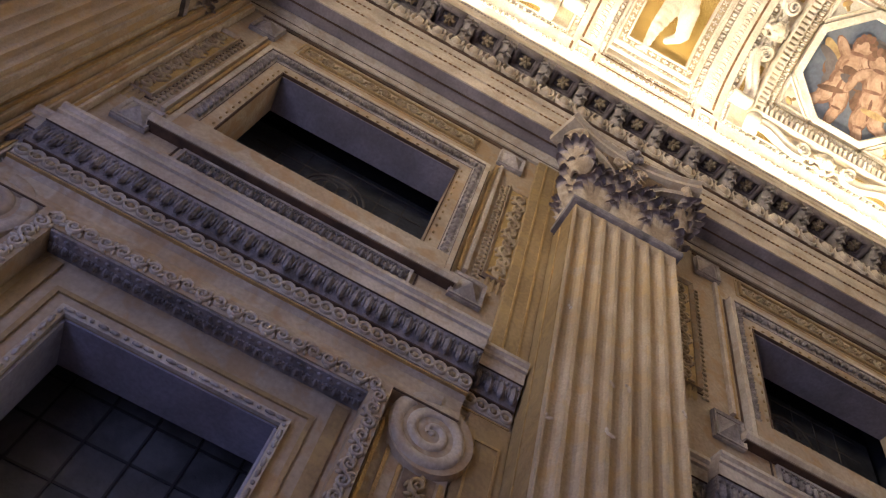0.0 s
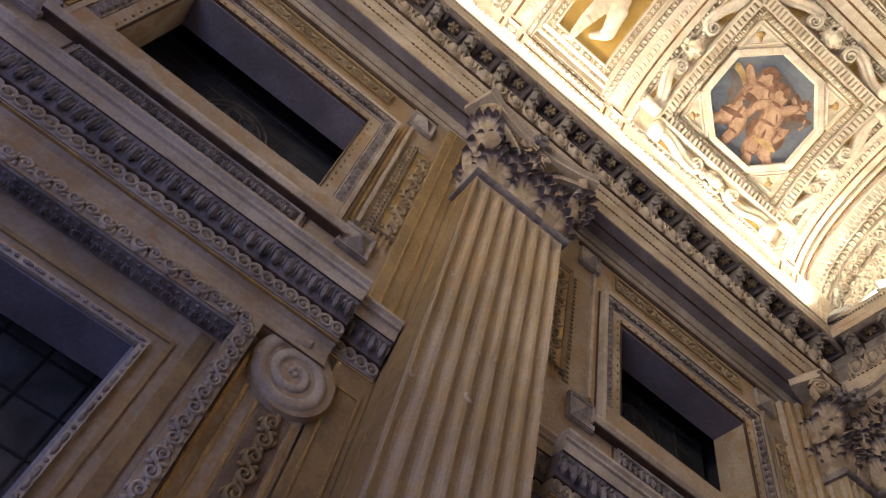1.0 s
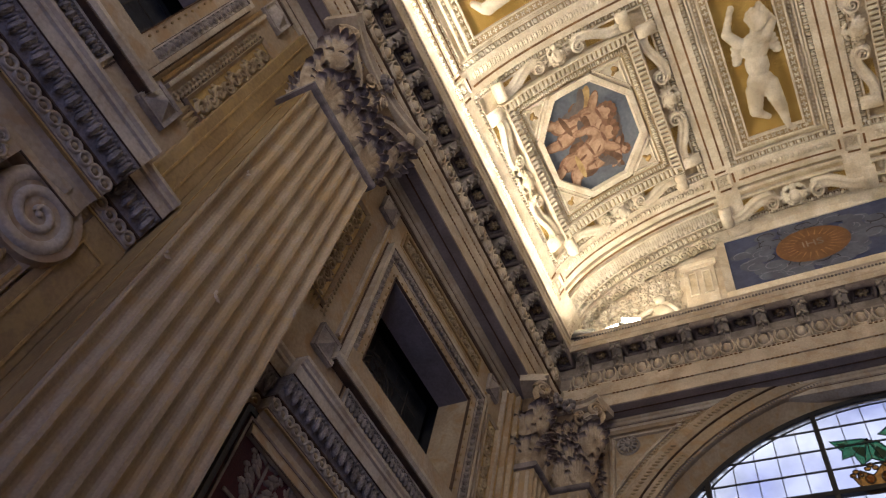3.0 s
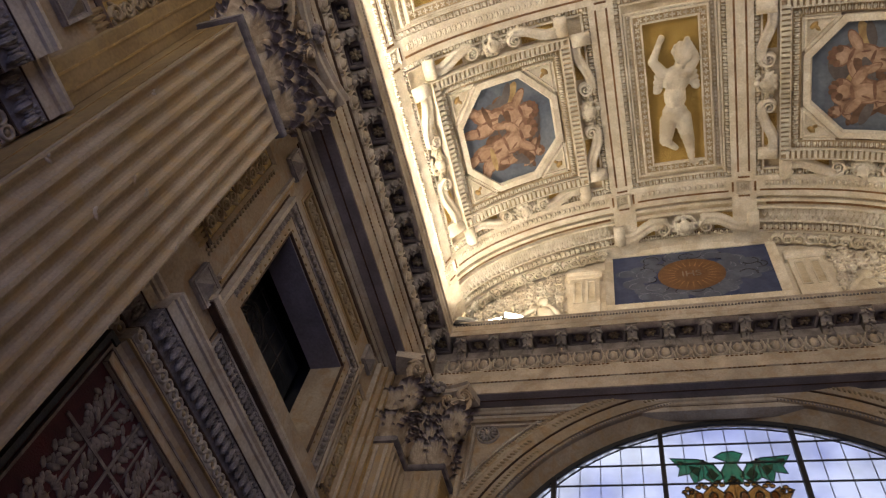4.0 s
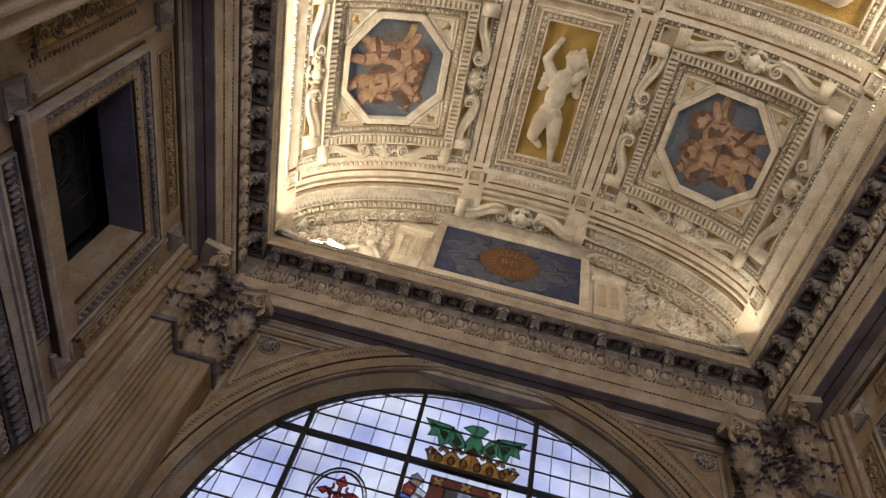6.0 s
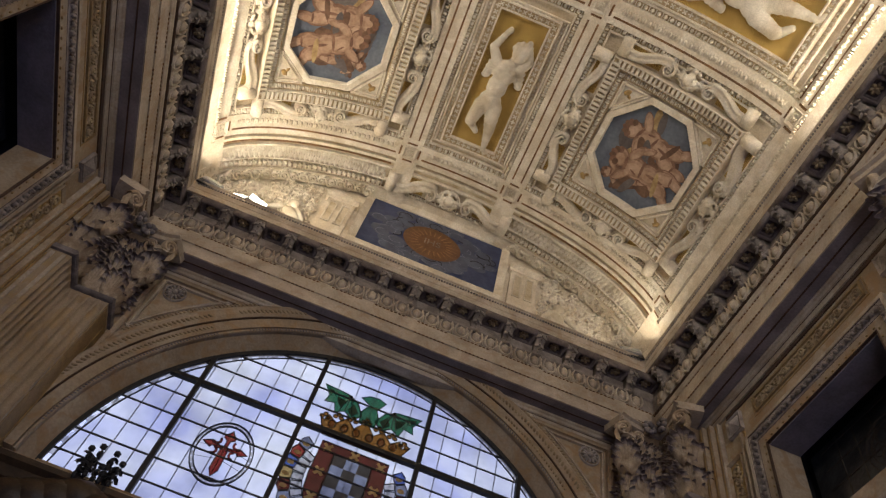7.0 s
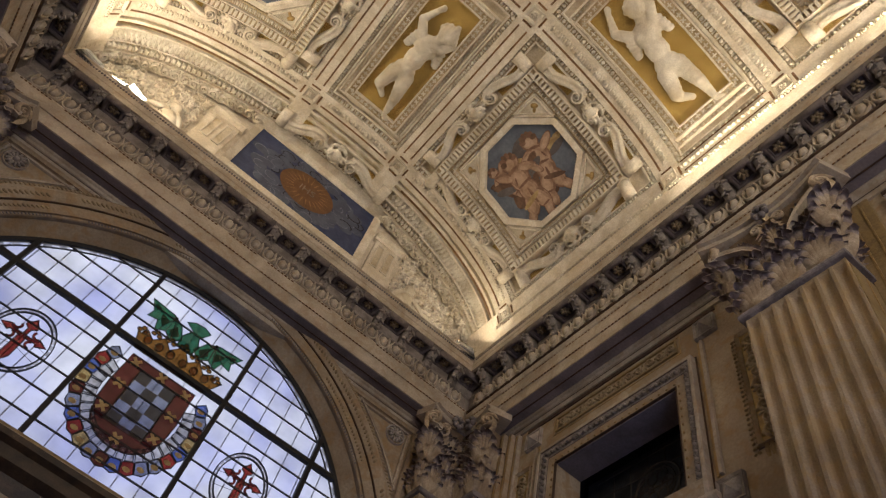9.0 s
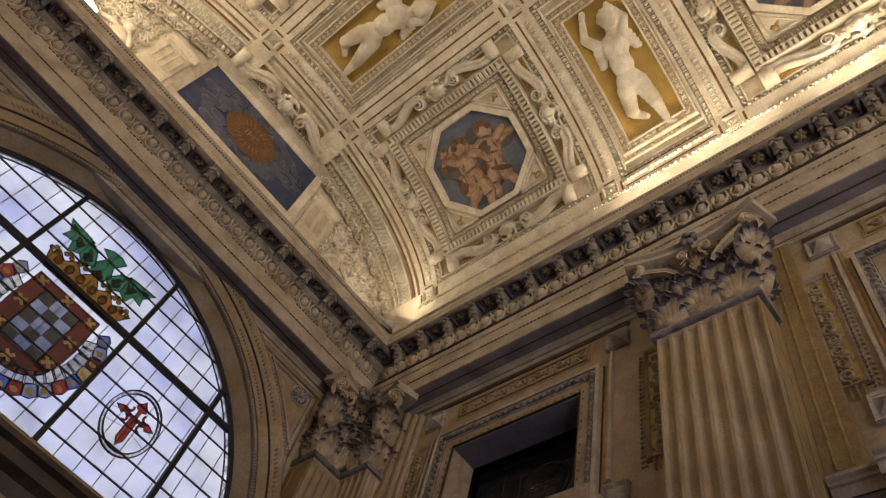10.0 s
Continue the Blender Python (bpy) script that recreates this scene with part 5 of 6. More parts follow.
def mid_cornice(F, x0, x1, label, wl=1.09, wr=1.09):
    """The cornice over the lower openings: it stands forward in the middle and falls back at both ends."""
    root = empty("aedicule_cornice", F, label, "cornice", "cornices over the lower openings")
    for a, b, d in ((-wl, wr, 0.0), (x0, -wl, -0.085), (wr, x1, -0.085)):
        P = lambda pts: [(max(p[0] + d, 0.0) if p[0] > 0 else 0.0, p[1]) for p in pts]
        part("ledge", profile(B(), P([(0, 4.10), (0.17, 4.10), (0.175, 4.165), (0.19, 4.17), (0.19, 4.19), (0.205, 4.205), (0.205, 4.225), (0, 4.24)]), a, b), PALE, root, "pale ledge with blue-grey top fillets")
        part("leaf_cyma", profile(B(), P([(0, 3.965), (0.115, 3.965), (0.125, 4.0), (0.145, 4.05), (0.16, 4.10), (0, 4.10)]), a, b), DUSTY, root)
        wall_units(TONGUE, "leaf_row", a, b, 3.966, 0.125 + d, 0.066, (0.064, 0.08, 0.132), DUSTY, root, "dark carved leaves")
        part("ring_band", profile(B(), P([(0, 3.885), (0.10, 3.885), (0.108, 3.925), (0.10, 3.962), (0, 3.962)]), a, b), PALE, root)
        n = max(1, round((b - a) / 0.062))
        RINGU.many("ring_row", [T(a + (i + 0.5) * (b - a) / n, 0.102 + d, 3.924, (1.3, 1.0, 1.3)) for i in range(n)], PALE, root, "pale ring moulding")["kind"] = "stuff"
        BEAD.many("ring_bead", [T(a + (i + 0.5) * (b - a) / n, 0.106 + d, 3.924, (0.038, 0.03, 0.038)) for i in range(n)], RELIEF, root)["kind"] = "stuff"
        part("frieze", profile(B(), P([(0, 3.715), (0.075, 3.715), (0.075, 3.74), (0.06, 3.78), (0.065, 3.84), (0.095, 3.882), (0, 3.882)]), a, b), PLASTER, root)
        part("frieze_fillet", profile(B(), P([(0, 3.866), (0.102, 3.866), (0.102, 3.874), (0, 3.874)]), a, b), GILT, root)
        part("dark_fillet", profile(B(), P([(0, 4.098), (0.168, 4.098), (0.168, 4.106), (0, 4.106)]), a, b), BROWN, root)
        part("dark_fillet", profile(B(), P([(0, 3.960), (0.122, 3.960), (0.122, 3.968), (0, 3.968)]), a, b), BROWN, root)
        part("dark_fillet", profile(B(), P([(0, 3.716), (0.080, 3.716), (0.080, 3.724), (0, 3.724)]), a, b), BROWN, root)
    return root


RINGU = Unit(lambda bm: spiral(bm, 0.022, 0.999, 0.009, 0.014, n=12, taper=1.0))


def volute_console(root, s):
    """The big scroll that ends the frame of a lower opening."""
    cx, cz = s * 1.0, 3.61
    bm = B()
    r = bmesh.ops.create_cone(bm, segments=36, radius1=0.208, radius2=0.19, depth=0.06, cap_ends=True)
    bmesh.ops.transform(bm, verts=r["verts"], matrix=T(cx, 0.03, cz) @ RX(-90))
    part("scroll_disc", bm, PLASTER, root)
    bm = B()
    spiral(bm, 0.180, 2.3, 0.034, 0.014, T(cx, 0.058, cz) @ Matrix.Diagonal((s, 1, 1, 1)) @ RY(-90), n=70, taper=0.08)
    blob(bm, (cx, 0.062, cz), (0.018, 0.012, 0.018))
    part("scroll_spiral", bm, PALE, root, "raised spiral fillet", True)
    part("console_panel", box(B(), min(s * 0.79, s * 1.13), max(s * 0.79, s * 1.13), 0.0, 0.03, 1.2, 3.60, 0.004), PLASTER, root)
    for i, x in enumerate((0.805, 0.86, 0.925, 1.105)):
        part("gold_stripe", box(B(), s * x - 0.009, s * x + 0.009, 0.03, 0.038, 1.2, 3.42 if i > 1 else 3.58, 0.002), GILT, root)
    part("vine_ground", box(B(), min(s * 0.945, s * 1.085), max(s * 0.945, s * 1.085), 0.03, 0.034, 1.2, 3.42), BELL, root, "brown sunk strip")
    VINEW.many("carved_vine", [T(s * 1.015, 0.034, 3.36 - i * 0.082, (0.72, 0.7, 0.72), RY(90 + 180 * (i % 2))) for i in range(26)], OCHRE, root, "carved vine with worn gilding")["kind"] = "stuff"


def lower_opening(F, label):
    root = empty("niche_frame", F, label, "niche", "framed lower openings")
    Z1 = 3.35
    part("beaded_lip", frame_ring(B(), -0.445, 0.445, 1.0, Z1, 0.03, 0, 0.03, 0.02), PALE, root)
    BEAD.many("lip_beading", [T(x, 0.03, z, (0.05 if i % 3 else 0.02, 0.018, 0.02), RY(-r)) for i, (x, z, r) in enumerate(ring_places(-0.46, 0.46, 0.985, Z1 + 0.015, 0.045))], STONE, root)["kind"] = "stuff"
    part("inner_frame", frame_ring(B(), -0.53, 0.53, 0.93, Z1 + 0.085, 0.02, 0, 0.012), OCHRE, root)
    part("leaf_frame", frame_ring(B(), -0.69, 0.69, 0.9, 3.60, 0.085, 0, 0.125, 0.125), PLASTER, root)
    part("dark_soffit", box(B(), -0.688, 0.688, 0.002, 0.12, 3.585, 3.597), DUSTY, root, "dark carved soffit")
    TONGUE.many("soffit_carving", [T(-0.66 + i * 0.044, 0.022, 3.588, (0.042, 0.04, 0.055), RX(-90)) for i in range(31)], DUSTY, root)["kind"] = "stuff"
    BEAD.many("soffit_studs", [T(-0.66 + i * 0.044, 0.098, 3.583, (0.024, 0.02, 0.016)) for i in range(31)], DUSTY, root)["kind"] = "stuff"
    VINEW.many("frame_vine", [T(s * 0.732, 0.122, 1.0 + i * 0.07, (0.6, 0.6, 0.6), RY(90 + 180 * (i % 2))) for i in range(38) for s in (-1, 1)] + [T(-0.7 + i * 0.07, 0.122, 3.643, (0.6, 0.6, 0.6), RY(180 * (i % 2))) for i in range(21)], PALE, root, "carved leaf strip")["kind"] = "stuff"
    for s in (-1, 1):
        part("pierced_strip", box(B(), s * 0.63 - 0.03, s * 0.63 + 0.03, 0, 0.014, 0.95, 3.56), OCHRE, root)
        volute_console(root, s)
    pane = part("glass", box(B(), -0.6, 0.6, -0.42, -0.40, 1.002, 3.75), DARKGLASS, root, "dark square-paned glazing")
    bm = B()
    for i in range(0, 7):
        x = -0.57 + i * 0.19
        box(bm, x - 0.005, x + 0.005, -0.402, -0.392, 1.0, 3.75)
    for k in range(1, 13):
        z = 3.75 - k * 0.19
        box(bm, -0.6, 0.6, -0.402, -0.393, z - 0.005, z + 0.005)
    part("leading", bm, LEAD, pane)["kind"] = "stuff"
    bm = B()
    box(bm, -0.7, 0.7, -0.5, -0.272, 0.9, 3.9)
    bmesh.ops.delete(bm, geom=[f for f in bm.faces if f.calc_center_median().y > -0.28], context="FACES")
    part("dark_recess", bm, VOID, root, "near-black box giving the shade behind the wall")
    for q_ in (-1, 1):
        part("reveal_jamb", box(B(), min(q_ * 0.443, q_ * 0.432), max(q_ * 0.443, q_ * 0.432), -0.266, -0.002, 1.0, Z1 - 0.014), JAMB, root, "jamb coloured pale blue-grey for the daylight on it")
    part("reveal_head", box(B(), -0.44, 0.44, -0.266, -0.002, Z1 - 0.012, Z1 - 0.004), REVEAL, root, "opening head coloured blue-grey for shade and daylight")
    return root


UL = "deep dark window in a carved cream and gilt frame"
LL = "tall dark opening in a scrolled cream and gilt frame"
ML = "projecting carved stone cornice with leaf and ring bands"
upper_window(FW @ T(-BAYS[0], 0, 0), UL)
upper_window(FW @ T(-BAYS[1], 0, 0), UL, (1.05, 1.20))
upper_window(FE @ T(BAYS[1], 0, 0), UL, (1.28, 1.05))
upper_window(FE @ T(BAYS[0], 0, 0), UL)
mid_cornice(FW @ T(-BAYS[0], 0, 0), -1.34, 1.21, ML)
mid_cornice(FW @ T(-BAYS[1], 0, 0), -1.16, 1.43, ML, 1.05, 1.18)
mid_cornice(FE @ T(BAYS[0], 0, 0), -1.21, 1.34, ML)
mid_cornice(FE @ T(BAYS[1], 0, 0), -1.43, 1.16, ML, 1.18, 1.05)
lower_opening(FW @ T(-BAYS[0], 0, 0), LL)
lower_opening(FE @ T(BAYS[0], 0, 0), LL)
lower_opening(FE @ T(BAYS[1], 0, 0), LL)

# pale chips in the fluting
for i, (y, z, r) in enumerate(((-3.436, 4.158, 0.016), (-3.519, 4.133, 0.013), (-3.521, 3.827, 0.018), (-3.804, 3.746, 0.014), (-3.776, 4.519, 0.012), (-3.134, 4.189, 0.014))):
    bm = B()
    blob(bm, (0, 0, 0), (r * 0.7, 0.006, r * 1.6), RY(i * 40))
    blob(bm, (r, 0, r), (r * 0.5, 0.006, r * 0.8))
    o = part("plaster_chip", bm, PALE)
    o.matrix_basis = FW @ T(-y, PF + 0.001, z)
    tagged(o, "pale chipped patch on the fluted pilaster", "plaster chip", "chips on the pilaster")

# ochre strips with gilt lines beside the giant pilasters
for F, s in ((FW, -1), (FE, 1)):
    for y0, y1 in ((-4.05, -3.84),):
        a, b = sorted((s * y0, s * y1))
        root = empty("backing_strip", F, "ochre painted strip with gilt lines beside a pilaster", "wall trim", "ochre strips beside the pilasters")
        part("panel", box(B(), a, b, 0, 0.05, 4.26, 6.36, 0.006), OCHRE, root)
        part("lower_panel", box(B(), a, b, 0, 0.02, 0.9, 3.86, 0.006), OCHRE, root)
        for k in (0.3, 0.7):
            x = a + (b - a) * k
            part("gilt_line", box(B(), x - 0.006, x + 0.006, 0.05, 0.056, 4.3, 6.34), GILT, root)
        part("gilt_frame", frame_ring(B(), a + 0.05, b - 0.05, 1.0, 3.72, 0.012, 0.02, 0.028), GILT, root)

# stepped strips behind the corner pilasters
for F, s in ((FW, -1), (FE, 1)):
    for y0, y1 in ((-0.376, -0.53), (-6.474, -6.33)):
        root = empty("corner_strip", F, "ochre stepped strip with gilt lines beside a corner pilaster", "wall trim", "ochre strips beside the corner pilasters")
        for k, d in ((0.0, 0.135), (0.36, 0.095), (0.68, 0.05)):
            a, b = sorted((s * (y0 + (y1 - y0) * k), s * (y0 + (y1 - y0) * (k + 0.32))))
            part("step", box(B(), a, b, 0, d, 0.9, 6.36, 0.006), PALE if d < 0.06 else PLASTER, root)
            part("gilt_line", box(B(), (a + b) / 2 - 0.007, (a + b) / 2 + 0.007, d, d + 0.005, 0.9, 6.34), GILT, root)

# crimson hanging in the lower opening beside the end wall
VELVET = mat("crimson_velvet", (0.085, 0.010, 0.012), 0.85, (0.04, 0.004, 0.006), 6, 120, 0.3)
BROCADE = mat("silver_brocade", (0.29, 0.235, 0.205), 0.7, (0.16, 0.12, 0.10), 12, 120, 0.3)
hang = empty("wall_hanging", FW @ T(-BAYS[1], 0, 0), "dark crimson velvet hanging with pale brocade leaves", "wall hanging")
part("cloth", box(B(), -1.02, 1.23, 0.0, 0.05, 1.0, 3.86), VELVET, hang)
part("border_rod", frame_ring(B(), -0.99, 1.20, 1.03, 3.79, 0.014, 0.05, 0.066), BROCADE, hang)
part("dark_border", frame_ring(B(), -1.02, 1.23, 1.0, 3.82, 0.03, 0.0, 0.062), LEAD, hang)
bm = B()
for x0, z0, x1, z1 in ((-0.99, 3.43, 1.15, 3.43), (0.8, 3.79, 0.8, 1.0), (-0.66, 3.79, -0.66, 1.0)):
    box(bm, min(x0, x1) - 0.008, max(x0, x1) + 0.008, 0.05, 0.058, min(z0, z1) - 0.008, max(z0, z1) + 0.008)
part("brocade_band", bm, BROCADE, hang)


def brocade_flower(bm):
    """A flat damask leaf spray with curled side stems."""
    for k, (z, w) in enumerate(((-0.13, 0.05), (-0.09, 0.075), (-0.05, 0.06), (-0.01, 0.085), (0.03, 0.06), (0.07, 0.08), (0.11, 0.05))):
        for s in (-1, 1):
            blob(bm, (s * w * 0.7, 0, z), (0.042, 0.0025, 0.019), RY(s * -38))
            blob(bm, (s * w * 1.3, 0, z + 0.022), (0.027, 0.0025, 0.017), RY(s * 35))
            blob(bm, (s * w * 1.15, 0, z - 0.004), (0.022, 0.0025, 0.014), RY(s * -70))
    blob(bm, (0, 0, 0), (0.011, 0.003, 0.15))
    for a in (-50, -25, 0, 25, 50):
        blob(bm, (0.03 * math.sin(radians(a)), 0, 0.15 + 0.03 * math.cos(radians(a))), (0.009, 0.0025, 0.028), RY(a))


FLOWER = mesh_of("brocade_flower", brocade_flower)
for i in range(9):
    x = (-0.83, -0.53, -0.32, -0.11, 0.10, 0.31, 0.52, 0.70, 0.98)[i]
    for k in range(9):
        z = 3.60 - k * 0.285 - (0.14 if i % 2 and k else 0.0)
        link("brocade_flower", FLOWER, BROCADE, hang, "", T(x, 0.052, z, (1.1, 1, 1.02), RY(180 * ((i + k) % 2))))

# ---- archivolt and spandrels of the end wall ----
def arch_sweep(bm, sec, n=56, a0=0.0, a1=180.0):
    """A moulding bent round the lunette: sec holds (radius, depth)."""
    rows = []
    for i in range(n + 1):
        a = radians(a0 + (a1 - a0) * i / n)
        rows.append([bm.verts.new((r * math.cos(a), d, AZ + r * math.sin(a))) for r, d in sec])
    for p, q_ in zip(rows, rows[1:]):
        for k in range(len(sec) - 1):
            bm.faces.new((p[k], p[k + 1], q_[k + 1], q_[k]))
    bm.faces.new(rows[0])
    bm.faces.new(rows[-1])
    return bm


arch = empty("archivolt", FN @ T(0, FWD, 0), "carved cream archivolt round the half-round window", "arch", kind="structure")
part("inner_band", arch_sweep(B(), [(AR + 0.086, -0.015), (AR + 0.08, 0.03), (AR + 0.085, 0.042), (AR + 0.10, 0.045), (AR + 0.105, 0.0)]), PLASTER, arch)
part("middle_band", arch_sweep(B(), [(AR + 0.106, 0.0), (AR + 0.106, 0.06), (AR + 0.20, 0.07), (AR + 0.205, 0.0)]), PLASTER, arch)
part("outer_band", arch_sweep(B(), [(AR + 0.206, 0.0), (AR + 0.21, 0.085), (AR + 0.25, 0.10), (AR + 0.31, 0.11), (AR + 0.33, 0.10), (AR + 0.335, 0.0)]), PLASTER, arch)
for r_, d_ in ((AR + 0.2065, 0.087), (AR + 0.335, 0.06)):
    part("dark_groove", arch_sweep(B(), [(r_ - 0.005, d_ - 0.02), (r_ - 0.005, d_), (r_ + 0.005, d_), (r_ + 0.005, d_ - 0.02)]), BROWN, arch, "brown painted groove")
# worn rope of leaves along both edges of the archivolt, broken off in places
for rr, dd, n, size, gap, material in ((AR + 0.265, 0.10, 190, (0.03, 0.034, 0.062), 0.10, RELIEF), (AR + 0.155, 0.066, 210, (0.024, 0.026, 0.046), 0.45, RELIEF), (AR + 0.092, 0.042, 260, (0.016, 0.024, 0.026), 0.12, DUSTY)):
    BEAD.many("leaf_rope", [T(rr * math.cos(a), dd, AZ + rr * math.sin(a), size, RY(90 - math.degrees(a) + 38)) for a in [math.pi * (i + 0.5) / n for i in range(n)] if a % 0.83 > gap], material, arch, "worn carved leaves")["kind"] = "stuff"
part("dark_rim", arch_sweep(B(), [(AR - 0.035, -0.16), (AR - 0.035, -0.135), (AR - 0.002, -0.13), (AR - 0.002, -0.16)]), LEAD, arch, "dark iron rim")
for s in (-1, 1):
    root = empty("spandrel", FN @ T(0, FWD, 0), "triangular cream spandrel with a round flower", "wall trim", "spandrels of the end wall")
    bm = B()
    pts = [(s * 2.24, 6.36), (s * 1.25, 6.36)] + [(s * (AR + 0.40) * math.cos(radians(a)), AZ + (AR + 0.40) * math.sin(radians(a))) for a in (62, 55, 48, 41, 34, 27)] + [(s * 2.24, 5.30), (s * 2.24, 6.36)]
    ribbon(bm, pts, 0.03, 0.0, 0.035)
    bmesh.ops.transform(bm, verts=bm.verts, matrix=Matrix(((1, 0, 0, 0), (0, 0, 1, 0), (0, 1, 0, 0), (0, 0, 0, 1))))
    part("moulding", bm, PLASTER, root)
    for off, material in ((0.345, PLASTER), (0.47, PALE)):
        bm = B()
        pts = [(s * 2.17, 6.30), (s * 1.45, 6.30)] + [(s * (AR + off) * math.cos(radians(a)), AZ + (AR + off) * math.sin(radians(a))) for a in (56, 50, 44, 38, 32)] + [(s * 2.17, 5.62), (s * 2.17, 6.30)]
        if off < 0.4:
            pts = [(s * (AR + off + 0.02) * math.cos(radians(a)), AZ + (AR + off + 0.02) * math.sin(radians(a))) for a in (74, 66, 58, 50, 42, 34, 26, 20)]
        ribbon(bm, pts, 0.014, 0.0, 0.03)
        bmesh.ops.transform(bm, verts=bm.verts, matrix=Matrix(((1, 0, 0, 0), (0, 0, 1, 0), (0, 1, 0, 0), (0, 0, 0, 1))))
        part("inner_moulding", bm, material, root)
    BEAD.many("leaf_band", [T(s * (AR + 0.42) * math.cos(a), 0.03, AZ + (AR + 0.42) * math.sin(a), (0.022, 0.026, 0.042), RY(s * (90 - math.degrees(a) + 38))) for a in np.arange(radians(31), radians(63), 0.014)], RELIEF, root, "worn carved leaves")
    bm = B()
    for i in range(12):
        a = i * math.pi / 6
        blob(bm, (s * 2.04 + 0.055 * math.cos(a), 0.02, 6.20 + 0.055 * math.sin(a)), (0.036, 0.02, 0.014), RY(-math.degrees(a)))
    blob(bm, (s * 2.04, 0.03, 6.20), (0.03, 0.03, 0.03))
    spiral(bm, 0.098, 0.999, 0.012, 0.02, T(s * 2.04, 0.0, 6.20), n=30, taper=1.0)
    part("flower", bm, STONE, root, "round carved flower", True)

# ---- half-round window with coloured glass ----
GY = YN + 0.075


def glass_mat(name, color, gloss=0.08, cloudy=0.0, random_shift=0.0):
    m = bpy.data.materials.new(name)
    m.use_nodes = True
    n, l = m.node_tree.nodes, m.node_tree.links
    n.remove(n["Principled BSDF"])
    tr, tl, gl = n.new("ShaderNodeBsdfTransparent"), n.new("ShaderNodeBsdfTranslucent"), n.new("ShaderNodeBsdfGlossy")
    gl.inputs["Roughness"].default_value = 0.15
    mx, m2 = n.new("ShaderNodeMixShader"), n.new("ShaderNodeMixShader")
    mx.inputs[0].default_value, m2.inputs[0].default_value = 0.3, gloss
    co = n.new("ShaderNodeNewGeometry")
    t = n.new("ShaderNodeTexNoise")
    t.inputs["Scale"].default_value, t.inputs["Detail"].default_value = 3.0 if cloudy else 18.0, 5
    l.new(co.outputs["Position"], t.inputs["Vector"])
    r = n.new("ShaderNodeValToRGB")
    k = 1 - (cloudy or 0.4)
    r.color_ramp.elements[0].color, r.color_ramp.elements[1].color = (*(c * k for c in color), 1), (*color, 1)
    r.color_ramp.elements[0].position, r.color_ramp.elements[1].position = 0.35, 0.62
    l.new(t.outputs[0], r.inputs[0])
    src = r.outputs[0]
    if random_shift:
        oi = n.new("ShaderNodeObjectInfo")
        rr = n.new("ShaderNodeValToRGB")
        rr.color_ramp.elements[0].color, rr.color_ramp.elements[1].color = (*(1 - random_shift,) * 3, 1), (1, 1, 1, 1)
        l.new(oi.outputs["Random"], rr.inputs[0])
        x = n.new("ShaderNodeMix")
        x.data_type, x.blend_type = "RGBA", "MULTIPLY"
        x.inputs[0].default_value = 1.0
        l.new(src, x.inputs[6])
        l.new(rr.outputs[0], x.inputs[7])
        src = x.outputs[2]
    l.new(src, tr.inputs[0])
    l.new(src, tl.inputs[0])
    l.new(tr.outputs[0], mx.inputs[1])
    l.new(tl.outputs[0], mx.inputs[2])
    l.new(mx.outputs[0], m2.inputs[1])
    l.new(gl.outputs[0], m2.inputs[2])
    l.new(m2.outputs[0], n["Material Output"].inputs[0])
    return m


CLEAR = glass_mat("milky_clear_glass", (0.90, 0.91, 0.97), 0.04, 0.28, 0.12)
RED = glass_mat("red_glass", (0.34, 0.035, 0.03))
DKRED = glass_mat("dark_red_glass", (0.12, 0.022, 0.018))
GREEN = glass_mat("green_glass", (0.03, 0.20, 0.095))
AMBER = glass_mat("amber_glass", (0.36, 0.15, 0.025))
YELLOW = glass_mat("pale_yellow_glass", (0.55, 0.38, 0.14))
GREYG = glass_mat("grey_glass", (0.27, 0.29, 0.35))
BLACKG = glass_mat("sooty_glass", (0.05, 0.045, 0.04))
BLUEG = glass_mat("blue_glass", (0.10, 0.16, 0.42))
PEARL = glass_mat("pearl_glass", (0.72, 0.70, 0.66))

sky_m = bpy.data.materials.new("bright_cloudy_sky")
sky_m.use_nodes = True
n_, l_ = sky_m.node_tree.nodes, sky_m.node_tree.links
n_.remove(n_["Principled BSDF"])
em, tx, rp, gm = n_.new("ShaderNodeEmission"), n_.new("ShaderNodeTexNoise"), n_.new("ShaderNodeValToRGB"), n_.new("ShaderNodeNewGeometry")
tx.inputs["Scale"].default_value, tx.inputs["Detail"].default_value = 0.55, 4
rp.color_ramp.elements[0].color, rp.color_ramp.elements[1].color = (0.40, 0.455, 0.84, 1), (0.80, 0.86, 1.0, 1)
rp.color_ramp.elements[0].position, rp.color_ramp.elements[1].position = 0.36, 0.62
em.inputs[1].default_value = 2.25
l_.new(gm.outputs["Position"], tx.inputs["Vector"])
l_.new(tx.outputs[0], rp.inputs[0])
l_.new(rp.outputs[0], em.inputs[0])
l_.new(em.outputs[0], n_["Material Output"].inputs[0])
tagged(part("backdrop", box(B(), -14, 14, YN + 9.0, YN + 9.1, 2, 24), sky_m), "bright cloudy sky outside the window", "sky", kind="structure")

win = empty("window_1", T(0, GY, 0), "half-round leaded window with a coloured coat of arms", "window", kind="structure")
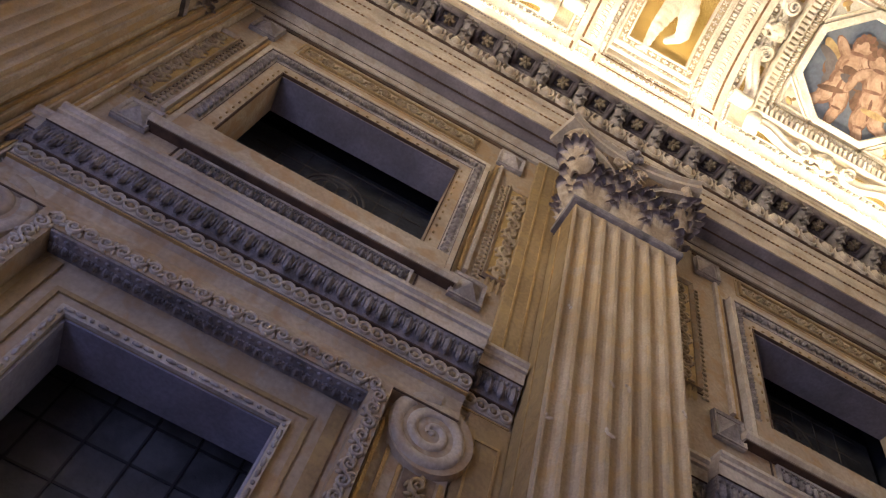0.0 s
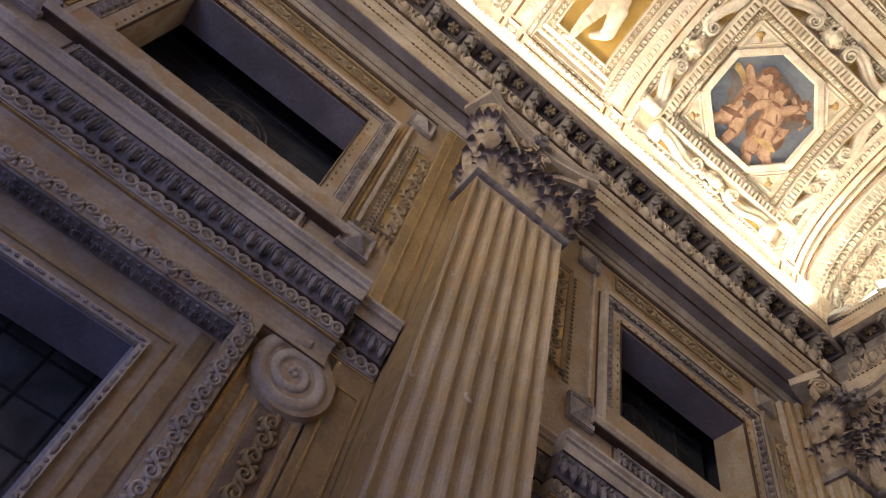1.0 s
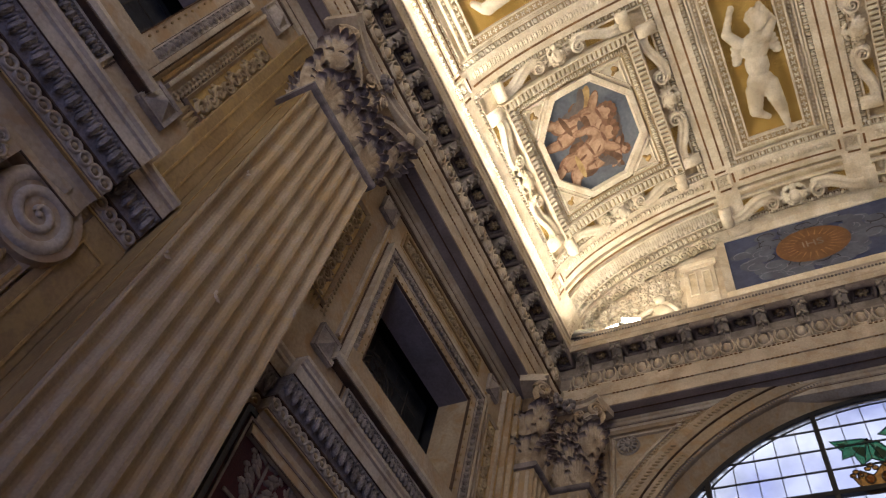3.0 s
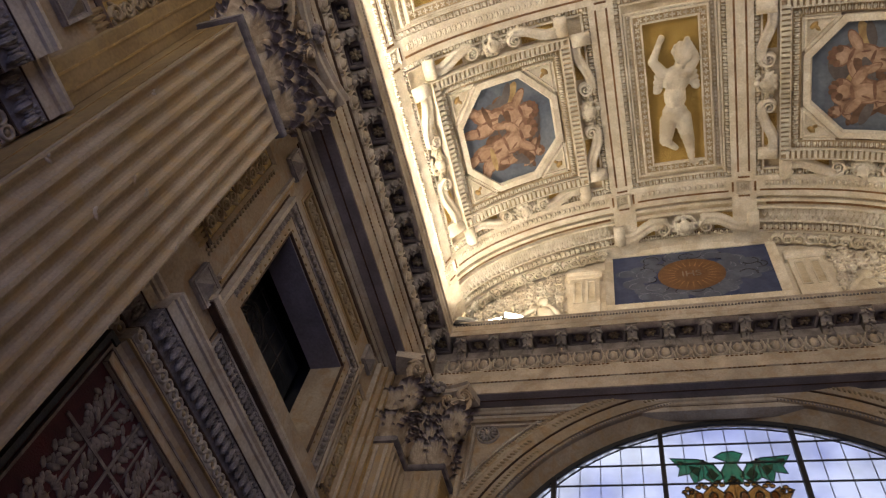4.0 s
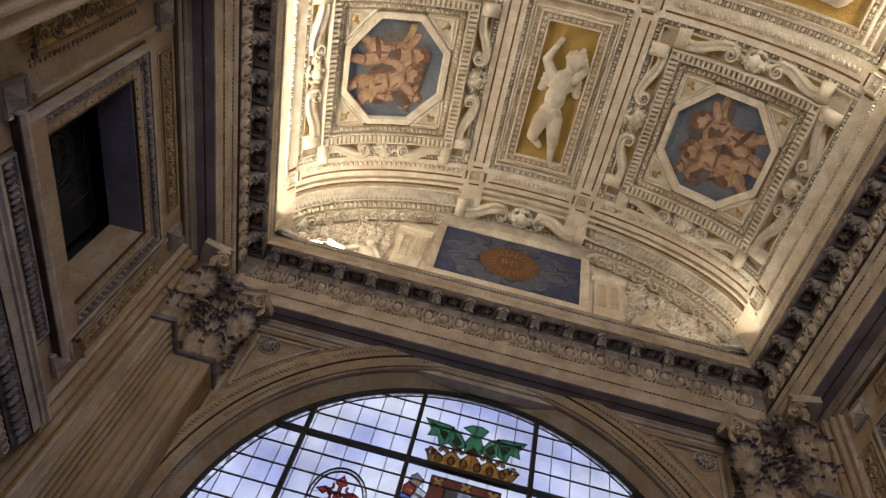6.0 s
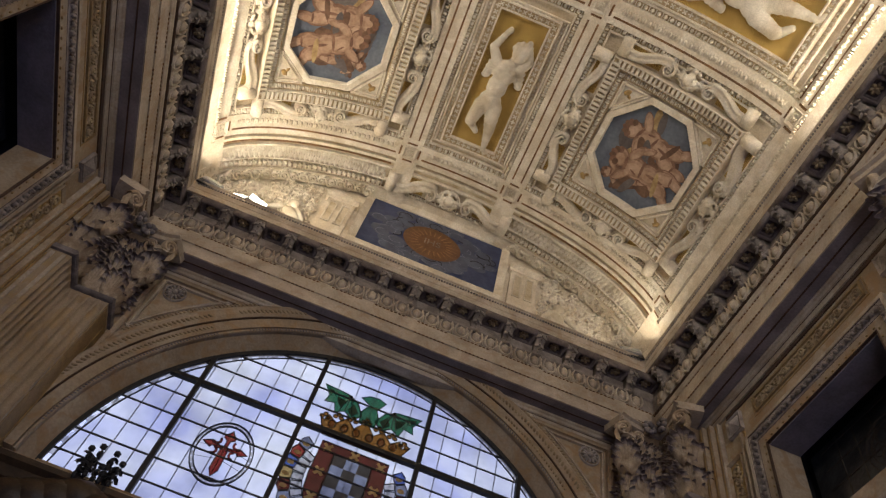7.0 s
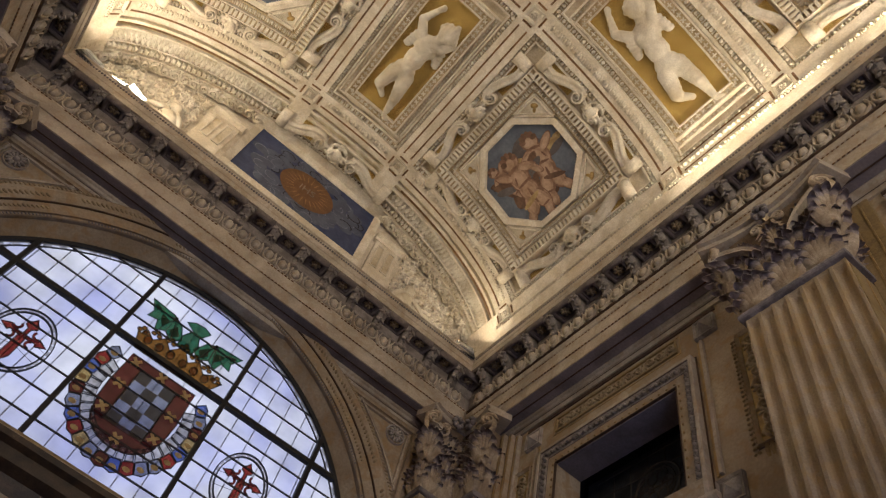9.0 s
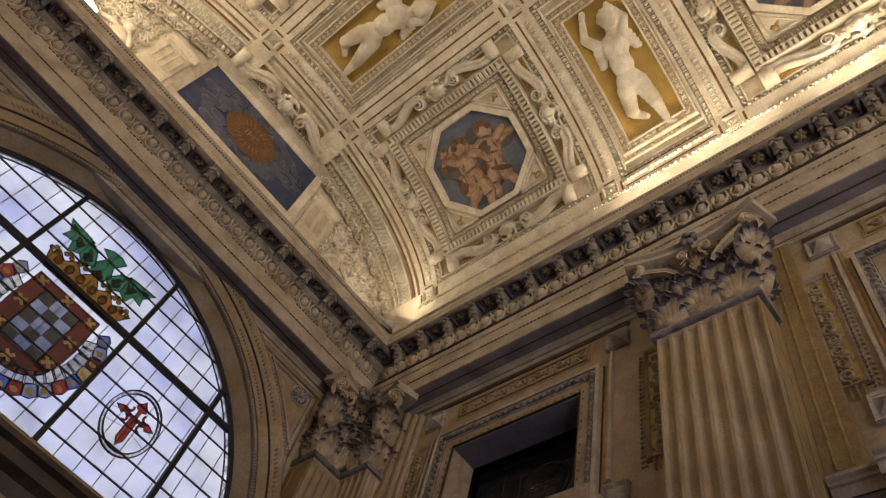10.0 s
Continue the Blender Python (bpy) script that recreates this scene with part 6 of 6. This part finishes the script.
# local x is world x here, depth towards the room is -y
COLS, ROWSZ = np.arange(-2.10, 2.101, 0.175), np.arange(AZ + 0.03, AZ + 2.2, 0.205)
RG = AR - 0.03
topz = lambda x: AZ + math.sqrt(max(RG * RG - x * x, 0.0))
for a, b in zip(COLS, COLS[1:]):
    for c, d in zip(ROWSZ, ROWSZ[1:]):
        xs = [a + (b - a) * k / 4 for k in range(5)]
        hi = [min(d, topz(x)) for x in xs]
        if max(hi) <= c + 0.004:
            continue
        keep = [(x, z) for x, z in zip(xs, hi) if z > c + 0.002]
        if len(keep) < 2:
            continue
        bm = B()
        bm.faces.new([bm.verts.new((x, 0, c)) for x, _ in (keep[0], keep[-1])] + [bm.verts.new((x, 0, z)) for x, z in reversed(keep)])
        o = part("pane", bm, CLEAR, win)
        o.visible_shadow = False
bm = B()
for x in COLS:
    if topz(x) - AZ > 0.05:
        box(bm, x - 0.004, x + 0.004, -0.006, -0.001, AZ, topz(x))
part("lead_came", bm, mat("grey_lead", (0.22, 0.23, 0.26), 0.6, None, 20, 60, 0.2), win, "thin grey leads")
for z in ROWSZ[1:]:
    if z < AZ + RG - 0.03:
        h = math.sqrt(max(RG * RG - (z - AZ) ** 2, 0))
        part("saddle_bar", box(B(), -h, h, -0.02, -0.008, z - 0.006, z + 0.006), LEAD, win)
for x in (-1.44, -0.53, 0.53, 1.44):
    part("mullion", box(B(), x - 0.02, x + 0.02, -0.05, 0.0, AZ - 0.02, topz(x) + 0.02), LEAD, win, "black iron mullion")
h = math.sqrt(RG * RG - 1.23 ** 2)
part("transom", box(B(), -h, h, -0.052, 0.0, AZ + 1.21, AZ + 1.25), LEAD, win, "black iron transom")
# striped border along the arch
bm = B()
for i in range(110):
    if i % 2:
        continue
    a0, a1 = math.pi * i / 110, math.pi * (i + 1) / 110
    bm.faces.new([bm.verts.new((r * math.cos(a), -0.004, AZ + r * math.sin(a))) for r, a in ((RG - 0.035, a0), (RG, a0), (RG, a1), (RG - 0.035, a1))])
part("border_glass", bm, PEARL, win, "pale glass border")
bm = B()
arch_sweep(bm, [(RG - 0.045, -0.004), (RG - 0.045, -0.016), (RG - 0.036, -0.016), (RG - 0.036, -0.004)])
part("border_lead", bm, LEAD, win)


def flat(name, pts, material, parent, y=-0.008, lead=True, label="", line=0.0045):
    """A piece of coloured glass with a dark lead line round it."""
    bm = B()
    bm.faces.new([bm.verts.new((x, y, z)) for x, z in pts])
    ob = part(name, bm, material, parent, label)
    ob.visible_shadow = False
    if lead:
        bm = B()
        ribbon(bm, [*pts, pts[0]], line, 0, 0.006)
        bmesh.ops.transform(bm, verts=bm.verts, matrix=Matrix(((1, 0, 0, 0), (0, 0, -1, y), (0, 1, 0, 0), (0, 0, 0, 1))))
        part("lead_line", bm, LEAD, ob)
    return ob


def ellipse(cx, cz, rx, rz, n=28, a0=0.0, a1=360.0):
    return [(cx + rx * math.cos(radians(a0 + (a1 - a0) * i / n)), cz + rz * math.sin(radians(a0 + (a1 - a0) * i / n))) for i in range(n + (0 if a1 - a0 == 360 else 1))]


SALT = mat("pale_gold_enamel", (0.62, 0.46, 0.20), 0.5, (0.4, 0.26, 0.1), 12, 60, 0.1)
DKGREEN = mat("dark_green_enamel", (0.006, 0.05, 0.025), 0.4)
arms = empty("coat_of_arms", T(0, GY, 0), "coloured glass shield with checks, crown and green crest", "stained glass")
SH = [(-0.30, 5.42), (0.30, 5.42), (0.31, 5.1)] + ellipse(0, 5.0, 0.31, 0.36, 16, 0, -180) + [(-0.31, 5.1)]
flat("shield_top", [(-0.30, 5.325), (0.30, 5.325), (0.30, 5.42), (-0.30, 5.42)], DKRED, arms, -0.010, True, "dark red glass border")
for s in (-1, 1):
    flat("shield_side", [(s * 0.165, 4.80), (s * 0.262, 4.80), (s * 0.30, 4.93), (s * 0.31, 5.1), (s * 0.30, 5.325), (s * 0.165, 5.325)], DKRED, arms, -0.010, True, "dark red glass border")
flat("shield_foot", [(0.275, 4.83), (-0.275, 4.83)] + ellipse(0, 4.88, 0.285, 0.24, 14, 190, 350), DKRED, arms, -0.010, True, "dark red glass border")
for i in range(3):
    for k in range(5):
        x0, z0 = -0.165 + i * 0.11, 4.80 + k * 0.105
        flat("check", [(x0, z0), (x0 + 0.11, z0), (x0 + 0.11, z0 + 0.105), (x0, z0 + 0.105)], GREYG if (i + k) % 2 else BLACKG, arms, -0.014, False)
for x, z in ((-0.235, 5.36), (0.0, 5.375), (0.235, 5.36), (-0.235, 5.12), (0.235, 5.12), (-0.225, 4.88), (0.225, 4.88), (0.0, 4.72)):
    for a in (45, 135):
        c, s_ = math.cos(radians(a)), math.sin(radians(a))
        flat("saltire", [(x + u * c - v * s_, z + u * s_ + v * c) for u, v in ((-0.05, -0.014), (0.05, -0.014), (0.05, 0.014), (-0.05, 0.014))], SALT, arms, -0.017 - a * 1e-5, False)
for i in range(24):
    a = 158 + i * 224 / 23
    flat("ray", [(r * 1.0 * math.cos(radians(a + da)), 5.06 + r * 1.12 * math.sin(radians(a + da))) for r, da in ((0.335, -4), (0.425, -4), (0.425, 4), (0.335, 4))], PEARL, arms, -0.010)
cols = (GREYG, RED, BLUEG, YELLOW, DKRED, GREYG, BLUEG, RED, YELLOW, GREYG, DKRED, BLUEG, RED, GREYG)
for i in range(21):
    a = 150 + i * 240 / 20
    x, z = 0.475 * math.cos(radians(a)), 5.06 + 0.535 * math.sin(radians(a))
    flat("shield_chain_piece", [(r * math.cos(radians(a + da)), 5.06 + r * 1.125 * math.sin(radians(a + da))) for r, da in ((0.432, -5.4), (0.515, -5.8), (0.53, 0), (0.515, 5.8), (0.432, 5.4), (0.425, 0))], cols[i % len(cols)], arms, -0.013)
    flat("crescent", ellipse(x, z - 0.012, 0.032, 0.022, 8), SALT, arms, -0.019, False)
CR = [(-0.33, 5.47), (0.33, 5.47), (0.43, 5.66), (0.36, 5.62), (0.33, 5.69), (0.25, 5.63), (0.17, 5.72), (0.09, 5.64), (0.0, 5.76), (-0.09, 5.64), (-0.17, 5.72), (-0.25, 5.63), (-0.33, 5.69), (-0.36, 5.62), (-0.40, 5.66)]
flat("crown", CR, AMBER, arms, -0.020, True, "amber glass crown")
flat("crown_band", [(-0.32, 5.485), (0.32, 5.485), (0.345, 5.53), (-0.345, 5.53)], DKRED, arms, -0.024)
for x, z in ((-0.36, 5.645), (-0.25, 5.69), (-0.12, 5.71), (0.0, 5.745), (0.12, 5.71), (0.25, 5.69), (0.37, 5.645)):
    for dx, dz in ((-0.026, 0.0), (0.026, 0.0), (0.0, 0.03)):
        flat("crown_curl", ellipse(x + dx, z + dz, 0.022, 0.019, 9), AMBER, arms, -0.027 - dz * 0.02, True, "", 0.0035)
for i in range(11):
    flat("crown_jewel", ellipse(-0.30 + 0.06 * i, 5.508, 0.02, 0.014, 8), SALT if i % 2 else RED, arms, -0.030, False)
for x in (-0.28, -0.17, -0.06, 0.06, 0.17, 0.28):
    flat("crown_leaf", ellipse(x, 5.60, 0.034, 0.045, 8), AMBER, arms, -0.025)
for s in (-1, 1):
    flat("crest_wing", [(s * 0.06, 5.80), (s * 0.13, 5.93), (s * 0.24, 5.99), (s * 0.47, 6.01), (s * 0.40, 5.90), (s * 0.42, 5.82), (s * 0.33, 5.84), (s * 0.30, 5.74), (s * 0.22, 5.79), (s * 0.14, 5.73)], GREEN, arms, -0.012, True, "green glass wing")
    for pts in ([(0.10, 5.82), (0.16, 5.90), (0.20, 5.82), (0.15, 5.76)], [(0.24, 5.90), (0.33, 5.93), (0.31, 5.86), (0.26, 5.80)], [(0.36, 5.97), (0.43, 5.985), (0.385, 5.91)]):
        flat("wing_shade", [(s * u, v) for u, v in pts], DKGREEN, arms, -0.0165, False, "dark green glass shading")
    for u, v in ((0.40, 5.90), (0.33, 5.84), (0.27, 5.77), (0.22, 5.79), (0.14, 5.735)):
        flat("wing_rib", [(s * 0.2, 5.985), (s * 0.215, 5.985), (s * u + 0.004, v), (s * u - 0.004, v)], BLACKG, arms, -0.018, False)
flat("crest_body", [(-0.07, 5.72), (0.07, 5.72), (0.09, 5.82), (0.05, 5.92), (0.11, 6.03), (0.04, 6.06), (-0.05, 6.05), (-0.12, 6.0), (-0.03, 5.95), (-0.08, 5.85)], GREEN, arms, -0.022, True, "green glass crest")

for s in (-1, 1):
    med = empty("cross_medallion", T(s * 0.985, GY, 4.955), "oval glass medallion with a red sword-shaped cross", "stained glass", "cross medallions of the window")
    n = 30
    for i in range(n):
        a0, a1 = 360 * i / n + 1.5, 360 * (i + 1) / n - 1.5
        flat("border_piece", [(rx * math.cos(radians(a)), rz * math.sin(radians(a))) for rx, rz, a in ((0.205, 0.265, a0), (0.228, 0.29, a0), (0.228, 0.29, a1), (0.205, 0.265, a1))], PEARL, med, -0.012, False)
    bm = B()
    for k in (1.0, 0.885):
        ribbon(bm, [(x * k, z * k) for x, z in ellipse(0, 0, 0.233, 0.295, 40) + [(0.233, 0)]], 0.0045, 0.0, 0.018)
    bmesh.ops.transform(bm, verts=bm.verts, matrix=Matrix(((1, 0, 0, 0), (0, 0, -1, -0.006), (0, 1, 0, 0), (0, 0, 0, 1))))
    part("lead_ring", bm, LEAD, med)
    for k in (-1, 1):
        for z0, z1 in ((0.06, 0.02), (-0.06, -0.10)):
            flat("lead_tie", [(k * 0.03, z0), (k * 0.205, z1), (k * 0.205, z1 - 0.005), (k * 0.03, z0 - 0.005)], LEAD, med, -0.011, False)
    flat("cross_blade", [(-0.03, 0.06), (0.03, 0.06), (0.034, -0.16), (0.0, -0.225), (-0.034, -0.16)], RED, med, -0.014)
    flat("blade_ridge", [(-0.005, 0.05), (0.005, 0.05), (0.004, -0.19), (-0.004, -0.19)], DKRED, med, -0.0185, False)
    flat("cross_head", [(-0.014, 0.06), (0.014, 0.06), (0.014, 0.12), (0.045, 0.14), (0.05, 0.165), (0.02, 0.19), (0.0, 0.225), (-0.02, 0.19), (-0.05, 0.165), (-0.045, 0.14), (-0.014, 0.12)], RED, med, -0.015)
    for k in (-1, 1):
        flat("cross_arm", [(k * 0.01, 0.055), (k * 0.10, 0.062), (k * 0.115, 0.085), (k * 0.135, 0.075), (k * 0.185, 0.05), (k * 0.135, 0.025), (k * 0.115, 0.015), (k * 0.10, 0.038), (k * 0.01, 0.03)], RED, med, -0.016)
        for z, a0, a1 in ((0.10, 200, 40), (0.0, 160, 320)):
            ring = [(k * (0.085 + r * math.cos(radians(a))), z + r * math.sin(radians(a))) for r, aa in ((0.04, np.linspace(a0 + 120, a0 - 60, 9)), (0.024, np.linspace(a0 - 60, a0 + 120, 9))) for a in aa]
            flat("cross_curl", ring, RED, med, -0.0175, True, "", 0.003)

# ---- sun window of the tympanum ----
SUNB = mat("deep_blue_painted_glass", (0.06, 0.08, 0.165), 0.35, (0.035, 0.05, 0.12), 7, 30, 0.2)
CLOUD = mat("grey_blue_cloud_glass", (0.115, 0.13, 0.185), 0.4, (0.075, 0.085, 0.13), 6, 30, 0.2)
WISP = mat("pale_cloud_edge_paint", (0.22, 0.24, 0.32), 0.4, (0.14, 0.155, 0.22), 8, 30, 0.1)
SUNO = mat("orange_sun_glass", (0.20, 0.095, 0.042), 0.45, (0.15, 0.07, 0.03), 10, 40, 0.2)
SUNR = mat("pale_orange_ray_glass", (0.36, 0.2, 0.095), 0.45, (0.3, 0.16, 0.07), 10, 40, 0.2)
YT = YN - 0.05
sun = empty("sun_window", T(0, YT, 0), "blue leaded glass panel with an orange sun", "stained glass")
part("panel", box(B(), -0.845, 0.845, -0.012, 0.0, 7.6, 8.99), SUNB, sun, "deep blue glass")
part("frame", frame_ring(B(), -0.845, 0.845, 7.55, 8.99, 0.09, 0.0, 0.07, 0.03), STUCCO, sun).matrix_basis = Matrix.Diagonal((1, -1, 1, 1))
rnd = random.Random(5)
ZC = 8.50
for i in range(90):
    a = rnd.random() * 6.28
    r0 = rnd.uniform(0.75, 1.35)
    x, z = 0.56 * r0 * math.cos(a), ZC + 0.36 * r0 * math.sin(a)
    if abs(x) < 0.78 and 8.02 < z < 8.93:
        flat("cloud", ellipse(x, z, rnd.uniform(0.07, 0.13), rnd.uniform(0.05, 0.09), 12), CLOUD, sun, -0.0125 - 0.0002 * i, False)
        bm = B()
        a0 = rnd.uniform(0, 360)
        ribbon(bm, ellipse(x, z, 0.085, 0.06, 9, a0, a0 + rnd.uniform(120, 230)), 0.005, 0, 0.002)
        bmesh.ops.transform(bm, verts=bm.verts, matrix=Matrix(((1, 0, 0, 0), (0, 0, -1, -0.0127 - 0.0002 * i), (0, 1, 0, 0), (0, 0, 0, 1))))
        part("cloud_edge", bm, WISP if i % 3 else LEAD, sun)
flat("sun_disc", ellipse(0, ZC, 0.36, 0.30, 36), SUNO, sun, -0.034, False, "orange glass sun")
for i in range(24):
    a = 360 * i / 24
    c, s_ = math.cos(radians(a)), math.sin(radians(a))
    flat("sun_ray", [(x, ZC + z) for x, z in ((0.36 * 0.5 * math.cos(radians(a - 3)), 0.30 * 0.5 * math.sin(radians(a - 3))), (0.36 * 0.93 * c, 0.30 * 0.93 * s_), (0.36 * 0.5 * math.cos(radians(a + 3)), 0.30 * 0.5 * math.sin(radians(a + 3))))], SUNR, sun, -0.0365, False)
tx_ = bpy.data.curves.new("inscription", "FONT")
tx_.body, tx_.size, tx_.align_x, tx_.align_y, tx_.extrude = "IHS", 0.15, "CENTER", "CENTER", 0.002
o = new("inscription", tx_)
o.parent = sun
o.matrix_basis = T(0, -0.040, ZC) @ RX(90)
tx_.materials.append(YELLOWP := mat("pale_letter_paint", (0.36, 0.28, 0.24), 0.5))
part("bottom_rail", box(B(), -0.93, 0.93, -0.09, 0.0, 7.51, 7.98, 0.01), STUCCO, sun)

# stucco dressings beside the sun window
for s in (-1, 1):
    root = empty("tympanum_pilaster", T(s * 1.17, YT, 0), "small cream stucco pilaster with sunk panels", "wall trim", "tympanum pilasters")
    part("shaft", box(B(), -0.17, 0.17, -0.05, 0.0, 7.5, 8.58, 0.008), STUCCO, root)
    part("cap", profile(B(), [(0, 8.58), (0.06, 8.58), (0.07, 8.62), (0.10, 8.64), (0.10, 8.68), (0, 8.68)], -0.20, 0.20), STUCCO, root).matrix_basis = Matrix.Diagonal((1, -1, 1, 1))
    for k in (-0.075, 0.075):
        part("sunk_panel", box(B(), k - 0.035, k + 0.035, -0.053, -0.049, 8.12, 8.5), STAINED, root)
        part("panel_rim", frame_ring(B(), k - 0.035, k + 0.035, 8.12, 8.5, 0.014, 0.05, 0.062), STUCCO_W, root).matrix_basis = Matrix.Diagonal((1, -1, 1, 1))
    root = empty("stucco_figures", T(s * 1.75, YT - 0.03, 7.62), "plain reclining stucco figure in the tympanum corner", "relief", "tympanum reliefs")
    bm = B()
    for (x, y, z), r, a in (((-0.2, -0.05, 0.45), (0.13, 0.09, 0.22), 20), ((-0.16, -0.07, 0.76), (0.09, 0.08, 0.10), 0), ((0.02, -0.06, 0.30), (0.24, 0.09, 0.11), 15), ((0.3, -0.05, 0.18), (0.2, 0.08, 0.09), 10), ((-0.3, -0.05, 0.55), (0.06, 0.06, 0.2), 30), ((0.02, -0.05, 0.56), (0.05, 0.05, 0.17), -50), ((0.5, -0.04, 0.12), (0.12, 0.06, 0.08), 0), ((0.2, -0.03, 0.42), (0.1, 0.05, 0.1), 0)):
        blob(bm, (s * x, y, z), r, RY(s * a), 2)
    for k in range(9):
        blob(bm, (s * (-0.35 + 0.12 * k), -0.01, 0.95 - 0.10 * k + 0.05 * (k % 2)), (0.06, 0.03, 0.05), RY(40 * k), 1)
    fig = part("figure", bm, STUCCO_W, root, "", True)
    fig.scale = (0.8, 0.55, 0.72)
    carved(fig, 0.013, 3)

    # scrolling stucco foliage that fills the tympanum corner
    spots = []
    for i in range(9):
        x = 1.46 + 0.115 * i
        top = VZ + VB * math.sqrt(max(0.0, 1 - (x / VA) ** 2)) - 0.10
        z = 7.66
        while z < top:
            spots.append(T(s * x + rnd.uniform(-0.015, 0.015), YT - 0.002, z, rnd.uniform(0.95, 1.25), RX(90) @ RZ(rnd.uniform(0, 360))))
            z += 0.115
    VINE.many("foliage_relief", spots, STUCCO, root, "cream stucco foliage").matrix_basis = root.matrix_basis.inverted()

# ---- lamp fittings on the cornice ----
GLASSY = mat("grey_lamp_glass", (0.5, 0.52, 0.5), 0.15, (0.4, 0.42, 0.41), 8, 30, 0.05)
METAL = mat("brushed_lamp_metal", (0.6, 0.6, 0.58), 0.35, None, 10, 80, 0.1, metal=0.8)
LIT = bpy.data.materials.new("lit_lamp_glass")
LIT.use_nodes = True
LIT.node_tree.nodes["Principled BSDF"].inputs["Emission Color"].default_value = (1.0, 0.88, 0.68, 1)
LIT.node_tree.nodes["Principled BSDF"].inputs["Emission Strength"].default_value = 14.0


def floodlight(m, lit, label):
    root = empty("floodlight", m, label, "floodlight", "floodlights on the cornice")
    part("housing", box(B(), -0.11, 0.11, -0.035, 0.035, 0.0, 0.14, 0.01), METAL, root)
    part("lens", box(B(), -0.095, 0.095, -0.041, -0.0355, 0.02, 0.125), LIT if lit else GLASSY, root)
    part("back_lens", box(B(), -0.095, 0.095, 0.0355, 0.041, 0.02, 0.125), GLASSY, root)
    part("bracket", box(B(), -0.125, 0.125, -0.012, 0.012, -0.10, 0.06, 0.004), LEAD, root)


floodlight(T(-2.38, 0.0, 7.545) @ RZ(12) @ RX(-25), False, "grey glass floodlight standing on the cornice corner")
floodlight(T(2.38, 0.0, 7.545) @ RZ(-12) @ RX(-25), False, "grey glass floodlight standing on the cornice corner")
floodlight(T(-1.90, 0.08, 7.60) @ RZ(20) @ RX(-10), True, "lit floodlight lying on the end cornice")
floodlight(T(-2.08, 0.10, 7.575) @ RZ(-10) @ RX(-10), True, "lit floodlight lying on the end cornice")

# ---- altarpiece top under the window ----
WOOD = mat("dark_gilded_wood", (0.10, 0.06, 0.03), 0.5, (0.04, 0.025, 0.015), 5, 60, 0.3)
sill = empty("altarpiece", FN, "dark gilded altarpiece top under the arched window", "altarpiece")
part("cornice", profile(B(), [(0, 3.9), (0.10, 3.9), (0.12, 4.0), (0.18, 4.05), (0.18, 4.13), (0.22, 4.16), (0.22, 4.2), (0, 4.26)], -2.27, 2.27), WOOD, sill)
part("panel", box(B(), -2.2, 2.2, 0, 0.08, 1.0, 3.9, 0.01), WOOD, sill)
part("gilt_moulding", profile(B(), [(0, 4.262)] + arc((0.04, 4.29), 0.03, -90, 90) + [(0, 4.32)], -2.07, 2.07), OCHRE, sill)
fin = empty("altar_finial", T(-1.63, 0.17, 4.06), "dark openwork crown finial on the altarpiece", "finial")
bm = B()
for i in range(7):
    a = i * 2 * math.pi / 7
    c, s_ = math.cos(a), math.sin(a)
    spiral(bm, 0.055, 1.4, 0.014, 0.014, T(0.10 * c, 0.10 * s_, 0.19) @ RZ(math.degrees(a)), n=16)
    spiral(bm, 0.04, 1.2, 0.012, 0.014, T(0.11 * c, 0.11 * s_, 0.27) @ RZ(math.degrees(a) + 25), n=14)
    for k in range(4):
        blob(bm, (0.11 * c, 0.11 * s_, 0.12 + 0.055 * k), (0.018, 0.018, 0.03))
    blob(bm, (0.12 * c, 0.12 * s_, 0.34), (0.026, 0.026, 0.028))
part("crown", bm, LEAD, fin)
bm = B()
for k in range(5):
    blob(bm, (-0.12 * (k - 1), 0.02, 0.0 - 0.05 * abs(k - 1)), (0.2, 0.13, 0.14), sub=2)
part("base", bm, WOOD, fin, "dark gilded cushion", True)
